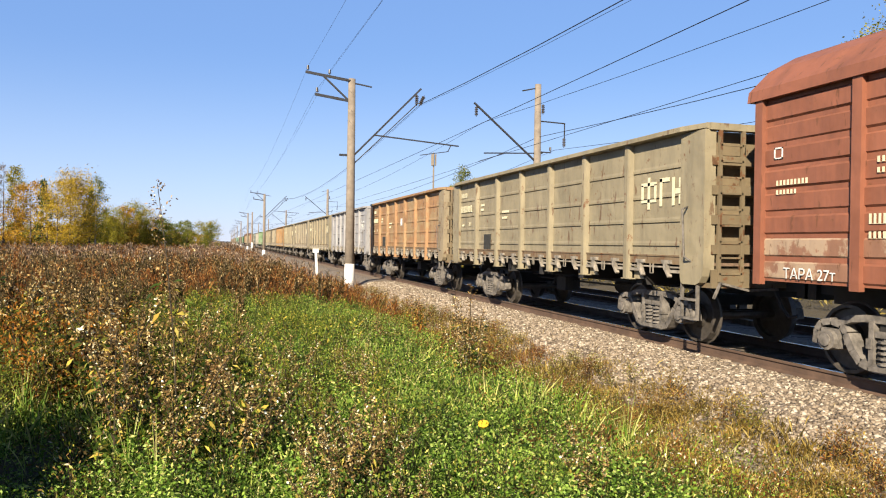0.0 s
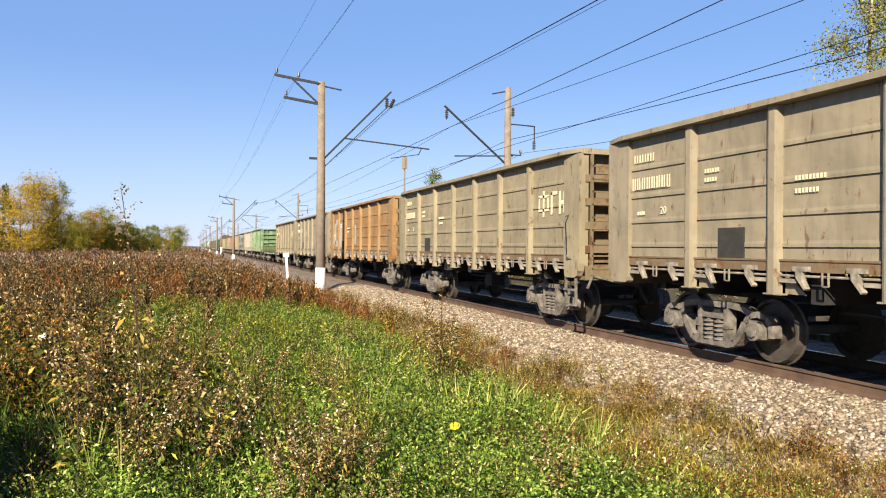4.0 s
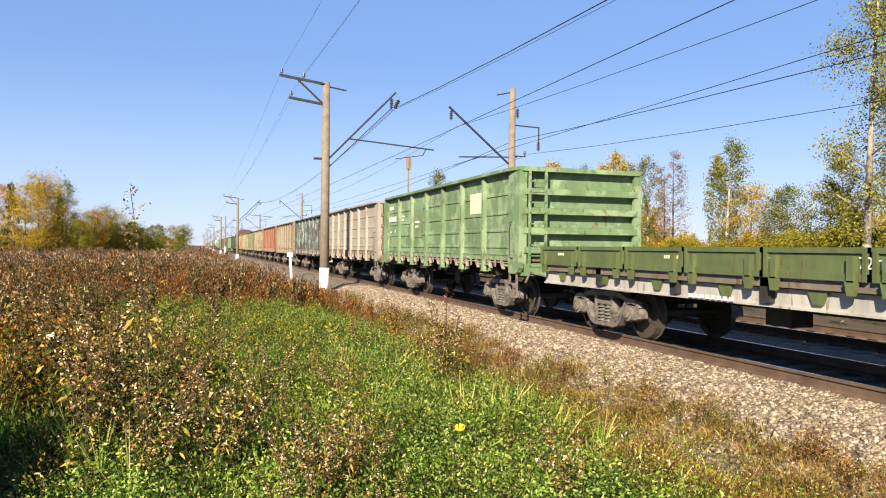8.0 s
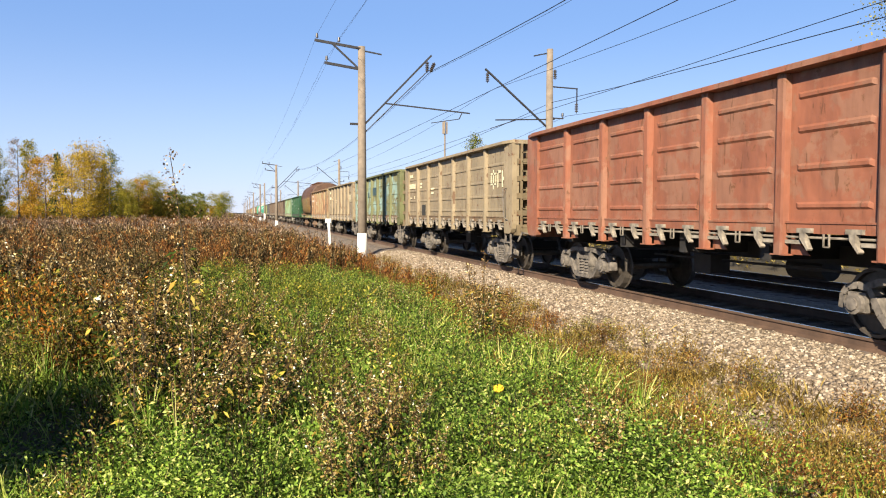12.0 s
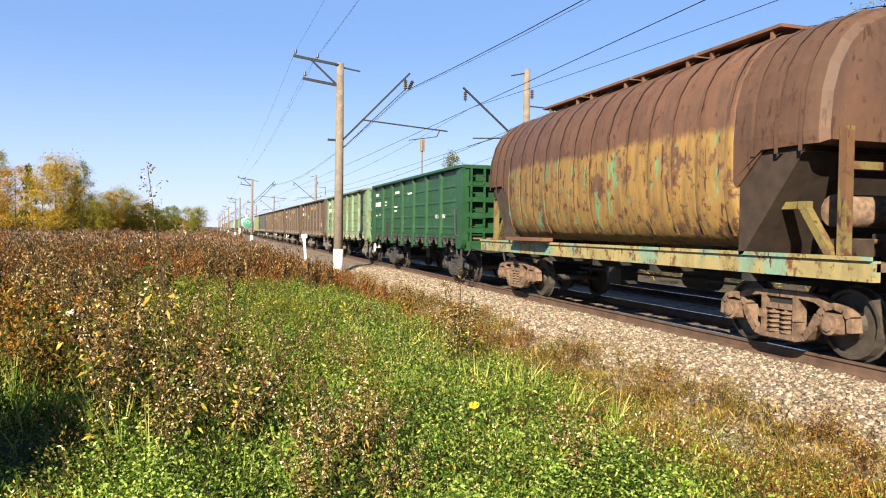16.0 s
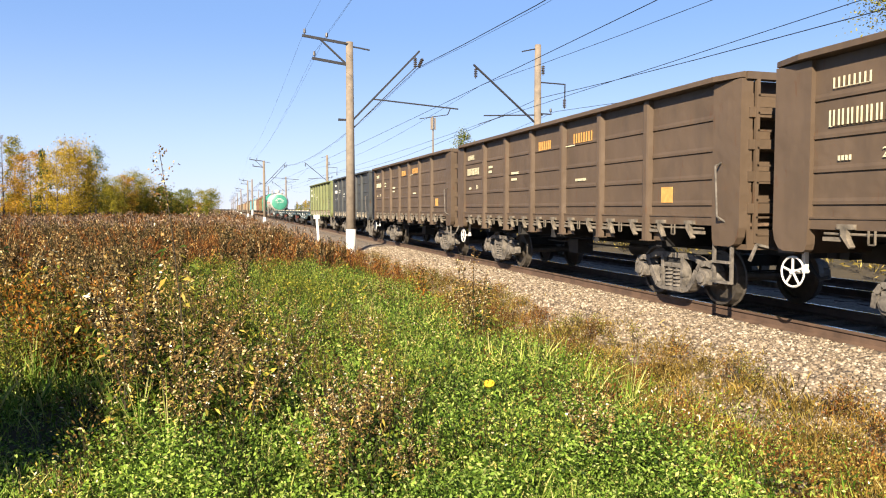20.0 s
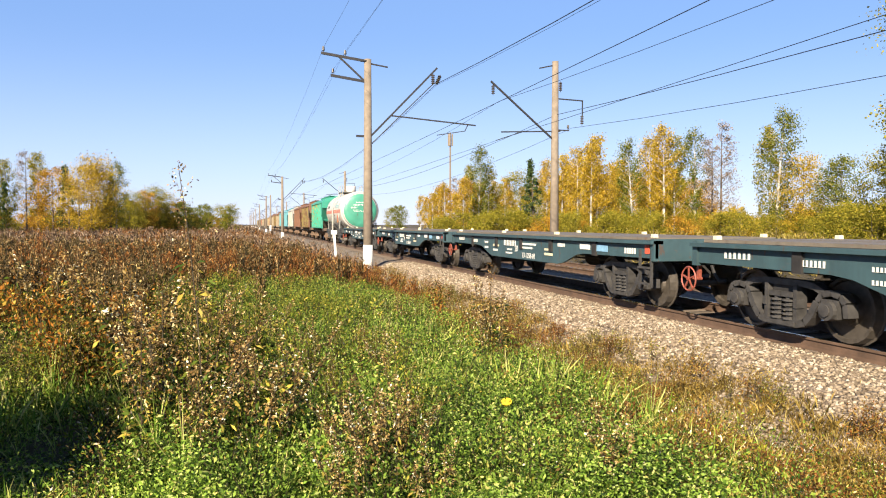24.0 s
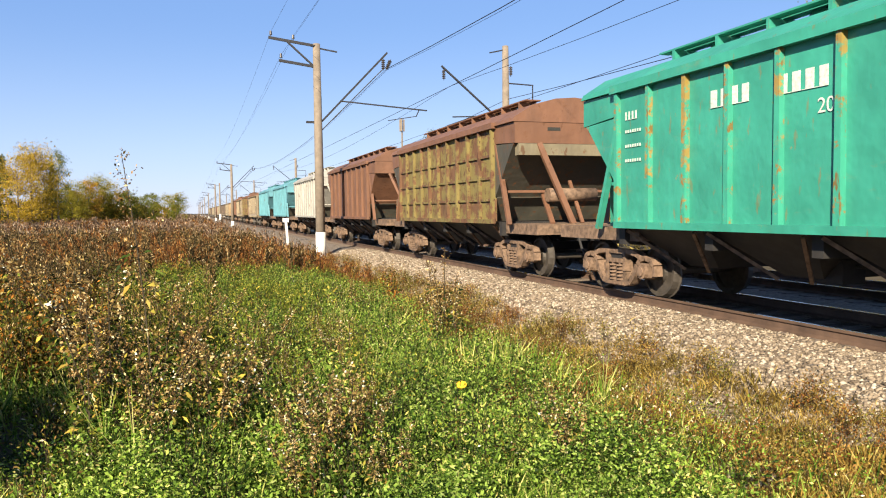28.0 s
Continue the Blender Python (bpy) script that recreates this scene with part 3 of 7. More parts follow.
GON = dict(post=post_mesh(), corner=corner_mesh(), end_chord=chord_mesh("end", 0), end=end_wall_mesh(), latch=latch_mesh(), rail=pull_rod_mesh(), hand_wheel=hand_wheel_mesh(), lever=lever_mesh())


RUSTY = ("olive", "olive_grey", "tan", "orange", "amber", "orange_tan", "lime", "peeling", "light_grey")


def gondola(label, colour, style="seamed", front=None, end_colour=None, length=13.92, frame_mat="frame_grey", chord=None, post=None, half=G_HALF, corner=1.0, wheel=None, latch="latch_pale"):
    """An open steel goods wagon with its middle at the origin; its front faces -y."""
    front = front or colour
    end_colour = end_colour or ("end_rust" if colour in RUSTY else colour)
    w = tagged(new("gondola_wagon"), label, "freight wagon", "wagons of the train")
    side = side_wall_mesh(half)
    for k in (-1, 1):
        turn = pose(0, 0, 0, 0, 0, 0 if k < 0 else 180)
        flip = pose(k * G_W, 0, 0, 0, 0, 0 if k < 0 else 180)
        wall = part("side_wall", side, M("rusty_edge" if colour in RUSTY else colour), w, "", flip)
        edges = [-half + 0.05] + POSTS + [half - 0.05]
        for a, b in zip(edges, edges[1:]):
            part("panel", panel_mesh(style, a, b), M(colour), wall)
        part("top_chord", chord_mesh("side", half), M(chord or colour), w, "", flip)
        part("end_wall", GON["end"], M(end_colour or colour), w, "", pose(0, k * (half - 0.06), 0, 0, 0, 0 if k < 0 else 180))
        part("top_chord", GON["end_chord"], M(chord or colour), w, "", (0, k * (half - 0.06), 0))
        for y in POSTS:
            part("post", GON["post"], M(post or colour), w, "", Matrix.Translation((k * G_W, y, 0)) @ turn)
        if k < 0:
            for y in [-5.03] + [y + 0.84 for y in POSTS]:
                part("hatch_latch", GON["latch"], M(latch), w, "", (-G_W, y, 0))
        for e in (-1, 1):
            m = Matrix.Translation((k * G_W, e * (half - 0.30 * corner), 0)) @ Matrix.Diagonal((-k, e * corner, 1, 1))
            part("corner_post", GON["corner"], M(front if e < 0 else colour), w, "", m)
    part("floor_plate", floor_mesh(half), M("frame_rust"), w)
    underframe(w, half)
    part("coupler", coupler_mesh(half, length), M("steel_dark"), w)
    part("brake_hose", hose_mesh(length / 2), M("steel_dark"), w)
    part("ladder", ladder_mesh("side"), M(frame_mat), w, "hanging step ladder", (-G_W - 0.05, -half + 0.20, 0))
    part("ladder", ladder_mesh("end"), M(end_colour or colour), w, "ladder on the end wall", (-G_W + 0.16, -half - 0.02, 0))
    part("grab_rail", GON["rail"], M(frame_mat), w, "", (-G_W - 0.20, -half + 0.36, 0))
    part("uncoupling_lever", GON["lever"], M(frame_mat), w, "", (0, -half - 0.06, 0))
    if wheel:
        part("hand_wheel", GON["hand_wheel"], M(wheel), w, "pale spoked hand brake wheel", (-G_W + 0.02, half - 0.25, 0.78))
    for y in (-4.27, 4.27):
        bogie(w, y, M(frame_mat))
    return w


def common(w, half, length, frame_mat, pivots=4.325):
    part("coupler", coupler_mesh(half, length), M("steel_dark"), w)
    part("brake_hose", hose_mesh(length / 2), M("steel_dark"), w)
    for y in (-pivots, pivots):
        bogie(w, y, M(frame_mat))


# ---- red covered wagon ----


def hash_(key):
    """A fixed value from 0 to 1 for a few numbers."""
    return abs(math.sin(sum((i + 1.7) * 12.9898 * v for i, v in enumerate(key))) * 43758.5453) % 1.0


def boxcar():
    w = tagged(new("covered_wagon"), "rust-red covered wagon with ribbed steel sides and rounded roof", "freight wagon", "wagons of the train")
    half, hw = 6.9, 1.5
    s = Shape()
    s.box(-hw, hw, -half, half, 1.2, 3.75)
    part("body", s.mesh("body"), M("boxcar_red"), w)
    r = Shape()
    prof = [(-hw - 0.12, 3.70), (-hw - 0.10, 3.85), (-1.25, 4.18), (-0.8, 4.42), (0, 4.52), (0.8, 4.42), (1.25, 4.18), (hw + 0.10, 3.85), (hw + 0.12, 3.70)]
    r.prism(prof, -half - 0.1, half + 0.1, "y")
    part("roof", r.mesh("roof"), M("boxcar_red"), w, "rounded steel roof")
    plank = Shape()
    plank.prism([(-0.0, -0.13), (-0.03, -0.10), (-0.03, 0.10), (0, 0.13)], -0.8, 0.8, "y")
    pm = plank.mesh("plank")
    post = Shape().box(-0.09, 0, -0.07, 0.07, 1.15, 3.7).mesh("post")
    for k in (-1, 1):
        for y in (-6.8, -5.15, -3.5, -1.8, 1.8, 3.5, 5.15, 6.8):
            part("post", post, M("boxcar_red"), w, "", Matrix.Translation((k * hw, y, 0)) @ pose(0, 0, 0, 0, 0, 0 if k < 0 else 180))
        for y in (-5.98, -4.33, -2.65, 2.65, 4.33, 5.98):
            for i in range(8):
                part("plank", pm, M("boxcar_red" if i > 1 or hash_((y, k, i)) > 0.45 else "boxcar_worn"), w, "", Matrix.Translation((k * (hw - 0.012 * hash_((i, y, k))), y, 1.35 + 0.31 * i + 0.012 * (hash_((k, i, y)) - 0.5))) @ pose(0, 0, 0, 0, 0, 0 if k < 0 else 180))
        part("door", Shape().box(-0.06, 0, -1.6, 1.6, 1.25, 3.6).mesh("door"), M("boxcar_red"), w, "sliding steel door", pose(k * hw, 0, 0, 0, 0, 0 if k < 0 else 180))
    underframe(w, half)
    wording("ТАРА 27т", 0.2, M("letter_white"), w, -hw - 0.04, 6.35, 1.25)
    for y, z, n, h in ((4.9, 2.66, 12, 0.07), (4.9, 2.54, 9, 0.06), (6.5, 2.5, 9, 0.07), (6.5, 2.38, 6, 0.06), (5.0, 1.95, 5, 0.12), (5.0, 1.78, 8, 0.08), (3.2, 2.2, 8, 0.08), (3.2, 2.08, 6, 0.06)):
        bars(M("letter_cream"), w, -hw - 0.036, y, z, n, 0.03, h, 0.065)
    bars(M("letter_white"), w, -hw - 0.036, 6.55, 3.0, 1, 0.16, 0.02, 1)
    bars(M("letter_white"), w, -hw - 0.036, 6.55, 2.86, 1, 0.16, 0.02, 1)
    bars(M("letter_white"), w, -hw - 0.036, 6.55, 2.86, 2, 0.02, 0.16, 0.14)
    common(w, half, 14.73, "frame_grey", 5.0)
    return w


# ---- low-sided green flat wagon ----


def drop_side_wagon():
    w = tagged(new("flat_wagon"), "green flat wagon with low drop sides and white-edged sill", "freight wagon", "wagons of the train")
    half, hw = 6.7, 1.45
    part("deck", Shape().box(-hw, hw, -half, half, 1.18, 1.3).mesh("deck"), M("deck_wood"), w)
    flap = Shape().box(-0.03, 0.03, -0.80, 0.80, 1.31, 1.71).box(-0.06, 0.0, -0.80, 0.80, 1.64, 1.71).box(-0.06, 0, -0.80, 0.80, 1.31, 1.4)
    flap.box(-0.07, 0, -0.80, -0.74, 1.31, 1.71).box(-0.07, 0, 0.74, 0.80, 1.31, 1.71)
    fm = flap.mesh("drop_side")
    hinge = Shape().prism([(-0.08, 1.32), (0.08, 1.32), (0.04, 1.14), (-0.04, 1.14)], -0.10, -0.03, "x").box(-0.1, -0.02, -0.05, 0.05, 1.3, 1.6).mesh("hinge")
    stay = Shape().prism([(-0.16, 1.18), (0.16, 1.18), (0.07, 0.99), (-0.07, 0.99)], -0.06, 0.1, "x").mesh("bracket")
    for k in (-1, 1):
        t = pose(0, 0, 0, 0, 0, 0 if k < 0 else 180)
        for i in range(8):
            y = -half + 0.84 + i * 1.675
            part("drop_side", fm, M("flat_green"), w, "", Matrix.Translation((k * hw, y, 0)) @ t)
            for d in (-0.6, 0.6):
                part("hinge", hinge, M("flat_green"), w, "", Matrix.Translation((k * hw, y + d, 0)) @ t)
            part("bracket", stay, M("flat_green"), w, "", Matrix.Translation((k * (hw - 0.1), y, 0)) @ t)
        part("sill", Shape().box(-0.05, 0.05, -half, half, 0.92, 1.16).box(-0.09, 0.02, -half, half, 0.90, 0.93).mesh("sill"), M("dusty_white"), w, "white-washed lower edge", pose(k * (hw - 0.14), 0, 0))
        part("end_flap", Shape().box(-hw, hw, -0.03, 0.03, 1.3, 1.68).box(-hw, hw, -0.07, 0, 1.6, 1.68).mesh("end_flap"), M("flat_green"), w, "", pose(0, k * (half - 0.03), 0, 0, 0, 0 if k < 0 else 180))
    wording("72 т", 0.2, M("letter_white"), w, -hw - 0.04, -1.5, 1.46)
    for y, n in ((5.9, 5), (2.2, 8), (0.0, 4), (-3.5, 5)):
        bars(M("letter_cream"), w, -hw - 0.035, y, 1.52, n, 0.03, 0.055, 0.055)
    bars(M("letter_white"), w, -hw - 0.005, 1.6, 0.93, 8, 0.09, 0.06, 0.13)
    underframe(w, half)
    part("ladder", ladder_mesh("side"), M("frame_black"), w, "", (-hw - 0.05, -half + 0.05, 0))
    common(w, half, 14.0, "frame_grey", 4.6)
    return w


# ---- rounded grain hopper, rusty ----


def round_hopper():
    w = tagged(new("hopper_wagon"), "rusty brown round-bodied hopper wagon with worn yellow band", "freight wagon", "wagons of the train")
    half = 6.42
    def ring(y, k, n=26):
        out = []
        for i in range(n):
            a = 2 * math.pi * i / n
            c, s_ = math.cos(a), math.sin(a)
            x = 1.6 * k * (abs(c) ** (0.8 if s_ > 0 else 0.25)) * (1 if c > 0 else -1)
            z = 2.95 + (1.72 * (abs(s_) ** 0.85) if s_ > 0 else -1.52 * (abs(s_) ** 0.7)) * (k if s_ > 0 else 1)
            out.append((x, y, z))
        return out
    s = Shape()
    s.loft([ring(-4.2, 0.97), ring(-4.1, 1.0), ring(4.1, 1.0), ring(4.2, 0.97)])
    part("body", s.mesh("body", True), M("rust_hopper"), w)
    # sloping upper ends that overhang the platforms
    for k in (-1, 1):
        e = Shape()

        def cut(y, low, f):
            return [(x, y, max(z, low)) for x, _, z in ring(0, f)]

        e.loft([cut(k * 4.15, 2.25, 0.99), cut(k * 4.7, 2.78, 0.99), cut(k * 5.45, 2.78, 0.99), cut(k * 5.65, 2.78, 0.96), cut(k * 5.74, 2.82, 0.9)])
        part("hood", e.mesh("hood"), M("rust_hood"), w, "overhanging rusted end hood")
        for y in (4.55, 5.0, 5.42):
            hp = Shape().loft([[(x, k * y + d, max(z, 2.7)) for x, _, z in ring(0, 1.004)] for d in (-0.035, 0.035)], False)
            part("hoop", hp.mesh("hoop"), M("rust_hood"), w)
        # the recess's shade is put into the bin end's colour
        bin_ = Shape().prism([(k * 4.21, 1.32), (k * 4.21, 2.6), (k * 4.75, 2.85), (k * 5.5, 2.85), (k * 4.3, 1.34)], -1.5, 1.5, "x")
        part("bin_end", bin_.mesh("bin_end"), M("rust_and_shade"), w, "sloping bin end, coloured dark for the shade under the hood")
        for x, y, z, a, b, c in ((-0.95, 5.55, 1.3, 0.25, 0.2, 0.28), (-0.2, 5.7, 1.3, 0.3, 0.16, 0.35), (0.75, 5.6, 1.3, 0.3, 0.25, 0.4), (0.2, 5.35, 1.3, 0.5, 0.12, 0.2)):
            part("brake_gear", Shape().box(x - a, x + a, *sorted((k * (y - b), k * (y + b))), z, z + c).rod((x, k * (y + b), z + c * 0.5), (x, k * (y + b + 0.06), z + c * 0.5), c * 0.4, None, 12).mesh("brake_gear"), M("rust_and_shade"), w)
        for x in (-1.1, 0.4):
            part("pipe", Shape().rod((x, k * 5.65, 1.55), (x + 0.9, k * 5.65, 1.55), 0.035, None, 8).rod((x, k * 5.65, 1.3), (x, k * 5.65, 1.55), 0.03, None, 8).mesh("pipe"), M("rust_yellow"), w)
        t = Shape()
        for x in (-1.25, 1.25):
            t.box(x - 0.06, x + 0.06, *sorted((k * 5.75, k * 5.87)), 1.25, 2.98)
            t.bar((x, k * 5.15, 2.02), (x, k * 5.66, 1.32), 0.11)
            t.bar((x, k * 4.2, 2.02), (x, k * 5.25, 2.02), 0.1)
        t.bar((-1.3, k * 5.8, 2.5), (1.3, k * 5.8, 2.5), 0.1)
        part("end_frame", t.mesh("end_frame"), M("rust_yellow"), w)
        part("air_tank", Shape().rod((-0.9, k * 5.3, 1.95), (0.7, k * 5.3, 1.95), 0.22, None, 14).mesh("air_tank", True), M("frame_rust"), w, "cylindrical air tank")
    hoop = Shape().loft([[(x * 1.022, d, 2.95 + (z - 2.95) * 1.022) for x, _, z in ring(0, 1)] for d in (-0.035, 0.035)], False).mesh("hoop")
    for i in range(13):
        part("hoop", hoop, M("rust_hopper"), w, "", (0, -4.05 + i * 8.1 / 12, 0))
    for k in (-1, 1):
        part("sill", Shape().box(-0.06, 0.06, -half, half, 1.08, 1.38).box(-0.1, 0.06, -half, half, 1.33, 1.38).mesh("sill"), M("sill_flaked"), w, "flaking yellow sill", (k * 1.4, 0, 0))
        part("step", Shape().box(-0.3, 0.0, -1.0, 1.0, 1.40, 1.48).mesh("step"), M("rust_brown"), w, "", (k * 1.45, -2.9 * k, 0))
    walk_way = Shape()
    for i in range(4):
        walk_way.box(-0.75, -0.2, -4.1 + i * 2.05, -4.1 + i * 2.05 + 1.97, 4.70, 4.75)
        for y in (0.2, 1.6):
            walk_way.box(-0.72, -0.66, -4.1 + i * 2.05 + y, -4.05 + i * 2.05 + y, 4.45, 4.7)
    part("roof_walk", walk_way.mesh("roof_walk"), M("rust_brown"), w, "roof walkway on brackets")
    for k in (-1, 1):
        part("end_platform", Shape().box(-1.4, 1.4, *sorted((k * 4.0, k * half)), 1.2, 1.3).mesh("end_platform"), M("frame_rust"), w)
    underframe(w, half)
    common(w, half, 13.4, "frame_rust", 4.64)
    return w


# ---- straight-sided hoppers ----


def hopper(label, colour, roof, end_colour, ribs=10, frame_mat="frame_rust", grid=False, number=None, length=14.72, rib_mat=None):
    w = tagged(new("hopper_wagon"), label, "freight wagon", "wagons of the train")
    half, hw, top, low = length / 2 - 0.56, 1.58, 3.66, 1.32
    L = 4.25
    s = Shape()
    zc = 1.9
    s.prism([(-L, top - 0.01), (L, top - 0.01), (L, zc), (L - 0.4, low), (-L + 0.4, low), (-L, zc)], -hw + 0.035, hw - 0.035, "x")
    part("body", s.mesh("body"), M("bin_dark"), w, "inner bin with sloping ends")
    for k in (-1, 1):
        part("side_plate", Shape().box(-0.03, 0.03, -L, L, low, top - 0.005).mesh("side_plate"), M(colour), w, "", (k * (hw - 0.03), 0, 0))
    rib = Shape().prism([(-0.05, low), (-0.04, top), (0.04, top), (0.05, low)], -0.09, 0, "x").mesh("rib")
    for k in (-1, 1):
        t = pose(0, 0, 0, 0, 0, 0 if k < 0 else 180)
        for i in range(ribs):
            part("rib", rib, M(rib_mat or colour), w, "", Matrix.Translation((k * hw, -L + 0.05 + i * (2 * L - 0.1) / (ribs - 1), 0)) @ t)
        if grid:
            for z in (1.85, 2.4, 2.95):
                part("stringer", Shape().box(-0.05, 0, -L, L, z - 0.03, z + 0.03).mesh("stringer"), M(colour), w, "", Matrix.Translation((k * hw, 0, 0)) @ t)
        part("eave", Shape().box(-0.12, 0.02, -L - 0.1, L + 0.1, top - 0.05, top + 0.09).mesh("eave"), M(roof), w, "", Matrix.Translation((k * hw, 0, 0)) @ t)
        part("lower_edge", Shape().box(-0.10, 0.02, -L, L, low - 0.06, low + 0.05).mesh("lower_edge"), M(colour), w, "", Matrix.Translation((k * hw, 0, 0)) @ t)
    r = Shape()
    prof = [(-hw - 0.05, top), (-hw, top + 0.1), (-1.1, top + 0.40), (-0.5, top + 0.56), (0, top + 0.6), (0.5, top + 0.56), (1.1, top + 0.40), (hw, top + 0.1), (hw + 0.05, top)]
    r.prism(prof, -L - 1.2, L + 1.2, "y")
    part("roof", r.mesh("roof"), M(roof), w, "low curved steel roof")
    for y in (-3.2, -1.1, 1.1, 3.2):
        part("roof_hatch", Shape().rod((0, y, top + 0.55), (0, y, top + 0.68), 0.36, None, 12).mesh("roof_hatch"), M(roof), w)
    ww = Shape()
    for x in (-0.62, -0.38, 0.38, 0.62):
        ww.box(x - 0.1, x + 0.1, -L, L, top + 0.68, top + 0.71)
    for i in range(8):
        y = -L + 0.4 + i * (2 * L - 0.8) / 7
        ww.box(-0.72, 0.72, y - 0.03, y + 0.03, top + 0.45, top + 0.68)
    part("roof_walk", ww.mesh("roof_walk"), M(roof), w)
    for k in (-1, 1):
        # sloping bin end, hood above it and the slanting stays
        e = Shape().prism([(k * (L - 0.02), top - 0.012), (k * (L + 1.2), top - 0.012), (k * (L + 1.2), top - 0.5), (k * (L - 0.02), top - 0.42)], -hw + 0.01, hw - 0.01, "x")
        part("hood", e.mesh("hood"), M(end_colour), w, "overhanging end hood")
        e = Shape().prism([(k * (L - 0.04), top - 0.45), (k * (L + 1.12), top - 0.505), (k * (L + 1.0), top - 0.62), (k * (L - 0.04), zc - 0.02)], -hw + 0.02, hw - 0.02, "x")
        part("end_slope", e.mesh("end_slope"), M(colour if not grid else "bin_dark"), w, "sloping bin end under the hood")
        if grid:
            part("end_beam", Shape().box(-hw + 0.1, hw - 0.1, *sorted((k * (L + 1.02), k * (L + 1.22))), top - 0.78, top - 0.51).mesh("end_beam"), M("dusty_tan"), w, "faded tan beam under the hood")
            for x in (-0.55, 0.55):
                part("slot", Shape().box(x - 0.17, x + 0.17, *sorted((k * (L + 1.19), k * (L + 1.205))), top - 0.2, top - 0.12).mesh("slot"), M("hatch_dark"), w)
        for a, b, wide in (((-hw + 0.06, L + 0.02, top - 0.45), (-hw + 0.06, L + 0.75, 1.24), 0.11), ((hw - 0.06, L + 0.02, top - 0.45), (hw - 0.06, L + 0.75, 1.24), 0.11),
                           ((-0.95, L + 1.2, top - 0.5), (-0.25, half - 0.3, 1.25), 0.13), ((1.1, L + 1.2, top - 0.5), (0.6, half - 0.3, 1.25), 0.13), ((hw - 0.1, L + 1.15, top - 0.5), (hw - 0.15, half - 0.6, 1.25), 0.1),
                           ((-0.35, L + 0.2, 2.0), (-0.75, L + 1.5, 1.26), 0.11), ((-1.5, L + 0.3, 2.05), (1.5, L + 0.3, 2.05), 0.08), ((0.3, L + 0.4, 2.3), (0.1, L + 1.4, 1.26), 0.08)):
            part("stay", Shape().bar((a[0], k * a[1], a[2]), (b[0], k * b[1], b[2]), wide, wide * 0.75).mesh("stay"), M(end_colour), w)
        part("air_tank", Shape().rod((-0.55, k * (L + 0.85), 1.95), (0.75, k * (L + 0.85), 1.95), 0.17, None, 12).mesh("air_tank", True), M("frame_rust"), w)
        part("end_platform", Shape().box(-1.35, 1.35, *sorted((k * (L - 0.3), k * half)), 1.02, 1.26).mesh("end_platform"), M("frame_rust"), w)
    for y in (-3.15, -1.05, 1.05, 3.15):
        b = Shape()
        b.loft([[(-hw + 0.05, y - 1.05, low), (hw - 0.05, y - 1.05, low), (hw - 0.05, y + 1.05, low), (-hw + 0.05, y + 1.05, low)],
                [(-0.6, y - 0.35, 0.6), (0.6, y - 0.35, 0.6), (0.6, y + 0.35, 0.6), (-0.6, y + 0.35, 0.6)]])
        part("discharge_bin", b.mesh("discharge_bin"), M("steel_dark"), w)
        for d in (-1, 1):
            part("bin_rib", Shape().bar((-hw + 0.05, y + d * 0.9, low - 0.1), (-0.75, y + d * 0.3, 0.55), 0.05).mesh("bin_rib"), M("frame_rust"), w)
    if number:
        bars(M("letter_faded"), w, -hw - 0.012, 1.8, 3.03, 4, 0.13, 0.25, 0.21)
        bars(M("letter_faded"), w, -hw - 0.012, 0.5, 3.03, 4, 0.13, 0.25, 0.21)
        wording("20", 0.26, M("letter_faded"), w, -hw - 0.012, -0.1, 2.72)
        bars(M("letter_faded"), w, -hw - 0.012, 4.0, 3.12, 4, 0.04, 0.14, 0.1)
        for z in (2.4, 2.65, 2.9):
            bars(M("letter_faded"), w, -hw - 0.012, 4.0, z, 7, 0.035, 0.05, 0.07)
        for i in range(6):
            bars(M("letter_faded"), w, -hw - 0.012, -3.4, 2.6 + 0.16 * i, 8, 0.04, 0.07, 0.085)
    underframe(w, half)
    common(w, half, length, frame_mat, length / 2 - 2.35)
    return w


# ---- gas tank wagon ----


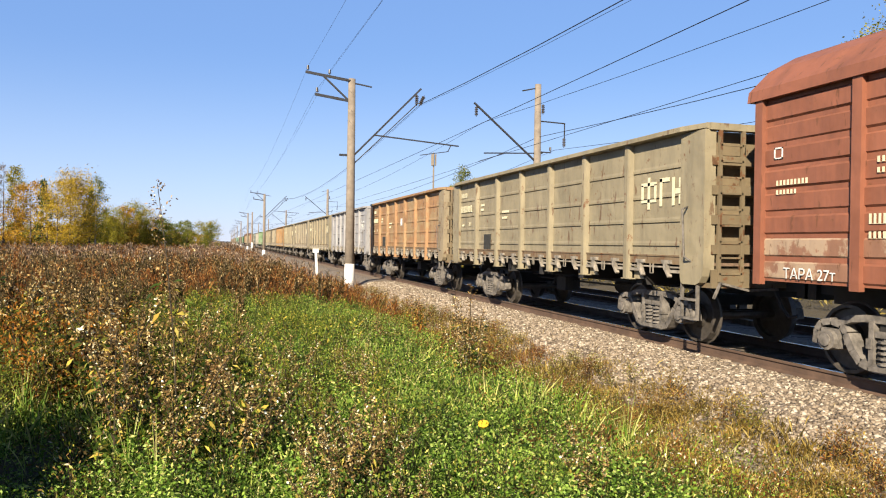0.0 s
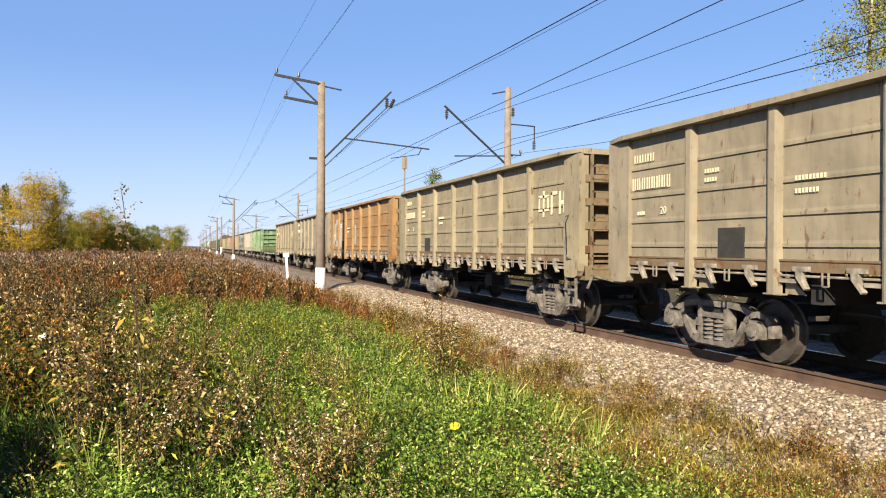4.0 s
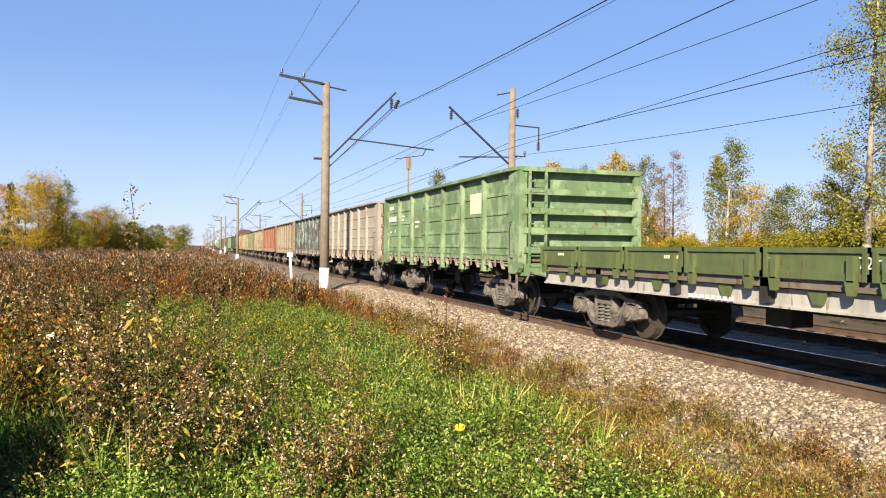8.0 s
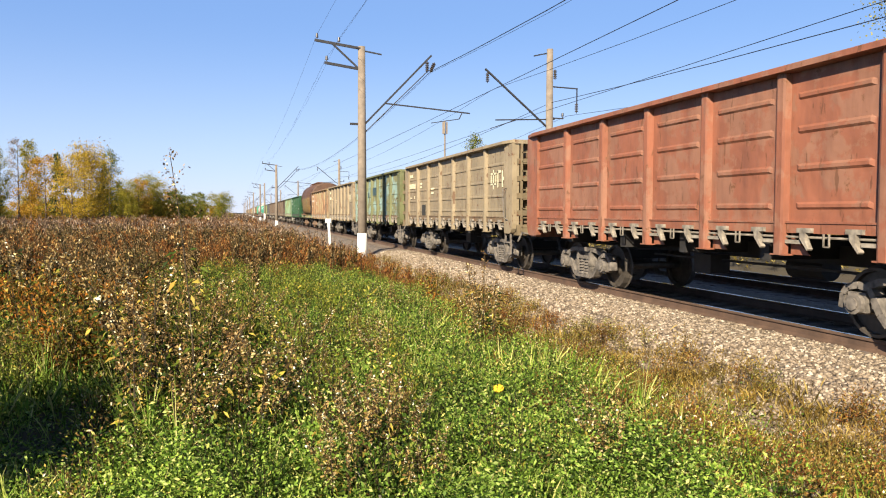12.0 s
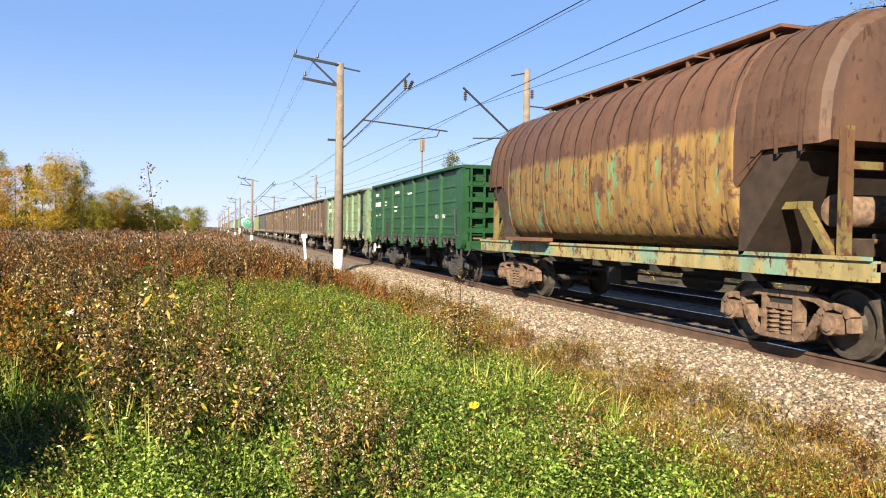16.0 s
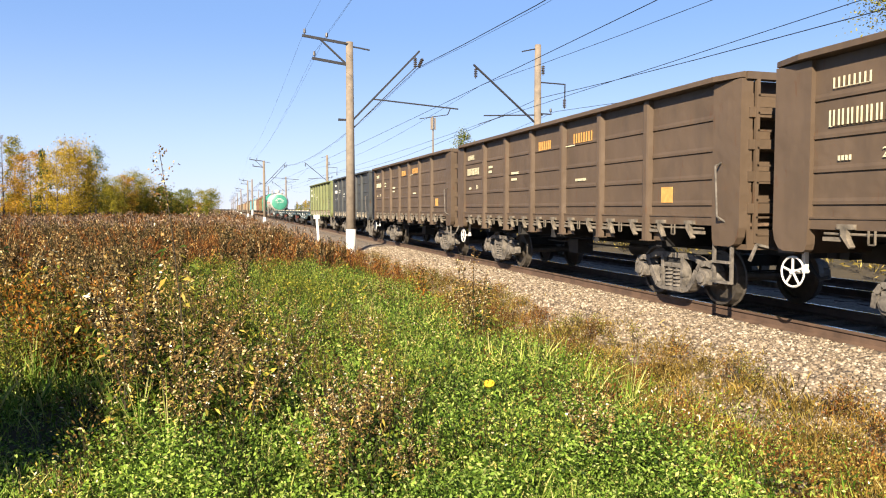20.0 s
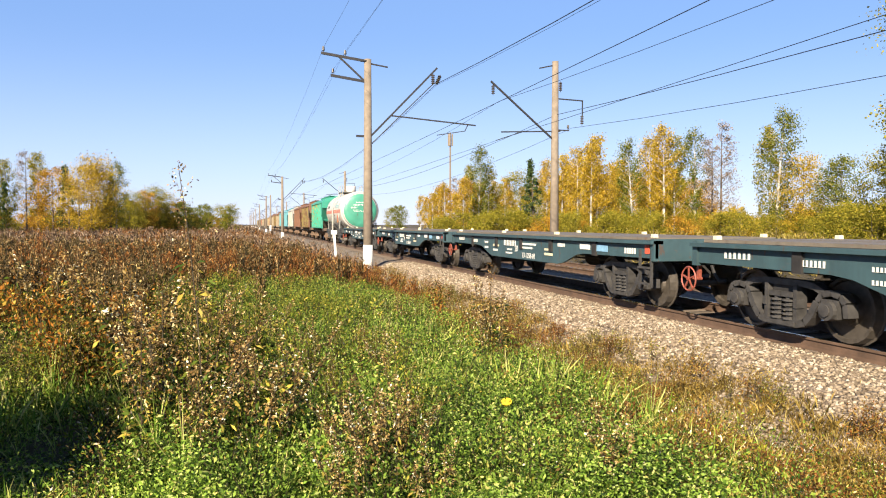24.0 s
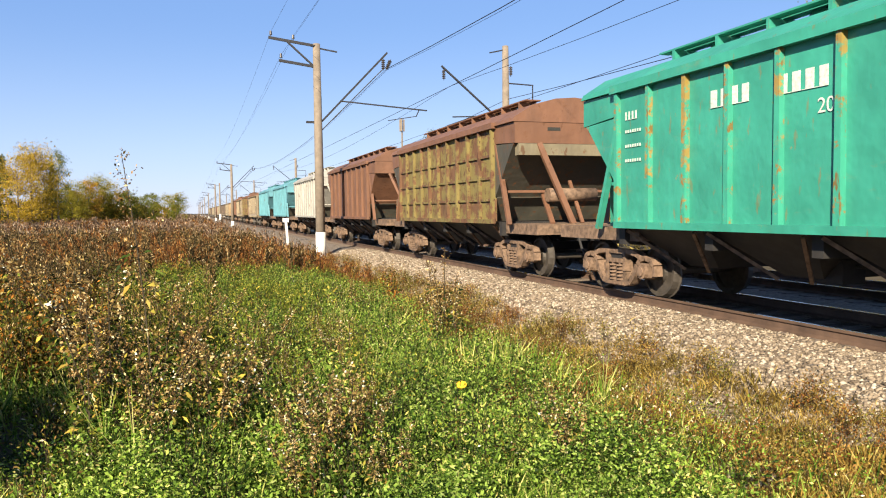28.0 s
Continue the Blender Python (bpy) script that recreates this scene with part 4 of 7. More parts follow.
def tank_wagon(length=12.02):
    w = tagged(new("tank_wagon"), "white gas tank wagon with red stripe and green ends", "tank wagon", "wagons of the train")
    half = length / 2 - 0.56
    R, zc, L = 1.5, 2.70, half - 0.2
    n = 96
    def ring(y, r):
        return [(r * math.cos(2 * math.pi * i / n), y, zc + r * math.sin(2 * math.pi * i / n)) for i in range(n)]
    s = Shape()
    s.loft([ring(y, r) for y, r in [(-L + 0.18, R * 0.93), (-L + 0.32, R * 0.985), (-L + 0.5, R), (L - 0.5, R), (L - 0.32, R * 0.985), (L - 0.18, R * 0.93)]])
    part("tank_shell", s.mesh("tank_shell", True), M("tank_white"), w)
    for k in (-1, 1):
        e = Shape()
        e.loft([ring(k * y, r) for y, r in [(L - 0.185, R * 0.93), (L - 0.10, R * 0.84), (L - 0.02, R * 0.65), (L + 0.04, R * 0.35), (L + 0.055, R * 0.02)]])
        part("tank_end", e.mesh("tank_end", True), M("tank_white"), w, "domed white end")
        g = Shape()
        g.loft([ring(k * (y + 0.006), r) for y, r in [(L - 0.115, R * 0.85), (L - 0.096, R * 0.835), (L - 0.02, R * 0.65), (L + 0.04, R * 0.35), (L + 0.055, R * 0.02)]], False)
        part("end_disc", g.mesh("end_disc", True), M("tank_green"), w, "green painted disc on the tank end")
        st = Shape()
        def hoop(dy, r):
            return [(r * math.cos(a), dy, zc + r * math.sin(a)) for a in [math.pi * 2 * i / n for i in range(n)]]
        st.loft([hoop(k * (L - 1.6) - 0.05, R + 0.022), hoop(k * (L - 1.6) + 0.05, R + 0.022)], False)
        part("strap", st.mesh("strap"), M("tank_white"), w, "steel holding strap")
        for x in (-1.42, 1.42):
            for d in (2.35, 1.7, 1.1):
                part("rail_post", Shape().bar((x, k * (L - d), 0.5), (x, k * (L - d), 1.75), 0.05).mesh("rail_post"), M("slate"), w)
            for z in (0.55, 0.8, 1.72):
                part("rail_bar", Shape().bar((x, k * (L - 2.35), z), (x, k * (L - 1.1), z), 0.045).mesh("rail_bar"), M("slate"), w)
            part("tie_rod", Shape().rod((x * 0.99, k * (L - 1.35), 1.2), (x * 1.065, k * (L - 1.6), 2.5), 0.022, None, 8).mesh("tie_rod"), M("dusty_white"), w)
        part("saddle", Shape().prism([(-1.25, 1.1), (-1.3, 1.9), (-1.05, 1.75), (-0.6, 1.42), (0, 1.3), (0.6, 1.42), (1.05, 1.75), (1.3, 1.9), (1.25, 1.1)], k * (L - 1.6) - 0.16, k * (L - 1.6) + 0.16, "y").mesh("saddle"), M("frame_black"), w)
        part("end_platform", Shape().box(-1.45, 1.45, *sorted((k * (L - 2.4), k * half)), 0.98, 1.22).mesh("end_platform"), M("slate"), w)
    for zz, wide, high in ((0.62, 0.7, 0.09), (0.42, 1.1, 0.1), (0.22, 1.5, 0.11), (0.02, 1.2, 0.05), (-0.08, 1.0, 0.05)):
        for i in range(round(wide / 0.11)):
            part("lettering", Shape().box(-0.03, 0.03, -0.004, 0.004, -high / 2, high / 2).mesh("lettering"), M("letter_white"), w, "", (-wide / 2 + 0.11 * i + 0.05, -L - 0.06 + 0.05 * (zz * zz + (wide * 0.3) ** 2), zc + zz))
    # painted stripe, a thin band that follows the shell
    for x in (-1, 1):
        b = Shape()
        curve = [-0.108 + 0.021 * i for i in range(9)]
        pts = [(x * (R + 0.01) * math.cos(a), zc + (R + 0.01) * math.sin(a)) for a in curve]
        back = [(x * (R - 0.02) * math.cos(a), zc + (R - 0.02) * math.sin(a)) for a in reversed(curve)]
        b.loft([[(p[0], y, p[1]) for p in pts + back] for y in (-L + 0.55, L - 0.55)])
        part("stripe", b.mesh("stripe"), M("stripe_red"), w, "faded salmon-red stripe")
        ld = Shape()
        for y in (-0.2, 0.2):
            pts = [(x * (R + 0.1), y, 0.5), (x * (R + 0.1), y, 3.0), (x * 1.3, y, 3.75), (x * 0.7, y, 4.3)]
            for p, q in zip(pts, pts[1:]):
                ld.bar(p, q, 0.05, 0.04)
        for i in range(11):
            z = 0.55 + i * 0.25
            ld.bar((x * (R + 0.1), -0.2, z), (x * (R + 0.1), 0.2, z), 0.03)
        part("ladder", ld.mesh("ladder"), M("dusty_white"), w, "pale ladder up the tank", (0, -0.6, 0))
    def on_shell(a, y, wide, high, mat, count=1, pitch=0.0):
        c = Vector((-(R + 0.008) * math.cos(a), y, zc + (R + 0.008) * math.sin(a)))
        b = Shape()
        for i in range(count):
            b.box(-0.004, 0.012, -i * pitch - wide, -i * pitch, -high / 2, high / 2)
        part("lettering", b.mesh("lettering"), M(mat), w, "", Matrix.Translation(c) @ pose(0, 0, 0, 0, math.degrees(a), 0))
    for d in (0.0, 0.09):
        on_shell(0.27, 3.9 - d, 0.022, 0.2, "letter_black", 8, 0.165)
    # the operator's mark as a ring, strokes and a strip
    ringed = Shape()
    loop = [[(-0.006 + 0.012 * q, r * math.cos(2 * math.pi * i / 24), r * math.sin(2 * math.pi * i / 24)) for i in range(24)] for q, r in ((0, 0.29), (0, 0.21), (1, 0.21), (1, 0.29))]
    ringed.loft(loop + loop[:1], False)
    part("lettering", ringed.mesh("lettering"), M("mark_teal"), w, "", Matrix.Translation((-(R + 0.02) * math.cos(0.37), -1.72, zc + (R + 0.02) * math.sin(0.37))) @ pose(0, 0, 0, 0, math.degrees(0.37), 0))
    on_shell(0.245, -2.03, 1.45, 0.25, "mark_teal")
    on_shell(0.247, -2.10, 0.03, 0.16, "letter_white", 5, 0.29)
    on_shell(0.247, -2.20, 0.03, 0.16, "letter_white", 5, 0.29)
    on_shell(0.47, -2.05, 0.045, 0.27, "mark_grey", 7, 0.21)
    on_shell(0.47, -2.16, 0.035, 0.27, "mark_grey", 7, 0.21)
    on_shell(-0.02, -1.0, 0.06, 0.08, "letter_white", 4, 0.55)
    on_shell(-0.63, 3.35, 1.5, 0.14, "pale_green")
    on_shell(-0.66, -1.4, 0.45, 0.24, "hatch_dark")
    on_shell(-0.22, -0.75, 0.03, 0.09, "letter_black", 8, 0.09)
    on_shell(-0.14, 1.9, 0.03, 0.07, "mark_grey", 8, 0.08)
    on_shell(-0.18, 3.4, 0.03, 0.05, "mark_grey", 6, 0.08)
    on_shell(0.14, -0.85, 0.03, 0.09, "mark_grey", 9, 0.1)
    on_shell(-0.52, -1.9, 0.03, 0.05, "mark_grey", 12, 0.08)
    on_shell(-0.60, -1.9, 0.03, 0.05, "mark_grey", 14, 0.08)
    on_shell(-0.445, -2.35, 0.38, 0.2, "dusty_white")
    on_shell(-0.443, -2.45, 0.18, 0.1, "letter_black")
    for a, turn, size, mat in ((-0.34, 45, 0.13, "sign_red"), (-0.545, 0, 0.17, "sign_orange")):
        part("hazard_sign", Shape().box(-0.012, 0.012, -size, size, -size * 0.75 if turn == 0 else -size, size * 0.75 if turn == 0 else size).mesh("hazard_sign"), M(mat), w, "", Matrix.Translation((-(R - 0.02), -3.08, zc + R * math.sin(a))) @ pose(0, 0, 0, turn, 0, 0))
        part("hazard_mark", Shape().box(-0.004, 0.004, -size * 0.5, size * 0.5, -0.015, 0.015).mesh("hazard_mark"), M("letter_black"), w, "", (-(R - 0.004), -3.08, zc + R * math.sin(a)))
    part("sign_stake", Shape().bar((-(R - 0.06), -3.08, 0.9), (-(R - 0.06), -3.08, 2.2), 0.05).mesh("sign_stake"), M("slate"), w)
    part("dome", Shape().rod((0, -0.1, zc + R - 0.1), (0, -0.1, zc + R + 0.62), 0.42, None, 24).mesh("dome", True), M("tank_white"), w, "white valve dome")
    part("platform", Shape().box(-0.9, 0.9, -1.45, 0.95, zc + R + 0.02, zc + R + 0.07).mesh("platform"), M("slate"), w, "railed platform round the dome")
    for x in (-0.88, 0.88):
        for y in (-1.43, -0.25, 0.93):
            part("platform_post", Shape().rod((x, y, zc + R - 0.42), (x, y, zc + R + 0.62), 0.025, None, 8).mesh("platform_post"), M("dusty_white"), w)
        part("platform_rail", Shape().rod((x, -1.43, zc + R + 0.6), (x, 0.93, zc + R + 0.6), 0.016, None, 6).mesh("platform_rail"), M("dusty_white"), w)
    underframe(w, half)
    part("air_tank", Shape().rod((-1.1, 1.6, 1.0), (-1.1, 2.7, 1.0), 0.16, None, 12).mesh("air_tank"), M("frame_grey"), w)
    part("sill", Shape().box(-1.42, -1.34, -half + 0.2, half - 0.2, 0.82, 0.92).mesh("sill"), M("slate"), w)
    common(w, half, length, "frame_grey", 3.7)
    return w


# ---- blue container flats ----


def container_flat(length=14.62):
    w = tagged(new("container_flat"), "empty blue-grey container flat wagon with fish-bellied sills", "freight wagon", "wagons of the train")
    half = length / 2 - 0.6
    for k in (-1, 1):
        outline = [(-half, 1.30), (half, 1.30), (half, 1.0), (3.75, 0.98), (3.4, 0.94), (3.0, 0.82), (2.7, 0.73), (2.35, 0.68), (-2.35, 0.68), (-2.7, 0.73), (-3.0, 0.82), (-3.4, 0.94), (-3.75, 0.98), (-half, 1.0)]
        part("sill", Shape().prism(outline, -0.03, 0.03, "x").box(-0.13, 0.13, -half, half, 1.265, 1.33).mesh("sill"), M("flat_blue"), w, "", (k * 1.38, 0, 0))
        for i in range(7):
            y = -half + 0.9 + i * (2 * half - 1.8) / 6
            part("rib", Shape().box(-0.02, 0.08, y - 0.03, y + 0.03, 1.0, 1.26).mesh("rib"), M("flat_blue"), w, "", (k * 1.30, 0, 0))
        for y in (-half + 0.35, -1.9, 1.9, half - 0.35):
            part("container_lock", Shape().prism([(-0.06, 1.33), (0.06, 1.33), (0.04, 1.45), (-0.04, 1.45)], -0.05, 0.05, "x").mesh("container_lock"), M("letter_cream"), w, "cream container lock", (k * 1.22, y, 0))
        part("end_beam", Shape().box(-1.45, 1.45, *sorted((k * (half - 0.12), k * half)), 0.95, 1.36).mesh("end_beam"), M("flat_blue"), w)
    d = Shape()
    for x in (-0.7, 0.7):
        d.box(x - 0.62, x + 0.62, -half + 0.13, half - 0.13, 1.335, 1.385)
    for i in range(9):
        y = -half + 0.3 + i * (2 * half - 0.6) / 8
        d.box(-1.36, 1.36, y - 0.08, y + 0.08, 1.1, 1.33)
    part("deck", d.mesh("deck"), M("deck_wood"), w, "weathered deck")
    for y, z, c, n, wide, high, pitch in ((5.9, 1.1, "letter_white", 6, 0.05, 0.1, 0.11), (4.4, 1.06, "letter_white", 8, 0.035, 0.09, 0.075), (3.1, 1.06, "letter_white", 6, 0.03, 0.06, 0.06), (3.1, 0.9, "letter_white", 6, 0.03, 0.06, 0.06),
                                          (2.3, 0.98, "letter_cream", 9, 0.03, 0.06, 0.06), (2.3, 0.84, "letter_white", 7, 0.03, 0.06, 0.06), (1.35, 1.03, "letter_white", 8, 0.06, 0.15, 0.125), (1.1, 0.9, "letter_white", 7, 0.03, 0.05, 0.06), (1.2, 0.8, "letter_white", 9, 0.03, 0.05, 0.06),
                                          (-0.1, 1.08, "letter_white", 16, 0.035, 0.05, 0.06), (-0.1, 0.98, "letter_white", 12, 0.035, 0.05, 0.06), (-1.6, 0.98, "letter_cream", 1, 0.35, 0.05, 1), (-1.6, 0.86, "letter_cream", 1, 0.5, 0.06, 1), (-2.4, 1.1, "letter_white", 6, 0.04, 0.08, 0.07),
                                          (-3.6, 1.08, "letter_white", 1, 0.5, 0.12, 1), (-4.4, 1.06, "letter_blue", 1, 0.5, 0.14, 1), (-5.6, 1.06, "letter_white", 5, 0.06, 0.11, 0.09)):
        bars(M(c), w, -1.42, y, z, n, wide, high, pitch)
    bars(M("letter_red"), w, -1.42, -half + 0.35, 1.08, 1, 0.16, 0.16, 1)
    wording("13-1258-01", 0.2, M("letter_white"), w, -1.416, -0.05, 0.73)
    wording("20", 0.24, M("letter_white"), w, -1.416, 0.5, 0.88)
    part("hand_wheel", GON["hand_wheel"], M("wheel_red"), w, "dark red spoked hand brake wheel", (-1.5, half + 0.02, 0.72))
    underframe(w, half)
    part("ladder", ladder_mesh("side"), M("frame_black"), w, "", (-1.43, -half + 0.1, 0))
    common(w, half, length, "frame_black", half - 1.75)
    return w

# ---- vegetation materials ----


def leafy(name, stops, rough=0.6, through=0.25, patch=None, patch_scale=0.35):
    """Leaves: each one picks its colour from the stops; patches of ground lean to a second colour."""
    m, n, l, b = nodes_of(name)
    g = n.new("ShaderNodeNewGeometry")
    c = ramp(n, l, g.outputs["Random Per Island"], stops)
    if patch:
        where = ramp(n, l, mapped(n, l, patch_scale, 3), [(0.42, (0, 0, 0)), (0.6, (1, 1, 1))])
        c = mix(n, l, mix(n, l, 0.75, (0, 0, 0), where), c, patch)
    drift = ramp(n, l, mapped(n, l, 1.7, 5, 0.65), [(0.3, (0.62, 0.68, 0.66)), (0.5, (1.2, 1.24, 1.18)), (0.7, (1.75, 1.68, 1.45))])
    c = mix(n, l, 1.0, c, drift, "MULTIPLY")
    l.new(c, b.inputs["Base Color"])
    b.inputs["Roughness"].default_value = rough
    b.inputs["Specular IOR Level"].default_value = 0.06
    t = n.new("ShaderNodeBsdfTranslucent")
    l.new(c, t.inputs["Color"])
    x = n.new("ShaderNodeMixShader")
    x.inputs[0].default_value = through
    l.new(b.outputs["BSDF"], x.inputs[1])
    l.new(t.outputs["BSDF"], x.inputs[2])
    l.new(x.outputs["Shader"], n["Material Output"].inputs["Surface"])
    return m


MATS["clover"] = leafy("clover", [(0.0, (0.007, 0.016, 0.003)), (0.24, (0.03, 0.058, 0.008)), (0.5, (0.102, 0.168, 0.022)), (0.82, (0.2, 0.275, 0.052)), (0.95, (0.31, 0.35, 0.12)), (1.0, (0.46, 0.38, 0.12))], 0.45, 0.12)
MATS["grass"] = leafy("grass", [(0.0, (0.025, 0.055, 0.006)), (0.35, (0.10, 0.17, 0.022)), (0.75, (0.23, 0.27, 0.055)), (1.0, (0.44, 0.38, 0.16))], 0.5, 0.12)
MATS["dry_grass"] = leafy("dry_grass", [(0.0, (0.04, 0.03, 0.007)), (0.3, (0.11, 0.065, 0.016)), (0.7, (0.20, 0.13, 0.03)), (1.0, (0.33, 0.25, 0.09))], 0.7, 0.15)
MATS["weed_brown"] = leafy("weed_brown", [(0.0, (0.0099, 0.0088, 0.0042)), (0.3, (0.0352, 0.0286, 0.0105)), (0.55, (0.088, 0.0572, 0.0231)), (0.8, (0.165, 0.1045, 0.04725)), (0.95, (0.264, 0.1815, 0.0945)), (1.0, (0.44, 0.341, 0.21))], 0.8, 0.08)
MATS["weed_mauve"] = leafy("weed_mauve", [(0.0, (0.03, 0.02, 0.014)), (0.4, (0.105, 0.066, 0.045)), (0.8, (0.20, 0.135, 0.095)), (1.0, (0.33, 0.255, 0.2))], 0.8, 0.08)
MATS["weed_red"] = leafy("weed_red", [(0.0, (0.03, 0.013, 0.005)), (0.4, (0.11, 0.04, 0.014)), (0.8, (0.21, 0.085, 0.024)), (1.0, (0.29, 0.18, 0.065))], 0.8, 0.15)
MATS["weed_orange"] = leafy("weed_orange", [(0.0, (0.09, 0.03, 0.008)), (0.3, (0.03, 0.036, 0.008)), (0.45, (0.06, 0.06, 0.01)), (0.6, (0.20, 0.068, 0.012)), (0.85, (0.31, 0.125, 0.022)), (1.0, (0.31, 0.235, 0.045))], 0.6, 0.2)
MATS["weed_green"] = leafy("weed_green", [(0.0, (0.02, 0.032, 0.0056)), (0.4, (0.068, 0.088, 0.0104)), (0.75, (0.136, 0.152, 0.0224)), (0.94, (0.256, 0.208, 0.036)), (1.0, (0.4, 0.288, 0.048))], 0.6, 0.1)
MATS["weed_dark"] = leafy("weed_dark", [(0.0, (0.012, 0.015, 0.004)), (0.3, (0.04, 0.05, 0.008)), (0.6, (0.11, 0.115, 0.017)), (0.78, (0.17, 0.105, 0.034)), (0.95, (0.28, 0.19, 0.08)), (1.0, (0.5, 0.4, 0.26))], 0.8, 0.1)
MATS["leaf_birch"] = leafy("leaf_birch", [(0.0, (0.07, 0.075, 0.012)), (0.5, (0.16, 0.15, 0.026)), (1.0, (0.30, 0.25, 0.06))], 0.6, 0.25)
MATS["weed_mixed"] = leafy("weed_mixed", [(0.0, (0.016, 0.0144, 0.0048)), (0.25, (0.08, 0.048, 0.0176)), (0.4, (0.16, 0.092, 0.032)), (0.45, (0.056, 0.072, 0.008)), (0.7, (0.16, 0.176, 0.016)), (0.88, (0.272, 0.2, 0.048)), (0.93, (0.36, 0.264, 0.16)), (1.0, (0.64, 0.56, 0.44))], 0.8, 0.1)
MATS["weed_herb"] = leafy("weed_herb", [(0.0, (0.007, 0.015, 0.004)), (0.35, (0.032, 0.065, 0.01)), (0.72, (0.12, 0.18, 0.026)), (0.95, (0.22, 0.26, 0.06)), (1.0, (0.42, 0.34, 0.1))], 0.5, 0.1)
MATS["seed_head"] = leafy("seed_head", [(0.0, (0.026, 0.0156, 0.0069)), (0.3, (0.0975, 0.052, 0.01955)), (0.6, (0.221, 0.1235, 0.046)), (0.82, (0.364, 0.234, 0.09775)), (0.94, (0.546, 0.403, 0.207)), (1.0, (0.8, 0.78, 0.552))], 0.8, 0.15)
MATS["seed_fluff"] = leafy("seed_fluff", [(0.0, (0.025, 0.01625, 0.00805)), (0.3, (0.0875, 0.0525, 0.023)), (0.55, (0.1875, 0.1187, 0.04025)), (0.78, (0.3375, 0.2313, 0.092)), (0.93, (0.525, 0.4, 0.2185)), (1.0, (0.8, 0.8, 0.667))], 0.8, 0.15)
MATS["weed_tawny"] = leafy("weed_tawny", [(0.0, (0.03, 0.024, 0.009)), (0.35, (0.10, 0.075, 0.022)), (0.7, (0.19, 0.145, 0.04)), (1.0, (0.30, 0.23, 0.085))], 0.8, 0.15)
MATS["seed_leaf"] = leafy("seed_leaf", [(0.0, (0.0081, 0.0162, 0.0048)), (0.45, (0.03375, 0.0567, 0.0108)), (0.7, (0.1215, 0.1553, 0.024)), (0.82, (0.27, 0.1688, 0.036)), (0.94, (0.459, 0.351, 0.072)), (1.0, (0.783, 0.702, 0.48))], 0.6, 0.12)
MATS["near_bark"] = plain("near_bark", (0.24, 0.208, 0.168), 0.85, 0.0, 0.5, 2.5)
MATS["leaf_yellow"] = leafy("leaf_yellow", [(0.0, (0.15, 0.10, 0.012)), (0.5, (0.36, 0.235, 0.025)), (1.0, (0.50, 0.35, 0.05))], 0.6, 0.35)
MATS["leaf_mixed"] = leafy("leaf_mixed", [(0.0, (0.08, 0.085, 0.011)), (0.5, (0.19, 0.17, 0.02)), (1.0, (0.34, 0.26, 0.04))], 0.6, 0.35)
MATS["leaf_green"] = leafy("leaf_green", [(0.0, (0.035, 0.05, 0.01)), (0.5, (0.10, 0.12, 0.02)), (1.0, (0.23, 0.20, 0.04))], 0.6, 0.3)
MATS["leaf_rust"] = leafy("leaf_rust", [(0.0, (0.14, 0.07, 0.014)), (0.5, (0.34, 0.18, 0.024)), (1.0, (0.46, 0.28, 0.04))], 0.6, 0.35)
MATS["leaf_grey"] = leafy("leaf_grey", [(0.0, (0.104, 0.08, 0.068)), (0.5, (0.192, 0.144, 0.12)), (1.0, (0.288, 0.224, 0.176))], 0.7, 0.2)
MATS["needle"] = leafy("needle", [(0.0, (0.016, 0.028, 0.012)), (0.6, (0.04, 0.064, 0.024)), (1.0, (0.08, 0.104, 0.032))], 0.6, 0.1)
MATS["birch_bark"] = plain("birch_bark", (0.416, 0.376, 0.32), 0.8, 0.0, 0.35, 2.5)
MATS["bark"] = plain("bark", (0.104, 0.08, 0.06), 0.9, 0.0, 0.3, 6)
MATS["stem"] = plain("stem", (0.04, 0.0288, 0.012), 0.8, 0.0, 0.3, 10)

# soil with patches of thatch
m_, n_, l_, b_ = nodes_of("soil")
f1, f2 = mapped(n_, l_, 0.08, 6), mapped(n_, l_, 3.0, 8, 0.7)
near = ramp(n_, l_, f2, [(0.25, (0.016, 0.0176, 0.0064)), (0.5, (0.036, 0.0336, 0.012)), (0.75, (0.072, 0.052, 0.024))])
wide = ramp(n_, l_, f1, [(0.35, (0.056, 0.04, 0.02)), (0.6, (0.088, 0.056, 0.028))])
l_.new(mix(n_, l_, 0.5, near, wide), b_.inputs["Base Color"])
b_.inputs["Roughness"].default_value = 1.0
bumped(n_, l_, b_, f2, 0.6, 0.08)
MATS["soil"] = m_

m_, n_, l_, b_ = nodes_of("ballast")
f1, f2 = mapped(n_, l_, 0.7, 4), mapped(n_, l_, 22.0, 3)
vor = n_.new("ShaderNodeTexVoronoi")
vor.inputs["Scale"].default_value = 16.0
tc_ = n_.new("ShaderNodeTexCoord")
l_.new(tc_.outputs["Object"], vor.inputs["Vector"])
tone = ramp(n_, l_, vor.outputs["Color"], [(0.1, (0.096, 0.072, 0.056)), (0.5, (0.176, 0.14, 0.108)), (0.9, (0.264, 0.224, 0.184))])
sep = n_.new("ShaderNodeSeparateXYZ")
l_.new(tc_.outputs["Object"], sep.inputs["Vector"])


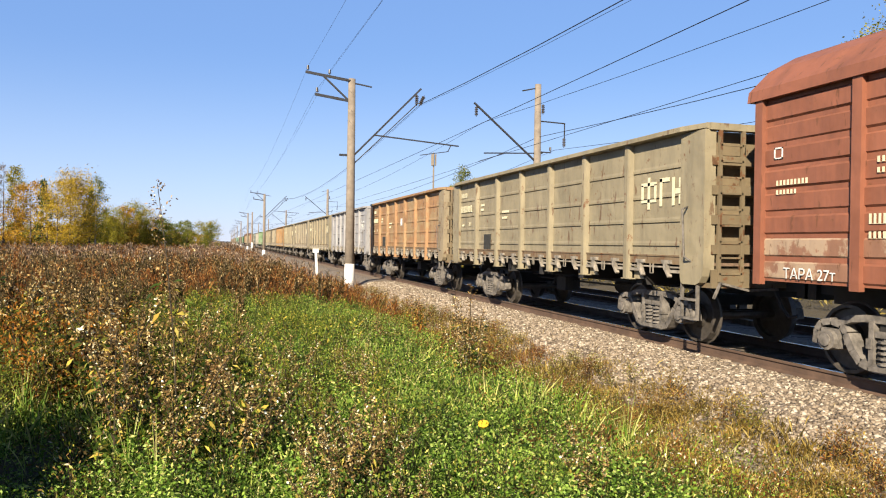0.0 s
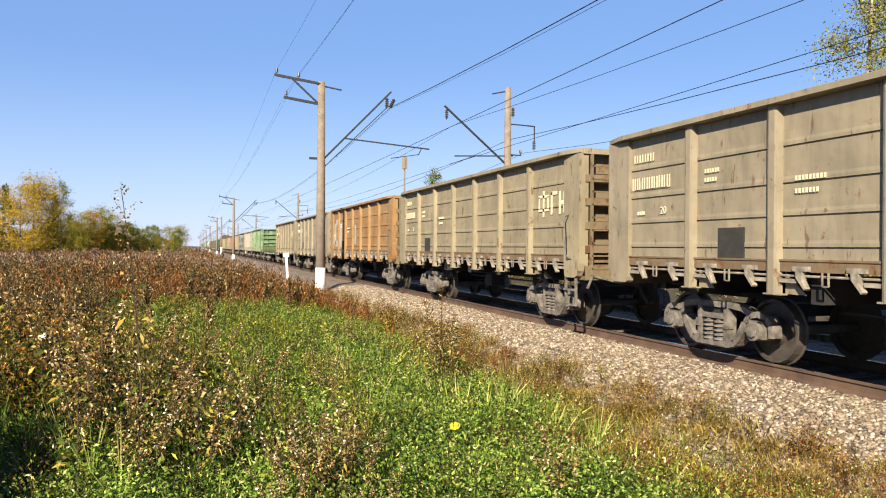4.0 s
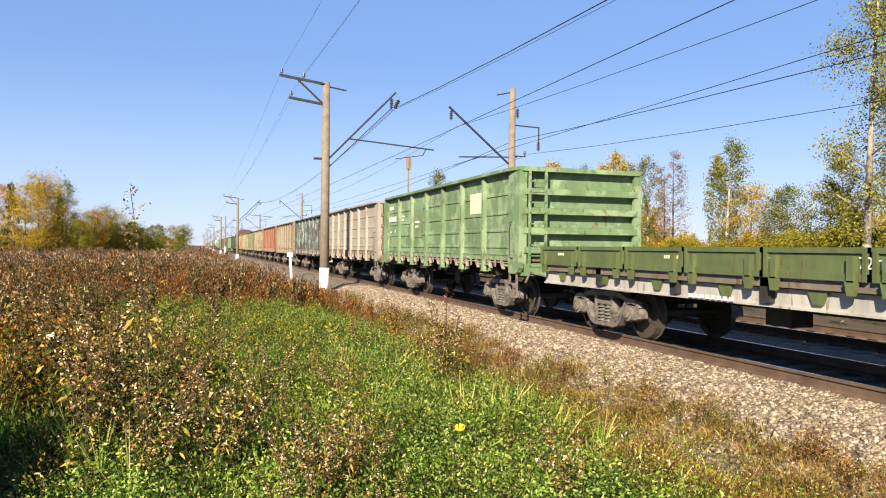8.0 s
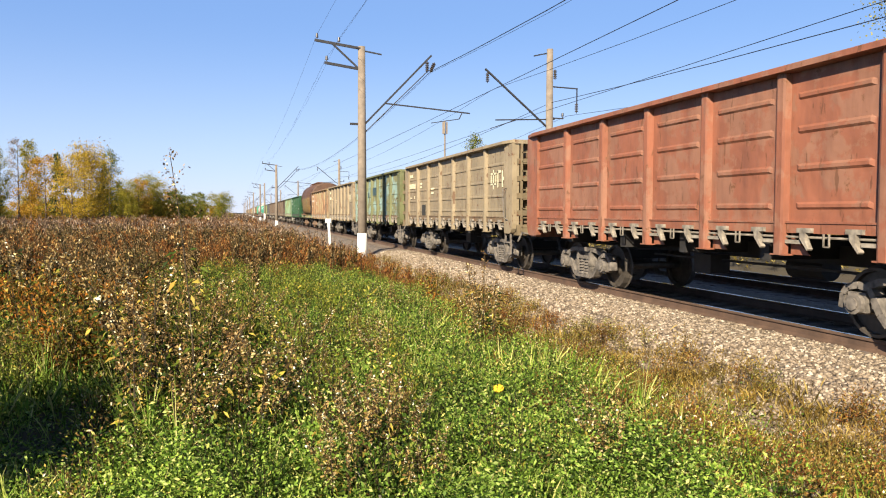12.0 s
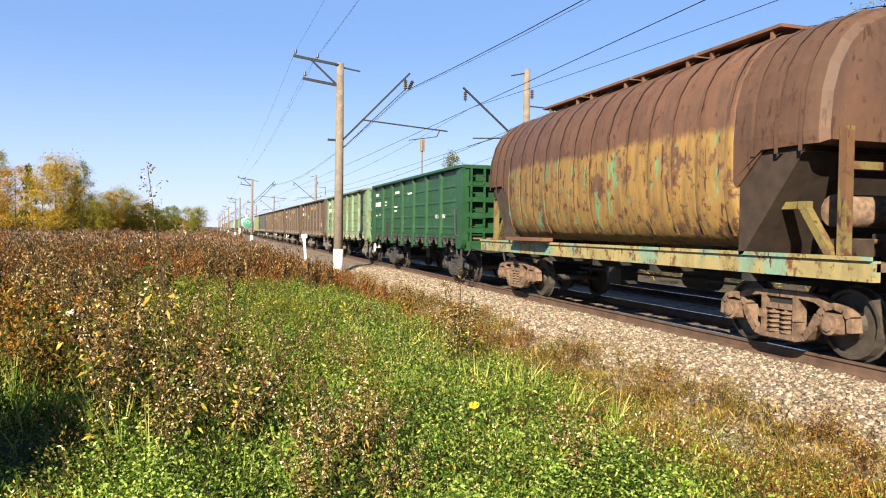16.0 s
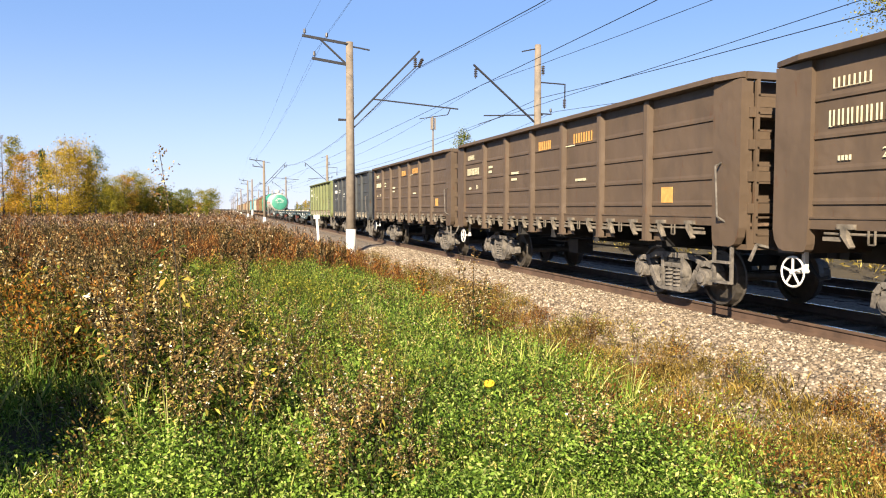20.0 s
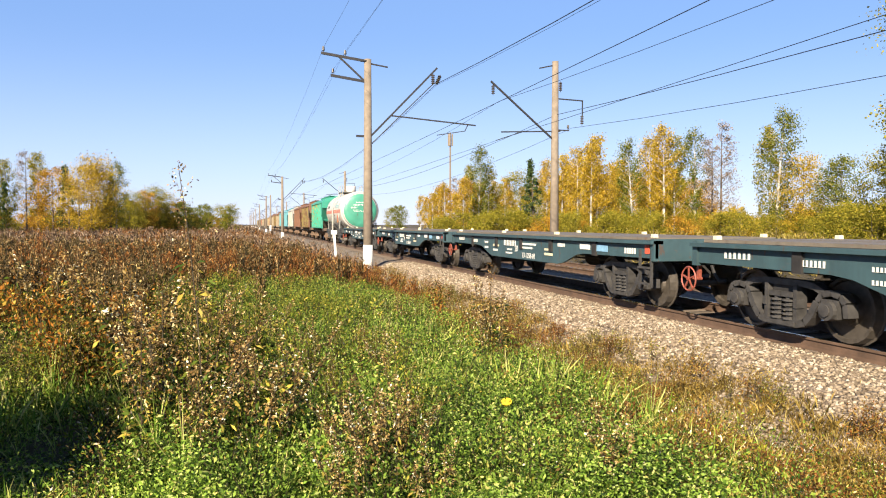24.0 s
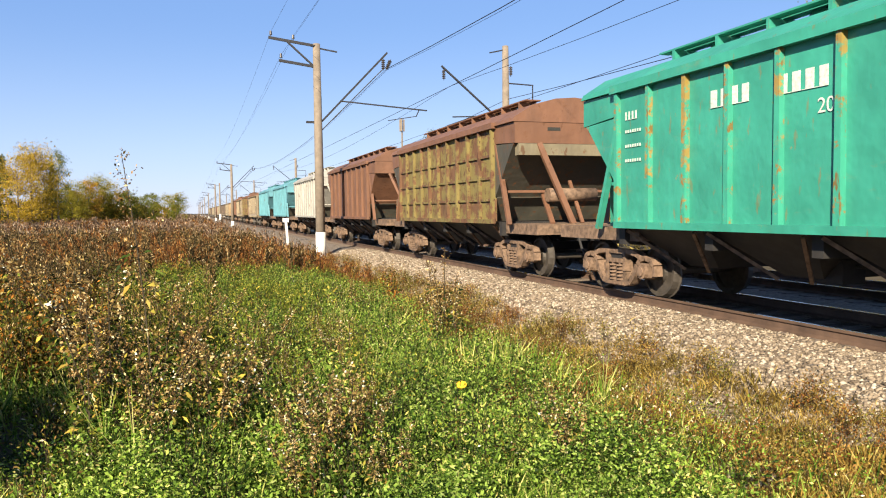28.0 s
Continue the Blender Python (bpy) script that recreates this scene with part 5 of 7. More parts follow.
def shade_and_stain(axis):
    """A dark stripe about a track's axis: shade under the train painted in, with brake dust and oil."""
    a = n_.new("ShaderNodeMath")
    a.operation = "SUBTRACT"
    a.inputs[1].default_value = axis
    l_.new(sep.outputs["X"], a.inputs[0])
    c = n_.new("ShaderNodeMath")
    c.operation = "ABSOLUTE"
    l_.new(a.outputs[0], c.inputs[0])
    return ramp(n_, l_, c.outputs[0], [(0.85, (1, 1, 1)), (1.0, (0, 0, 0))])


# stripe colours darker than the dirt alone, to paint in the train's shade
tone = mix(n_, l_, shade_and_stain(TRACK), tone, (0.028, 0.0216, 0.0168))
tone = mix(n_, l_, shade_and_stain(TRACK2), tone, (0.055, 0.038, 0.027))
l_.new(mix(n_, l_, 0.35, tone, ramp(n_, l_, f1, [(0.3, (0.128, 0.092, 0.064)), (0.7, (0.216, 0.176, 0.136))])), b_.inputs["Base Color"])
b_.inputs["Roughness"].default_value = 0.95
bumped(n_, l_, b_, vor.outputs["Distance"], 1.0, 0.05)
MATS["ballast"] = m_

m_, n_, l_, b_ = nodes_of("stone")
g_ = n_.new("ShaderNodeNewGeometry")
l_.new(ramp(n_, l_, g_.outputs["Random Per Island"], [(0.0, (0.075, 0.054, 0.036)), (0.4, (0.2, 0.152, 0.104)), (0.8, (0.305, 0.242, 0.172)), (1.0, (0.48, 0.41, 0.32))]), b_.inputs["Base Color"])
b_.inputs["Roughness"].default_value = 0.9
MATS["stone"] = m_

# ---- ground, ballast, rails ----
FIRST, LAST = -60.0, 900.0      # the stretch of track that is built piece by piece


def spaced(marks):
    """Coordinates from a list of (start, step) marks and a last value."""
    out = []
    for (a, d), (b, _) in zip(marks, marks[1:]):
        k = max(1, round((b - a) / d))
        out += [a + (b - a) * i / k for i in range(k)]
    return out + [marks[-1][0]]


def sheet(name, xs, ys, height, material, label, kind="structure"):
    v = [(x, y, height(x, y)) for y in ys for x in xs]
    nx = len(xs)
    f = [(j * nx + i, j * nx + i + 1, (j + 1) * nx + i + 1, (j + 1) * nx + i) for j in range(len(ys) - 1) for i in range(nx - 1)]
    me = bpy.data.meshes.new(name)
    me.from_pydata(v, [], f)
    me.polygons.foreach_set("use_smooth", [True] * len(f))
    me.materials.append(None)
    return tagged(part(name, me, M(material)), label, name, "", kind)


def soil_z(x, y):
    z = ground_z(x, y)
    if x > 5:
        z = min(z, -0.75)
    if x > 17:
        z = -0.75 + 0.06 * noise.noise((x * 0.3, y * 0.3, 5))
    return z


sheet("ground", spaced([(-2500, 300), (-200, 25), (-40, 2.5), (-8, 0.4), (8, 2.0), (24, 4), (60, 30), (300, 300), (2500, 1)]),
      spaced([(-400, 60), (-20, 2), (0, 0.4), (20, 1.5), (60, 8), (200, 60), (800, 300), (4000, 1)]), soil_z, "soil", "uneven earth under autumn grass and weeds")


def bed_z(x, y):
    wob = 0.12 * noise.noise((y * 0.45, 7, 0)) + 0.06 * noise.noise((y * 1.4, 9, 0))
    pts = [(4.4, -0.95), (5.1, -0.60), (6.9, -0.20), (14.7, -0.20), (16.6, -0.8)]
    for (a, za), (b, zb) in zip(pts, pts[1:]):
        if x <= b:
            z = za + (zb - za) * (x - a) / (b - a)
            break
    return z + (wob if x < 6.5 else 0) * 0.5 + 0.012 * noise.noise((x * 9, y * 9, 1))


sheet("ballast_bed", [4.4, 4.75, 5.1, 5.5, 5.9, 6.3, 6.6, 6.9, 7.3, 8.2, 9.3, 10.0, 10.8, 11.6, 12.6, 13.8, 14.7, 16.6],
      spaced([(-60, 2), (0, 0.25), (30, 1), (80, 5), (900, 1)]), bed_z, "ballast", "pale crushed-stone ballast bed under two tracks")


def rail_mesh():
    prof = [(-0.075, -0.18), (-0.075, -0.165), (-0.012, -0.14), (-0.01, -0.05), (-0.036, -0.038), (-0.037, -0.006), (-0.03, -0.0015), (0.03, -0.0015), (0.037, -0.006), (0.036, -0.038), (0.01, -0.05), (0.012, -0.14), (0.075, -0.165), (0.075, -0.18)]
    return Shape().prism(prof, FIRST, LAST, "y").mesh("rail")


RAIL = rail_mesh()
RUNNING = Shape().box(-0.028, 0.024, FIRST, LAST, -0.0014, 0.0006).mesh("running_surface")
SLEEPER = Shape().prism([(-0.14, -0.36), (-0.12, -0.185), (0.12, -0.185), (0.14, -0.36)], -1.35, 1.35, "x").box(-0.92, -0.62, -0.09, 0.09, -0.186, -0.172).box(0.62, 0.92, -0.09, 0.09, -0.186, -0.172).mesh("sleeper")
for axis in (TRACK, TRACK2):
    track = tagged(new("track"), "railway track with worn steel rails on concrete sleepers", "track", "", "structure")
    track.location = (axis, 0, 0)
    for k in (-1, 1):
        r = part("rail", RAIL, M("rail_side"), track, "rust-brown rail with polished top", (k * 0.797, 0, 0))
        part("running_surface", RUNNING, M("rail_top"), r)
    for i in range(150):
        part("sleeper", SLEEPER, M("sleeper"), track, "", (0, 1.0 + i * 0.545, 0))

# ---- masts and overhead wires ----


def tube_between(name, pts, r, material, parent, n=6, label=""):
    s = Shape()
    for a, b in zip(pts, pts[1:]):
        s.rod(a, b, r, None, n)
    return part(name, s.mesh(name), material, parent, label)


def insulator_mesh():
    s = Shape()
    for i in range(5):
        s.rod((0, 0, -i * 0.09), (0, 0, -i * 0.09 - 0.05), 0.07, 0.10, 10)
    s.rod((0, 0, 0.06), (0, 0, -0.5), 0.02, None, 6)
    return s.mesh("insulator")


INSULATOR = insulator_mesh()
PIN = Shape().rod((0, 0, 0), (0, 0, 0.12), 0.02, None, 6).rod((0, 0, 0.1), (0, 0, 0.28), 0.07, 0.05, 10).mesh("insulator")


def mast_near():
    """Concrete mast on the field side of the near track, with its arms and cantilever; its foot is at the origin, rail height 0."""
    m = tagged(new("catenary_mast"), "tapered concrete catenary mast with whitewashed foot and steel arms", "catenary mast", "masts along the track")
    part("shaft", Shape().rod((0, 0, -1.2), (0, 0, 9.33), 0.235, 0.165, 18).mesh("shaft", True), M("concrete"), m)
    part("foot_band", Shape().rod((0, 0, -1.0), (0, 0, 0.66), 0.243, 0.232, 18).mesh("foot_band", True), M("whitewash"), m, "whitewashed foot")
    a = part("arm", Shape().bar((0.1, 0, 9.22), (-2.16, 0, 9.50), 0.07, 0.12).bar((0.05, -0.12, 9.22), (-0.3, -0.12, 9.24), 0.06).mesh("arm"), M("galvanised"), m, "upper line arm")
    part("arm", Shape().bar((0, 0, 8.28), (-1.72, 0, 8.50), 0.07, 0.12).mesh("arm"), M("galvanised"), m, "lower line arm")
    part("brace", Shape().bar((-1.35, 0, 9.38), (-0.15, 0, 8.32), 0.06, 0.08).mesh("brace"), M("galvanised"), m)
    for x, z in ((-2.05, 9.52), (-1.05, 9.40), (-1.62, 8.53)):
        part("insulator", PIN, M("insulator"), m, "", (x, 0, z))
    part("stub_arm", Shape().bar((0, 0, 9.15), (0.95, 0, 9.02), 0.06).mesh("stub_arm"), M("galvanised"), m)
    part("cross_arm", Shape().bar((-0.55, 0, 5.75), (0.15, 0, 5.75), 0.10, 0.10).mesh("cross_arm"), M("galvanised"), m)
    part("cantilever", Shape().bar((0.1, 0, 5.72), (3.36, 0, 9.12), 0.085, 0.085).mesh("cantilever"), M("galvanised"), m, "slanting cantilever tube")
    tube_between("tie_rod", [(0.12, 0, 5.35), (3.15, 0, 8.35)], 0.025, M("galvanised"), m)
    part("steady_arm", Shape().bar((1.1, 0, 6.76), (5.3, 0, 6.45), 0.06, 0.06).bar((4.9, 0, 6.46), (4.75, 0, 6.15), 0.04).bar((4.75, 0, 6.16), (3.35, 0, 5.92), 0.035).mesh("steady_arm"), M("galvanised"), m, "horizontal steady arm")
    part("insulator", INSULATOR, M("insulator"), m, "", (3.15, 0, 8.78))
    part("insulator", INSULATOR, M("insulator"), m, "", pose(3.5, 0, 8.75, 0, 25, 0))
    return m


def mast_far():
    m = tagged(new("catenary_mast"), "tapered concrete catenary mast behind the far track", "catenary mast", "masts along the track")
    part("shaft", Shape().rod((0, 0, -1.4), (0, 0, 10.18), 0.25, 0.165, 18).mesh("shaft", True), M("concrete"), m)
    part("stub_arm", Shape().bar((0.1, 0, 10.02), (-0.9, 0, 9.78), 0.06).mesh("stub_arm"), M("galvanised"), m)
    part("cantilever", Shape().bar((-0.1, 0, 6.1), (-3.57, 0, 8.97), 0.085).mesh("cantilever"), M("galvanised"), m, "slanting cantilever tube")
    part("steady_arm", Shape().bar((0.3, 0, 6.55), (-3.0, 0, 6.4), 0.06).bar((-1.7, 0, 6.5), (-3.3, 0, 5.95), 0.035).mesh("steady_arm"), M("galvanised"), m)
    part("cross_arm", Shape().bar((0, 0, 8.25), (1.6, 0, 8.2), 0.06).bar((1.57, 0, 8.22), (1.57, 0, 7.4), 0.05).mesh("cross_arm"), M("galvanised"), m)
    part("lower_arm", Shape().bar((-0.1, 0, 6.62), (0.8, 0, 6.6), 0.06).mesh("lower_arm"), M("galvanised"), m)
    for x, z in ((0.3, 9.1), (1.55, 7.4)):
        part("insulator", INSULATOR, M("insulator"), m, "", (x, 0, z))
    part("insulator", INSULATOR, M("insulator"), m, "", (-3.45, 0, 8.75))
    part("insulator", PIN, M("insulator"), m, "", (0.75, 0, 6.62))
    return m


MAST_X, MAST2_X = 5.66, 15.86
SPAN = 82.0
near_masts = [-48.0] + [34.03 + SPAN * i for i in range(9)]
far_masts = [-46.5] + [35.62 + SPAN * i for i in range(9)]
m1, m2 = mast_near(), mast_far()
m1.location, m2.location = (MAST_X, 34.03, 0), (MAST2_X, 35.62, 0)
for y in near_masts:
    if y != 34.03:
        copy_thing(m1, pose(MAST_X + (0.25 if y > 50 else 0), y, -0.3 if y > 50 else 0))
for y in far_masts:
    if y != 35.62:
        copy_thing(m2, pose(MAST2_X, y, 0))


def line(name, label, x, ys, z_at, sag, r, dx=0.0):
    """A wire from support to support that sags between them."""
    c = bpy.data.curves.new(name, "CURVE")
    c.dimensions = "3D"
    c.bevel_depth = r
    c.bevel_resolution = 0
    sp = c.splines.new("POLY")
    pts = []
    for i, (a, b) in enumerate(zip(ys, ys[1:])):
        for k in range(12):
            u = k / 12
            off = dx * (1 if i % 2 else -1) * (1 - 2 * u)
            pts.append((x + off, a + (b - a) * u, z_at - sag * 4 * u * (1 - u), 1))
    sp.points.add(len(pts) - 1)
    for p, q in zip(sp.points, pts):
        p.co = q
    ob = new(name, c)
    c.materials.append(M("wire"))
    return tagged(ob, label, "overhead wire", "overhead wires")


line("messenger_wire", "dark messenger wire of the near track", TRACK + 0.25, near_masts, 8.36, 1.25, 0.016)
line("messenger_wire", "second thin wire beside the messenger", TRACK + 0.28, near_masts, 8.32, 1.32, 0.007)
line("contact_wire", "thin contact wire over the near track", TRACK, near_masts, 6.05, 0.03, 0.011, 0.2)
line("messenger_wire", "dark messenger wire of the far track", TRACK2 - 0.1, far_masts, 7.96, 1.02, 0.010)
line("contact_wire", "thin contact wire over the far track", TRACK2, far_masts, 6.1, 0.12, 0.010, 0.2)
line("feeder_wire", "thick feeder wire on the far masts", MAST2_X + 0.05, far_masts, 7.4, 1.05, 0.014)
line("feeder_wire", "lower feeder wire on the far masts", MAST2_X + 1.0, far_masts, 6.75, 1.47, 0.010)
line("signal_wire", "thin line wire on the outer end of the arm", MAST_X - 2.05, near_masts, 9.75, 0.9, 0.005)
line("signal_wire", "thin line wire on the middle of the arm", MAST_X - 1.05, near_masts, 9.63, 0.9, 0.005)
line("signal_wire", "thin line wire on the lower arm", MAST_X - 1.62, near_masts, 8.75, 0.9, 0.005)

# white marker post beside the track
mk = tagged(new("marker_post"), "leaning white marker post with a small plate", "marker post")
part("post", Shape().bar((0, 0, -0.9), (-0.12, 0, 1.0), 0.14).mesh("post"), M("whitewash"), mk)
part("plate", Shape().box(-0.32, 0.06, -0.02, 0.02, 0.98, 1.24).mesh("plate"), M("whitewash"), mk)
mk.location = (5.75, 47.0, 0)
plain_pole = tagged(new("utility_pole"), "slim pale concrete pole with a whitewashed foot", "utility pole")
part("shaft", Shape().rod((0, 0, -1), (0, 0, 8.0), 0.2, 0.14, 12).mesh("shaft", True), M("concrete"), plain_pole)
part("foot_band", Shape().rod((0, 0, -1), (0, 0, 1.6), 0.21, 0.2, 12).mesh("foot_band", True), M("whitewash"), plain_pole)
plain_pole.location = (5.6, 158, -0.2)

# ---- plants ----
rng = np.random.default_rng(7)


def leaf_cloud(name, where, along, size, wide=0.5, material=None, parent=None, kind="", bend=0.0):
    """Many small pointed leaves in one mesh: a place, a direction and a length for each."""
    n = len(where)
    along = along / np.maximum(np.linalg.norm(along, axis=1, keepdims=True), 1e-6)
    rnd = rng.normal(size=(n, 3))
    side = np.cross(along, rnd)
    side /= np.maximum(np.linalg.norm(side, axis=1, keepdims=True), 1e-6)
    L = size[:, None]
    a = where
    b = where + along * L * 0.5 + side * L * wide * 0.5
    c = where + along * L - np.array([0, 0, 1.0]) * L * bend
    d = where + along * L * 0.5 - side * L * wide * 0.5
    v = np.stack([a, b, c, d], axis=1).reshape(-1, 3)
    return quads(name, v, material, parent, kind)


def quads(name, v, material, parent=None, kind=""):
    n = len(v) // 4
    me = bpy.data.meshes.new(name)
    me.vertices.add(4 * n)
    me.vertices.foreach_set("co", v.astype(np.float32).ravel())
    me.loops.add(4 * n)
    me.loops.foreach_set("vertex_index", np.arange(4 * n, dtype=np.int32))
    me.polygons.add(n)
    me.polygons.foreach_set("loop_start", np.arange(0, 4 * n, 4, dtype=np.int32))
    me.update(calc_edges=True)
    me.materials.append(None)
    return part(name, me, material, parent)


def gz(x, y):
    return np.array([soil_top(float(a), float(b)) for a, b in zip(x, y)])


def soil_top(x, y):
    z = ground_z(x, y)
    if 4.4 < x < 7.0:
        z = max(z if x < 5 else -0.75, bed_z(x, y))
    if x > 17:
        z = -0.75
    return z


def wedge(count, near, far, left=-19.0, right=54.0, power=1.0, lo=-99, hi=99):
    """Places on the field before the camera's stand, denser towards it."""
    out = np.zeros((0, 2))
    while len(out) < count:
        u = rng.random(count * 3)
        r = near * (far / near) ** (u ** power)
        a = np.radians(left + (right - left) * rng.random(count * 3))
        p = np.stack([r * np.sin(a), r * np.cos(a)], axis=1)
        p = p[(p[:, 0] > lo) & (p[:, 0] < hi)]
        out = np.concatenate([out, p])
    return out[:count]


def clump(p, scale, seed):
    """Slow variation over the plan, 0 to 1."""
    return np.array([0.5 + 0.5 * noise.noise((float(a) * scale, float(b) * scale, seed)) for a, b in p])


def up_dirs(n, lean):
    d = rng.normal(size=(n, 3)) * lean
    d[:, 2] = 1.0
    return d


def stuff(ob, label, category):
    return tagged(ob, label, category, "", "stuff")


def verge(p):
    """How far each place lies into the dry verge beside the ballast, 0 to 1."""
    edge = 2.75 + 1.0 * (clump(p, 0.5, 3.0) - 0.5) + np.clip((p[:, 1] - 6) * 0.12, -0.3, 0.35)
    return np.clip((p[:, 0] - edge) / 0.9, 0, 1)


def scatter_about(count, near, far):
    """Places all round the stand, short of the ballast and outside the field ahead."""
    q = np.zeros((0, 2))
    while len(q) < count:
        r, a = far * np.sqrt(rng.random(count * 2)), 2 * math.pi * rng.random(count * 2)
        b = np.stack([r * np.sin(a), r * np.cos(a)], axis=1)
        ahead = (np.abs(np.degrees(np.arctan2(b[:, 0], b[:, 1])) - 17.5) < 36.5) & (r > 2.7)
        q = np.concatenate([q, b[(r > near) & (b[:, 0] < 5.0) & ~ahead]])
    return q[:count]


def shade_gap(p):
    """How far plants are lowered and thinned to deepen the shade of the added shrubs, 0 to 1."""
    return np.clip(1.5 - np.hypot((p[:, 0] + 1.15) / 0.5, (p[:, 1] - 5.6) / 1.1), 0, 1)


# low clover and herbs
p = wedge(340000, 2.6, 17, hi=5.2)
p = p[rng.random(len(p)) > verge(p) * 0.93]
p = p[rng.random(len(p)) > shade_gap(p) * 0.7]
k = clump(p, 1.6, 11.0) * 0.6 + clump(p, 5.0, 12.0) * 0.4
h = (0.03 + 0.34 * rng.random(len(p)) ** 1.1) * np.clip(3.0 * k - 0.75, 0.08, 1.5) * (1 - 0.7 * shade_gap(p))
z = gz(p[:, 0], p[:, 1])
where = np.column_stack([p, z + h])
d = rng.normal(size=(len(p), 3))
d[:, 2] = d[:, 2] * 0.6 + 0.25
r = np.hypot(p[:, 0], p[:, 1])
stuff(leaf_cloud("clover", where, d, (0.014 + 0.024 * rng.random(len(p))) * (0.68 + r * 0.055), 0.5, M("clover")), "dense low clover and green herbs", "clover")

# green grass blades
p = wedge(100000, 2.4, 28, hi=5.0)
p = p[rng.random(len(p)) > np.maximum(verge(p) * 0.93, shade_gap(p) * 0.8)]
z = gz(p[:, 0], p[:, 1])
r = np.hypot(p[:, 0], p[:, 1])
hgt = (0.16 + 0.34 * rng.random(len(p)) ** 2) * np.clip(0.2 + 1.5 * clump(p, 0.7, 21.0), 0.3, 1.4)
hgt *= np.clip(0.6 + (r - 3.5) * 0.2, 0.6, 1.0)
stuff(leaf_cloud("grass", np.column_stack([p, z]), up_dirs(len(p), 0.4), hgt, 0.028, M("grass"), None, "", 0.15), "green and yellowing autumn grass", "grass")

# the same growth round and behind the stand
p = scatter_about(52000, 0.5, 11.0)
z = gz(p[:, 0], p[:, 1])
d = rng.normal(size=(len(p), 3))
d[:, 2] = d[:, 2] * 0.6 + 0.25
h = 0.03 + 0.28 * rng.random(len(p)) * np.clip(3.0 * clump(p, 1.6, 11.0) - 0.75, 0.1, 1.4) * np.clip(np.hypot(p[:, 0], p[:, 1]) - 0.6, 0.1, 1)
stuff(leaf_cloud("clover", np.column_stack([p, z + h]), d, 0.04 + 0.05 * rng.random(len(p)), 0.5, M("clover")), "trodden clover and herbs about the stand", "clover")
p = scatter_about(26000, 0.9, 12.0)
z = gz(p[:, 0], p[:, 1])
stuff(leaf_cloud("grass", np.column_stack([p, z]), up_dirs(len(p), 0.4), 0.14 + 0.3 * rng.random(len(p)) ** 2, 0.04, M("grass"), None, "", 0.15), "autumn grass about the stand", "grass")

# dry tawny grass of the verge
VERGE_END = 5.6
p = wedge(230000, 3.2, 40, 0, 58, 1.0, 1.9, 6.9)
vg = verge(p)
out = np.clip((p[:, 0] - VERGE_END - 1.1 * (clump(p, 0.8, 31.0) - 0.45)) / 0.55, 0, 1)
p = p[(rng.random(len(p)) < vg) & (rng.random(len(p)) > out * 0.985)]
z = gz(p[:, 0], p[:, 1])
hgt = (0.05 + 0.17 * rng.random(len(p)) ** 1.8) * np.clip(2.4 * clump(p, 1.3, 41.0) - 0.35, 0.25, 1.6)
stuff(leaf_cloud("dry_grass", np.column_stack([p, z]), up_dirs(len(p), 0.5), hgt, 0.07, M("dry_grass"), None, "", 0.15), "tawny dry grass along the ballast edge", "dry grass")


def weed_shape(kind, seed):
    """Stalks and leaves of one tall weed: the stalks' ends, then leaf places, directions and sizes."""
    g = np.random.default_rng(seed)
    tall = {"mug": 1.5, "red": 1.0, "orange": 0.9, "bush": 1.6, "small": 0.6}[kind]
    stalks, places, ways, sizes = [], [], [], []
    for s in range({"mug": 7, "red": 4, "orange": 6, "bush": 5, "small": 5}[kind]):
        lean = g.normal(size=2) * (0.10 if kind == "mug" else 0.2)
        top = np.array([lean[0], lean[1], 1.0]) * tall * (0.65 + 0.35 * g.random())
        base = np.array([*(g.normal(size=2) * 0.06), 0.0])
        stalks.append((base, base + top))
        n = {"mug": 120, "red": 40, "orange": 50, "bush": 120, "small": 34}[kind]
        u = g.random(n) ** (0.7 if kind != "bush" else 0.9)
        u = 0.12 + 0.88 * u
        c = base + top * u[:, None]
        off = g.normal(size=(n, 3)) * {"mug": 0.055, "red": 0.09, "orange": 0.14, "bush": 0.13, "small": 0.14}[kind] * (1.15 - 0.75 * u[:, None])
        places.append(c + off * 0.8)
        w = off + g.normal(size=(n, 3)) * 0.05
        w[:, 2] += {"mug": 0.10, "red": 0.12}.get(kind, 0.05)
        ways.append(w)
        sizes.append((0.05 + 0.06 * g.random(n)) * (1.25 - 0.65 * u) * {"mug": 0.72, "red": 0.8, "orange": 0.9, "bush": 0.95, "small": 0.6}[kind])
    return stalks, np.concatenate(places), np.concatenate(ways), np.concatenate(sizes)


SHAPES = {k: [weed_shape(k, 100 + i) for i in range(6)] for k in ("mug", "red", "orange", "bush", "small")}


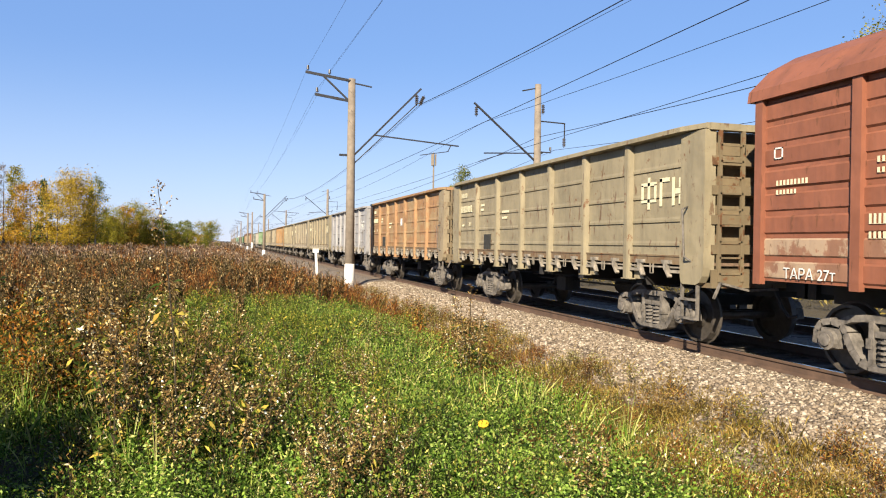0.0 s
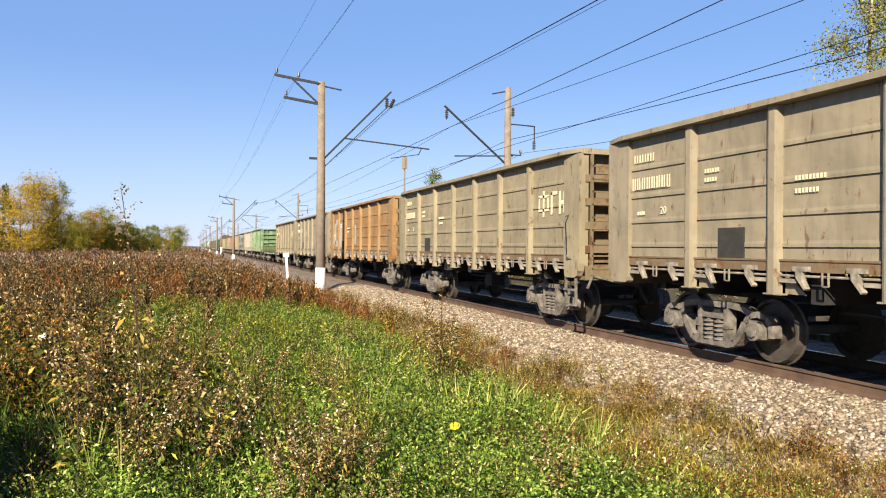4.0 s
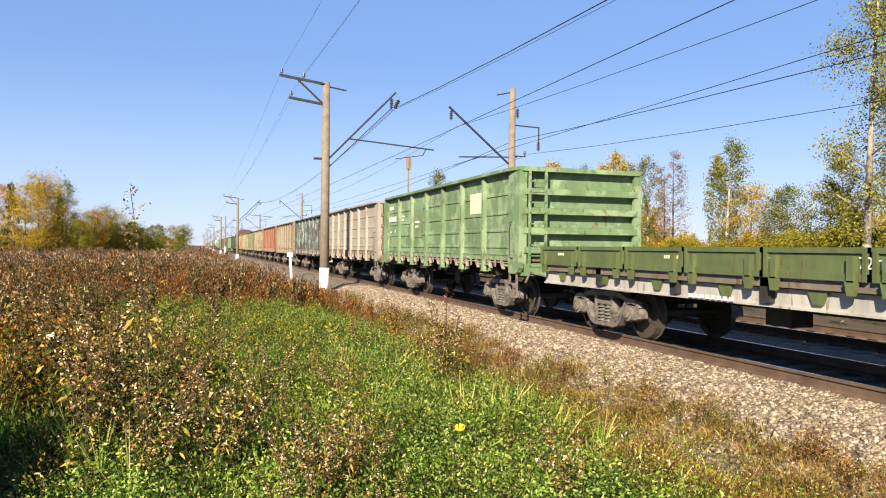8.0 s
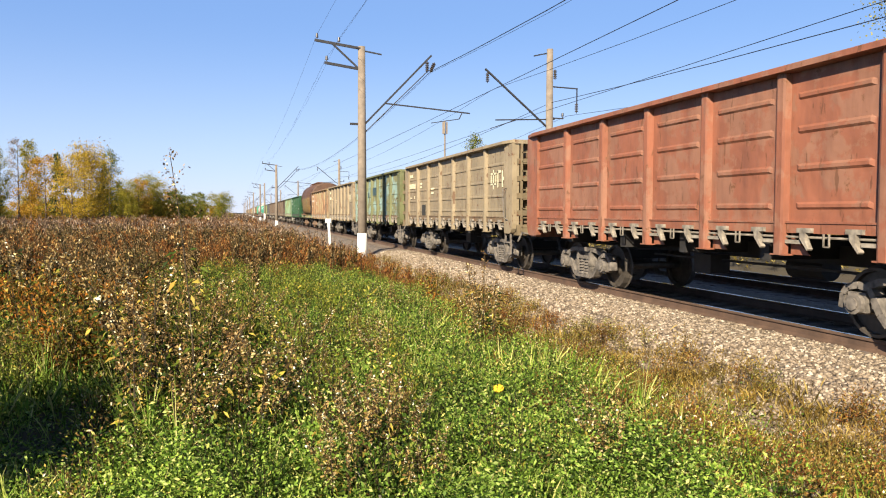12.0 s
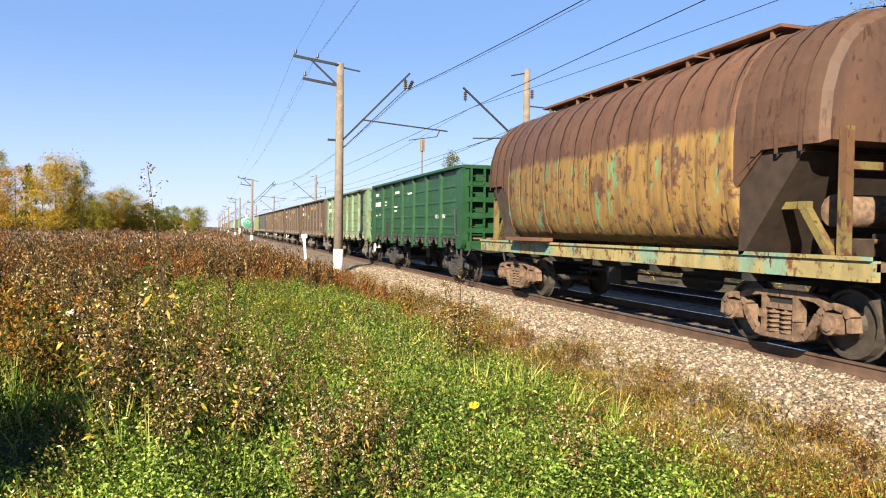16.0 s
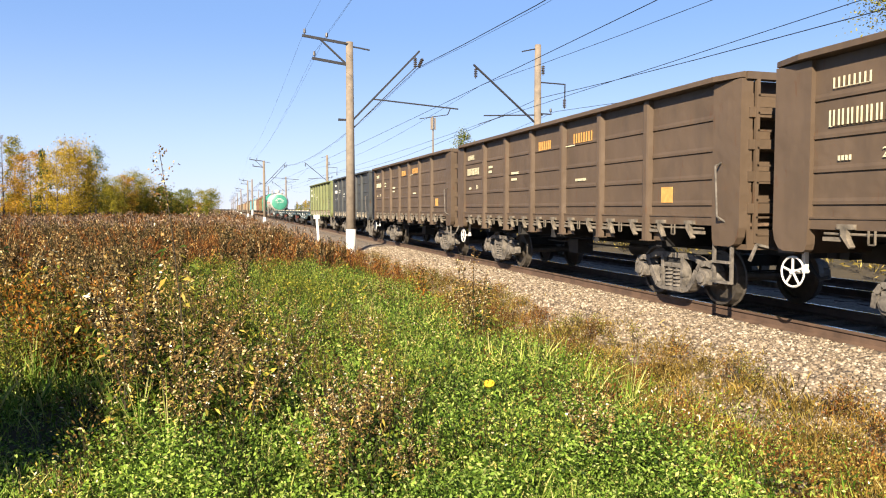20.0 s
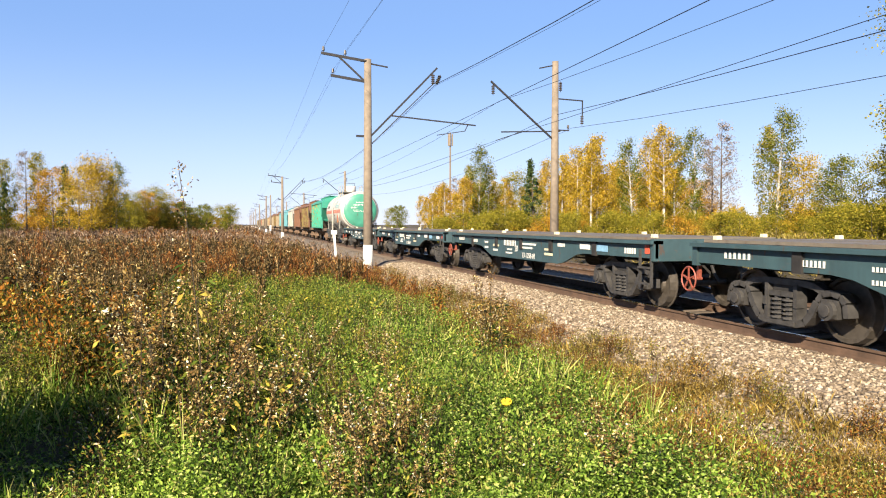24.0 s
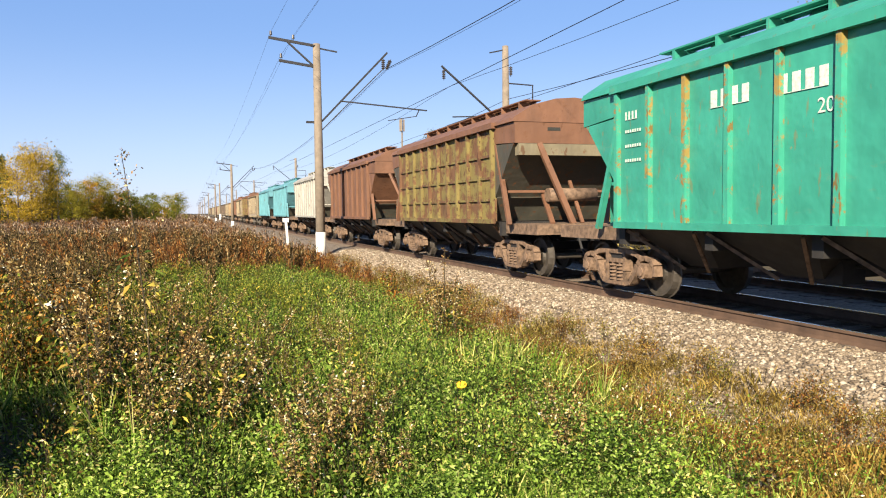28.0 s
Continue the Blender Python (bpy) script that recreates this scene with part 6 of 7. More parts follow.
def thicket(name, kind, p, scale, material, label, coarse=1.0, keep=1.0):
    """A stand of many weeds of one kind, with their stalks, too dense to count."""
    z = gz(p[:, 0], p[:, 1])
    P, W, S, Q = [], [], [], []
    for i in range(len(p)):
        st, pl, wy, sz = SHAPES[kind][i % 6]
        a = rng.random() * 6.283
        R = np.array([[math.cos(a), -math.sin(a), 0], [math.sin(a), math.cos(a), 0], [0, 0, 1]]) * scale[i]
        o = np.array([p[i, 0], p[i, 1], z[i]])
        sel = slice(None) if keep >= 1 else rng.random(len(pl)) < keep
        P.append(pl[sel] @ R.T + o)
        W.append(wy[sel] @ R.T)
        S.append(sz[sel] * scale[i] * coarse)
        for b, t in st:
            b, t = R @ b + o, R @ t + o
            w = np.array([0.0032, 0.0016, 0]) * coarse
            Q += [b - w, b + w, t + w * 0.4, t - w * 0.4]
    ob = leaf_cloud(name, np.concatenate(P), np.concatenate(W), np.concatenate(S), {"mug": 0.3, "red": 0.26}.get(kind, 0.42), M(material))
    stuff(ob, label, "weeds")
    part("stalks", quad_mesh("stalks", np.array(Q)), M("stem"), ob)
    return ob


def quad_mesh(name, v):
    n = len(v) // 4
    me = bpy.data.meshes.new(name)
    me.vertices.add(4 * n)
    me.vertices.foreach_set("co", v.astype(np.float32).ravel())
    me.loops.add(4 * n)
    me.loops.foreach_set("vertex_index", np.arange(4 * n, dtype=np.int32))
    me.polygons.add(n)
    me.polygons.foreach_set("loop_start", np.arange(0, 4 * n, 4, dtype=np.int32))
    me.update(calc_edges=True)
    me.materials.append(None)
    return me


def scatter(count, x0, x1, y0, y1, patch=None, scale=0.3, seed=0.0):
    out = np.zeros((0, 2))
    while len(out) < count:
        q = np.column_stack([x0 + (x1 - x0) * rng.random(count * 2), y0 + (y1 - y0) * rng.random(count * 2)])
        if patch:
            q = q[clump(q, scale, seed) > patch]
        out = np.concatenate([out, q])
    return out[:count]


def sizes(p, lo, hi):
    return lo + (hi - lo) * rng.random(len(p))


def clear(p):
    """Keeps weeds out of the grassy opening between the stand and the mast."""
    return p[~((p[:, 0] > 0.1 - 0.13 * p[:, 1]) & (p[:, 1] < 18.5)) | (rng.random(len(p)) < 0.05)]


# weeds of the field, band by band
p = clear(scatter(230, -7.0, 0.6, 10.5, 16, 0.42, 0.5, 1.0))
thicket("brown_weeds", "mug", p, sizes(p, 0.45, 0.85), "weed_brown", "brown seeding weeds in the field", 1.45)
p = clear(scatter(190, -5.5, -0.6, 7.0, 13.5, 0.48, 0.6, 2.0))
thicket("orange_weeds", "orange", p, sizes(p, 0.6, 1.05), "weed_orange", "orange-leaved autumn weeds", 1.05)
p = clear(scatter(1300, -14, 5.0, 15, 34, 0.42, 0.25, 3.0))
thicket("red_weeds", "red", p, sizes(p, 0.55, 1.05), "weed_red", "russet weeds across the field", 2.0, 0.75)
p = clear(scatter(800, -16, 3.0, 14, 36, 0.42, 0.25, 4.0))
thicket("brown_weeds", "mug", p, sizes(p, 0.45, 0.85), "weed_brown", "brown seeding weeds across the field", 2.6, 0.3)
p = scatter(260, -7, 4.8, 11, 30, 0.5, 0.4, 14.0)
thicket("green_weeds", "orange", p, sizes(p, 0.35, 0.75), "weed_green", "green and yellow weeds among the russet ones", 1.2)
p = scatter(1000, -38, 4.6, 34, 85, 0.25, 0.12, 5.0)
thicket("far_weeds", "red", p, sizes(p, 0.8, 1.25), "weed_mauve", "faded mauve-brown weeds of the far field", 3.4, 0.4)
p = scatter(600, -38, 4.6, 34, 110, 0.25, 0.12, 6.0)
thicket("far_weeds", "red", p, sizes(p, 0.8, 1.25), "weed_red", "russet weeds of the far field", 2.8, 0.45)
p = scatter(900, -70, 4.0, 85, 300, None)
thicket("far_weeds", "red", p, sizes(p, 1.0, 1.6), "weed_mauve", "faded brown weeds towards the horizon", 5.0, 0.3)
p = scatter(1300, 20, 60, 14, 66, 0.25, 0.15, 8.0)
thicket("tawny_weeds", "red", p, sizes(p, 1.2, 2.1), "weed_tawny", "tawny weeds beyond the tracks", 2.5, 0.45)
p = scatter(600, 17.5, 60, 60, 220, None)
thicket("tawny_weeds", "red", p, sizes(p, 0.9, 1.4), "weed_brown", "brown weeds beyond the tracks", 4.0, 0.35)
p = scatter(260, -1.0, 3.6, 3.6, 17, 0.5, 0.7, 17.0)
thicket("small_weeds", "small", p, sizes(p, 0.35, 0.9), "weed_mixed", "small withering weeds in the clover", 0.85)
p = scatter(1150, -3.0, 3.4, 3.6, 19, 0.42, 0.7, 27.0)
p = p[shade_gap(p) < 0.2]
thicket("leafy_weeds", "small", p, sizes(p, 0.4, 0.95), "weed_herb", "leafy green herbs in the clover", 0.95)
p = scatter(26, -1.7, 0.1, 6.0, 9.5, 0.45, 0.8, 37.0)
p = p[shade_gap(p) < 0.15]
thicket("dark_weeds", "mug", p, sizes(p, 0.35, 0.72), "weed_dark", "dark seeding weeds with pale specks", 1.3)
p = scatter(70, -3.4, -1.15, 6.6, 10.0, 0.4, 0.8, 77.0)
thicket("dark_weeds", "orange", p, sizes(p, 0.45, 0.85), "weed_dark", "dark leafy weeds beside the clover", 0.9)
p = scatter(20, 0.45, 1.7, 4.7, 8.2, 0.4, 0.8, 47.0)
thicket("dark_weeds", "mug", p, sizes(p, 0.25, 0.5), "weed_mixed", "withering brown weeds in the clover", 1.15)
p = scatter(420, -4.5, 1.6, 5.0, 17, 0.42, 0.6, 57.0)
p = p[shade_gap(p) < 0.15]
thicket("leafy_weeds", "orange", p, sizes(p, 0.4, 0.85), "weed_green", "dark green and yellowing herbs in the field", 0.7)
p = scatter(560, 2.6, 6.0, 3.6, 32, 0.42, 0.7, 18.0)
thicket("verge_weeds", "small", p, sizes(p, 0.35, 0.75), "dry_grass", "yellowed weeds near the ballast", 1.1)
p = scatter(520, 2.3, 5.8, 3.8, 34, 0.47, 0.7, 28.0)
thicket("verge_weeds", "small", p, sizes(p, 0.35, 0.75), "weed_red", "russet weeds near the ballast", 1.1)


p = scatter(760, 2.3, 6.0, 3.6, 26, 0.45, 0.8, 68.0)
thicket("verge_weeds", "small", p, sizes(p, 0.25, 0.6), "weed_mixed", "olive and brown herbs of the verge", 1.1)


def weed(kind, seed, material, label, tall=1.0):
    """One tall weed with its stalk and leaves."""
    w = tagged(new("tall_weed"), label, "weed", "tall weeds")
    st, pl, wy, sz = weed_shape(kind, seed)
    for b, t in st:
        part("stalk", Shape().rod(b * tall, t * tall, 0.006, 0.002, 5).mesh("stalk"), M("stem"), w)
    leaf_cloud("leaves", pl * tall, wy, sz * (0.8 + 0.3 * tall) * 0.95, 0.42, M(material), w)
    return w


def seed_weed(seed, stems, tall, label, ripe=0.6, one=1.0, fluff=1.0):
    """A tall weed gone to seed: bent stems with rising twigs full of small seed heads, and narrow hanging leaves below.
    ripe: the share of the stem that bears seed; one: how far the first stem outgrows the rest."""
    g = np.random.default_rng(seed)
    w = tagged(new("tall_weed"), label, "weed", "tall weeds")
    seeds, leaves = [[], [], []], [[], [], []]
    for k in range(stems):
        h = tall * (one if k == 0 else 0.6 + 0.4 * g.random())
        lean, base = g.normal(size=2) * (0.06 if k == 0 else 0.17), np.array([*(g.normal(size=2) * 0.08), 0.0])

        def at(u):
            return base + np.array([lean[0] * u * u, lean[1] * u * u, u * (1 - 0.06 * u)]) * h
        part("stalk", Shape().tube([at(u) for u in (0, 0.25, 0.5, 0.75, 1.0)], [0.007, 0.006, 0.005, 0.004, 0.002]).mesh("stalk"), M("stem"), w)
        twigs = int(9 + 13 * h)
        for i in range(twigs):
            u = 1 - ripe + ripe * 0.98 * (i + g.random()) / twigs
            v = (u - 1 + ripe) / ripe
            a = g.random() * 6.283
            reach = h * (0.095 * (1 - v) + 0.022) * (0.6 + 0.7 * g.random())
            root = at(u)
            tip = root + np.array([math.cos(a), math.sin(a), 1.0 + 0.6 * g.random()]) * reach
            n = int(5 + 60 * reach)
            f = g.random((n, 1))
            seeds[0].append(root + (tip - root) * f + g.normal(size=(n, 3)) * 0.01)
            seeds[1].append(g.normal(size=(n, 3)) + np.array([0, 0, 0.5]))
            seeds[2].append((0.013 + 0.02 * g.random(n) ** 2) * fluff)
        n = int(26 + 30 * h)
        u = (1 - 0.5 * ripe) * g.random(n)
        a = g.random(n) * 6.283
        out = np.stack([np.cos(a), np.sin(a), 0.4 - 1.1 * g.random(n)], axis=1)
        leaves[0].append(np.array([at(x) for x in u]) + out * (0.02 + 0.08 * g.random((n, 1))))
        leaves[1].append(out + g.normal(size=(n, 3)) * 0.25)
        leaves[2].append(0.035 + 0.06 * g.random(n))
    leaf_cloud("plume", np.concatenate(seeds[0]), np.concatenate(seeds[1]), np.concatenate(seeds[2]), 0.55, M("seed_fluff" if fluff > 1 else "seed_head"), w)["kind"] = "stuff"
    leaf_cloud("foliage", np.concatenate(leaves[0]), np.concatenate(leaves[1]), np.concatenate(leaves[2]), 0.34, M("seed_leaf"), w, "", 0.25)["kind"] = "stuff"
    return w


def stand(w, x, y, turn=0, scale=1.0):
    w.matrix_basis = pose(x, y, soil_top(x, y) - 0.02, 0, 0, turn) @ Matrix.Scale(scale, 4)


giant = seed_weed(501, 3, 1.5, "mugwort gone to seed, its tip far above the rest", 0.62, 1.42)
stand(giant, -0.24, 4.95)
WEEDS = [seed_weed(502, 5, 1.2, "brown mugwort thick with ripe seed heads"), seed_weed(503, 4, 1.2, "withered mugwort with dark hanging leaves", 0.45), seed_weed(504, 6, 1.2, "bushy seeding weed with pale fluffy heads", 0.6, 1.0, 1.5)]
for w_, (x, y) in zip(WEEDS, ((-0.52, 5.5), (0.02, 5.0), (0.62, 4.1))):
    stand(w_, x, y, 0, {-0.52: 1.1, 0.02: 0.8, 0.62: 0.62}[x])
scatter_weeds = random.Random(31)
for i, (x, y, size) in enumerate(((-0.62, 5.1, 1.0), (-0.18, 5.4, 0.95), (-0.85, 6.4, 1.15), (0.16, 4.7, 0.72), (0.72, 4.0, 0.60), (0.84, 4.3, 0.6), (0.5, 3.75, 0.5),
                                  (0.95, 4.25, 0.5), (0.25, 5.7, 0.7), (-0.05, 6.3, 0.9), (1.1, 5.6, 0.55), (1.25, 6.6, 0.55), (-1.1, 7.2, 1.0), (-0.5, 7.6, 0.9), (0.7, 7.5, 0.6),
                                  (3.02, 8.75, 1.2), (3.2, 9.0, 0.95), (2.9, 8.4, 0.8), (3.5, 10.6, 0.8), (4.3, 16.5, 0.9), (2.05, 3.75, 0.55), (-1.3, 8.6, 1.0), (-1.8, 9.6, 1.05), (-2.4, 10.4, 1.15), (-0.9, 9.2, 0.95),
                                  (-3.2, 11.8, 1.2), (-0.35, 9.9, 0.8), (1.6, 8.6, 0.5), (2.2, 10.4, 0.6), (0.3, 8.8, 0.65), (-0.75, 5.9, 0.8), (0.42, 5.2, 0.5), (-0.25, 4.6, 0.7), (0.95, 3.7, 0.42))):
    stand(copy_thing(WEEDS[2 if y < 4.9 else i % 3], Matrix()), x, y, 360 * scatter_weeds.random(), size)
gr = weed("orange", 505, "weed_green", "leafy green weed at the edge of the clover", 0.75)
stand(gr, -0.35, 5.2)
for x, y, a in ((0.05, 5.1, 120), (-0.9, 7.4, 10), (0.55, 8.3, 60), (1.5, 10.0, 160), (-0.75, 6.4, 200), (0.4, 6.1, 280), (1.9, 12.0, 35), (0.9, 11.0, 75), (-0.5, 9.6, 145), (0.1, 7.6, 320), (1.1, 8.9, 230)):
    stand(copy_thing(gr, Matrix()), x, y, a)


def tuft(seed, label):
    """A tuft of long arching grass blades."""
    g = np.random.default_rng(seed)
    t = tagged(new("grass_tuft"), label, "grass tuft", "grass tufts")
    s = Shape()
    for i in range(26):
        a, lean, tall = g.random() * 6.283, 0.15 + 0.55 * g.random(), 0.4 + 0.35 * g.random()
        out = np.array([math.cos(a), math.sin(a), 0])
        w = np.array([-math.sin(a), math.cos(a), 0]) * 0.006
        ring = []
        for u in (0, 0.4, 0.75, 1.0):
            c = out * (lean * tall * u * u) + np.array([0, 0, tall * (u - 0.35 * lean * u * u)])
            ring.append((c, w * (1 - u * 0.9)))
        for (c0, w0), (c1, w1) in zip(ring, ring[1:]):
            s.add([c0 - w0, c0 + w0, c1 + w1, c1 - w1], [(0, 1, 2, 3)])
    part("blade_fan", s.mesh("blade_fan"), M("grass"), t)
    return t


tf = tuft(61, "tuft of long yellow-green grass blades")
stand(tf, -0.55, 4.9)
for x, y, a in ((-0.75, 5.3, 40), (-0.5, 6.4, 100), (-0.35, 4.4, 200), (0.1, 5.6, 300), (1.6, 8.0, 20), (2.3, 9.6, 70), (0.9, 9.5, 130), (1.6, 11.2, 190), (-0.9, 6.0, 250), (3.0, 7.0, 10), (0.5, 7.0, 80), (3.4, 5.6, 150), (-1.6, 6.9, 20), (2.8, 11.8, 60), (0.2, 12.0, 10)):
    stand(copy_thing(tf, Matrix()), x, y, a)
orange = weed("orange", 506, "weed_orange", "orange-leaved weed in autumn colour", 1.0)
stand(orange, -1.75, 9.4)
for x, y, a in ((-2.2, 9.0, 40), (-2.7, 10.0, 90), (-1.45, 10.2, 200), (-2.0, 8.2, 300), (-3.0, 9.2, 10), (3.6, 13.5, 80)):
    stand(copy_thing(orange, Matrix()), x, y, a)
dande = tagged(new("yellow_flower"), "single yellow flower in the clover", "flower")
part("stem", Shape().rod((0, 0, 0), (0.01, 0, 0.34), 0.004, None, 5).mesh("stem"), M("grass"), dande)
part("petals", Shape().rod((0.01, 0, 0.33), (0.0, -0.02, 0.37), 0.014, 0.04, 12).mesh("petals"), plain("petal", (0.7, 0.42, 0.02), 0.6), dande)
stand(dande, 1.83, 5.0)

# ---- trees ----


def tree(label, kind, height, crown_low, spread, leaves, material, bark, seed, leaf=0.25):
    """A tapered trunk, limbs, and a crown of leaf clumps with gaps."""
    g = np.random.default_rng(seed)
    t = tagged(new("shrub" if kind == "shrub" else "tree"), label, "shrub" if kind == "shrub" else "tree", "shrubs before the wood" if kind == "shrub" else "trees of the wood")
    s = Shape()
    bend = g.normal(size=2) * 0.02 * height
    knots = [np.array([bend[0] * u * u, bend[1] * u * u, height * u - 0.3]) for u in np.linspace(0, 1, 7)]
    r0 = 0.011 * height + 0.04
    for i in range(6):
        s.rod(knots[i], knots[i + 1], r0 * (1 - i / 6.2), r0 * (1 - (i + 1) / 6.2), 8)
    tips = []
    n = {"spruce": 44, "round": 38, "birch": 36, "bare": 26, "shrub": 16}[kind]
    for i in range(n):
        u = crown_low + (0.98 - crown_low) * (i + g.random()) / n
        base = np.array([bend[0] * u * u, bend[1] * u * u, height * u - 0.3])
        a = g.random() * 6.283
        if kind == "spruce":
            reach, rise = spread * (1.02 - u) * 1.2, -0.15
        elif kind in ("round", "shrub"):
            v = (u - crown_low) / (1 - crown_low)
            reach, rise = spread * math.sqrt(max(0.06, 1 - (2 * v - 0.85) ** 2 * 0.75)), 0.25
        else:
            v = (u - crown_low) / (1 - crown_low)
            reach, rise = spread * (0.35 + 0.9 * v) * (1.12 - v) * 1.5, 0.7
        reach *= 0.65 + 0.5 * g.random()
        tip = base + np.array([math.cos(a) * reach, math.sin(a) * reach, rise * reach])
        s.rod(base, tip, r0 * 0.28 * (1.1 - u), 0.01, 5)
        tips.append((base, tip))
    part("trunk", s.mesh("trunk", True), M(bark), t)
    P, W, S = [], [], []
    per = leaves // n
    for base, tip in tips:
        u = g.random((per, 1)) ** 0.6
        c = base + (tip - base) * (0.25 + 0.8 * u)
        blob = spread * {"spruce": 0.07, "birch": 0.13, "bare": 0.13}.get(kind, 0.16) * (0.6 + 0.8 * g.random())
        q = c + g.normal(size=(per, 3)) * blob * np.array([1, 1, 0.8])
        if kind == "birch":
            q[:, 2] -= np.abs(g.normal(size=per)) * blob * 1.5
        P.append(q)
        W.append(g.normal(size=(per, 3)) + np.array([0, 0, -0.4]))
        S.append(leaf * (0.6 + 0.8 * g.random(per)))
    leaf_cloud("crown", np.concatenate(P), np.concatenate(W), np.concatenate(S), 0.7, M(material), t)
    return t


TREES = {
    "birch_yellow": tree("tall birch with thin yellow leaves and pale trunk", "birch", 15, 0.30, 2.3, 5200, "leaf_yellow", "birch_bark", 1, 0.19),
    "birch_mixed": tree("birch with green and yellow leaves", "birch", 15, 0.28, 2.5, 5200, "leaf_mixed", "birch_bark", 2, 0.19),
    "birch_green": tree("tall green birch with hanging twigs", "birch", 17, 0.22, 2.9, 6000, "leaf_green", "birch_bark", 3, 0.19),
    "round_yellow": tree("broad yellow autumn tree with dense crown", "round", 12, 0.14, 3.6, 9000, "leaf_yellow", "bark", 4, 0.17),
    "round_mixed": tree("broad tree with yellow-green leaves", "round", 11, 0.12, 3.4, 8600, "leaf_mixed", "bark", 5, 0.17),
    "round_green": tree("dense dark green broadleaf tree", "round", 11, 0.12, 3.0, 7000, "leaf_green", "bark", 6, 0.19),
    "round_rust": tree("broad rust-coloured autumn tree", "round", 10, 0.12, 3.2, 8600, "leaf_rust", "bark", 7, 0.17),
    "spruce": tree("dark green spruce among yellow trees", "spruce", 13, 0.06, 2.5, 4200, "needle", "bark", 8, 0.24),
    "bare": tree("half-bare greyish tree with few leaves", "bare", 14, 0.3, 2.3, 2600, "leaf_grey", "bark", 9, 0.15),
    "near_birch": tree("tall near birch with fine hanging foliage", "birch", 18, 0.16, 3.1, 16000, "leaf_birch", "near_bark", 13, 0.12),
    "shrub": tree("low yellow-green shrub before the wood", "shrub", 3.6, 0.05, 1.9, 5200, "leaf_mixed", "bark", 10, 0.11),
    "shrub_yellow": tree("low golden shrub before the wood", "shrub", 3.8, 0.05, 1.9, 5200, "leaf_yellow", "bark", 11, 0.11),
    "shrub_rust": tree("low russet shrub before the wood", "shrub", 3.2, 0.05, 1.8, 5200, "leaf_rust", "bark", 12, 0.11),
}
used = set()


def plant(kind, x, y, scale=1.0, turn=0.0):
    src = TREES[kind]
    if kind in used:
        src = copy_thing(src, Matrix())
    used.add(kind)
    z = -0.7 if x > 10 else 0.0
    src.matrix_basis = pose(x, y, z, 0, 0, turn) @ Matrix.Scale(scale, 4)


def polar(deg, r):
    """A place r metres from the stand, deg to the right of the track's direction."""
    return r * math.sin(radians(deg)), r * math.cos(radians(deg))


TALL = {"birch_yellow": 15, "birch_mixed": 15, "birch_green": 17, "round_yellow": 12, "round_mixed": 11, "round_green": 11, "round_rust": 10, "spruce": 13, "bare": 14, "near_birch": 18}
pick = random.Random(5)
# the wood behind the far track: bearing, distance, kind, height
for deg, r, kind, tall in (
        (13.6, 150, "birch_yellow", 8.5), (15.0, 120, "birch_mixed", 8.5), (16.4, 118, "bare", 10.0), (18.1, 96, "birch_green", 12.8), (17.5, 104, "birch_mixed", 11), (18.9, 98, "birch_mixed", 10.5),
        (20.2, 92, "birch_yellow", 8.5), (21.4, 92, "round_mixed", 9.0), (22.4, 84, "spruce", 10.0), (23.4, 86, "birch_yellow", 10.2), (24.6, 88, "birch_yellow", 11.0), (25.8, 84, "birch_yellow", 11.4),
        (27.3, 80, "birch_yellow", 12.2), (28.0, 82, "round_yellow", 9.0), (26.8, 78, "birch_yellow", 11.2), (29.9, 78, "birch_green", 11.4), (29.0, 84, "birch_yellow", 10), (31.2, 80, "birch_yellow", 11.8), (32.2, 76, "birch_yellow", 12.6), (32.9, 78, "birch_mixed", 11.6),
        (34.4, 80, "birch_green", 12.4), (36.2, 76, "bare", 12.3), (35.6, 77, "bare", 11.0), (39.9, 74, "birch_green", 13.3), (39.5, 76, "birch_mixed", 12.0), (41.6, 74, "round_yellow", 8.6), (44.0, 70, "round_green", 8.2), (43.2, 74, "round_mixed", 6.5),
        (46.6, 66, "round_mixed", 8.0), (48.9, 42, "near_birch", 18.5), (51.2, 44, "near_birch", 17.0), (52.6, 46, "near_birch", 18.0), (47.4, 60, "birch_mixed", 10.5), (52.0, 60, "birch_yellow", 12), (53.5, 55, "round_mixed", 10), (56.0, 60, "birch_green", 16)):
    plant(kind, *polar(deg, r), tall / TALL[kind], pick.random() * 360)
for i in range(86):
    deg = 14 + 42 * (i + pick.random()) / 86
    kind = pick.choice(["round_yellow", "birch_mixed", "birch_yellow", "birch_yellow", "round_rust", "birch_yellow"])
    low = 6.2 + 2.8 * pick.random()
    if 35.0 < deg < 47:
        low *= 0.6
    plant(kind, *polar(deg, 92 + 22 * pick.random()), low / TALL[kind] * (1.2 if 23 < deg < 33 else 1.0), pick.random() * 360)
for i in range(110):
    deg = 15 + 42 * (i + pick.random()) / 110
    plant(pick.choice(["shrub", "shrub", "shrub", "shrub_rust", "shrub", "shrub_yellow", "shrub"]), *polar(deg, 66 + 16 * pick.random() if deg < 44 else 56 + 12 * pick.random()), 0.6 + 0.5 * pick.random(), pick.random() * 360)
for i in range(34):
    deg = 43 + 14 * (i + pick.random()) / 34
    plant("shrub", *polar(deg, 47 + 10 * pick.random()), 0.7 + 0.45 * pick.random(), pick.random() * 360)
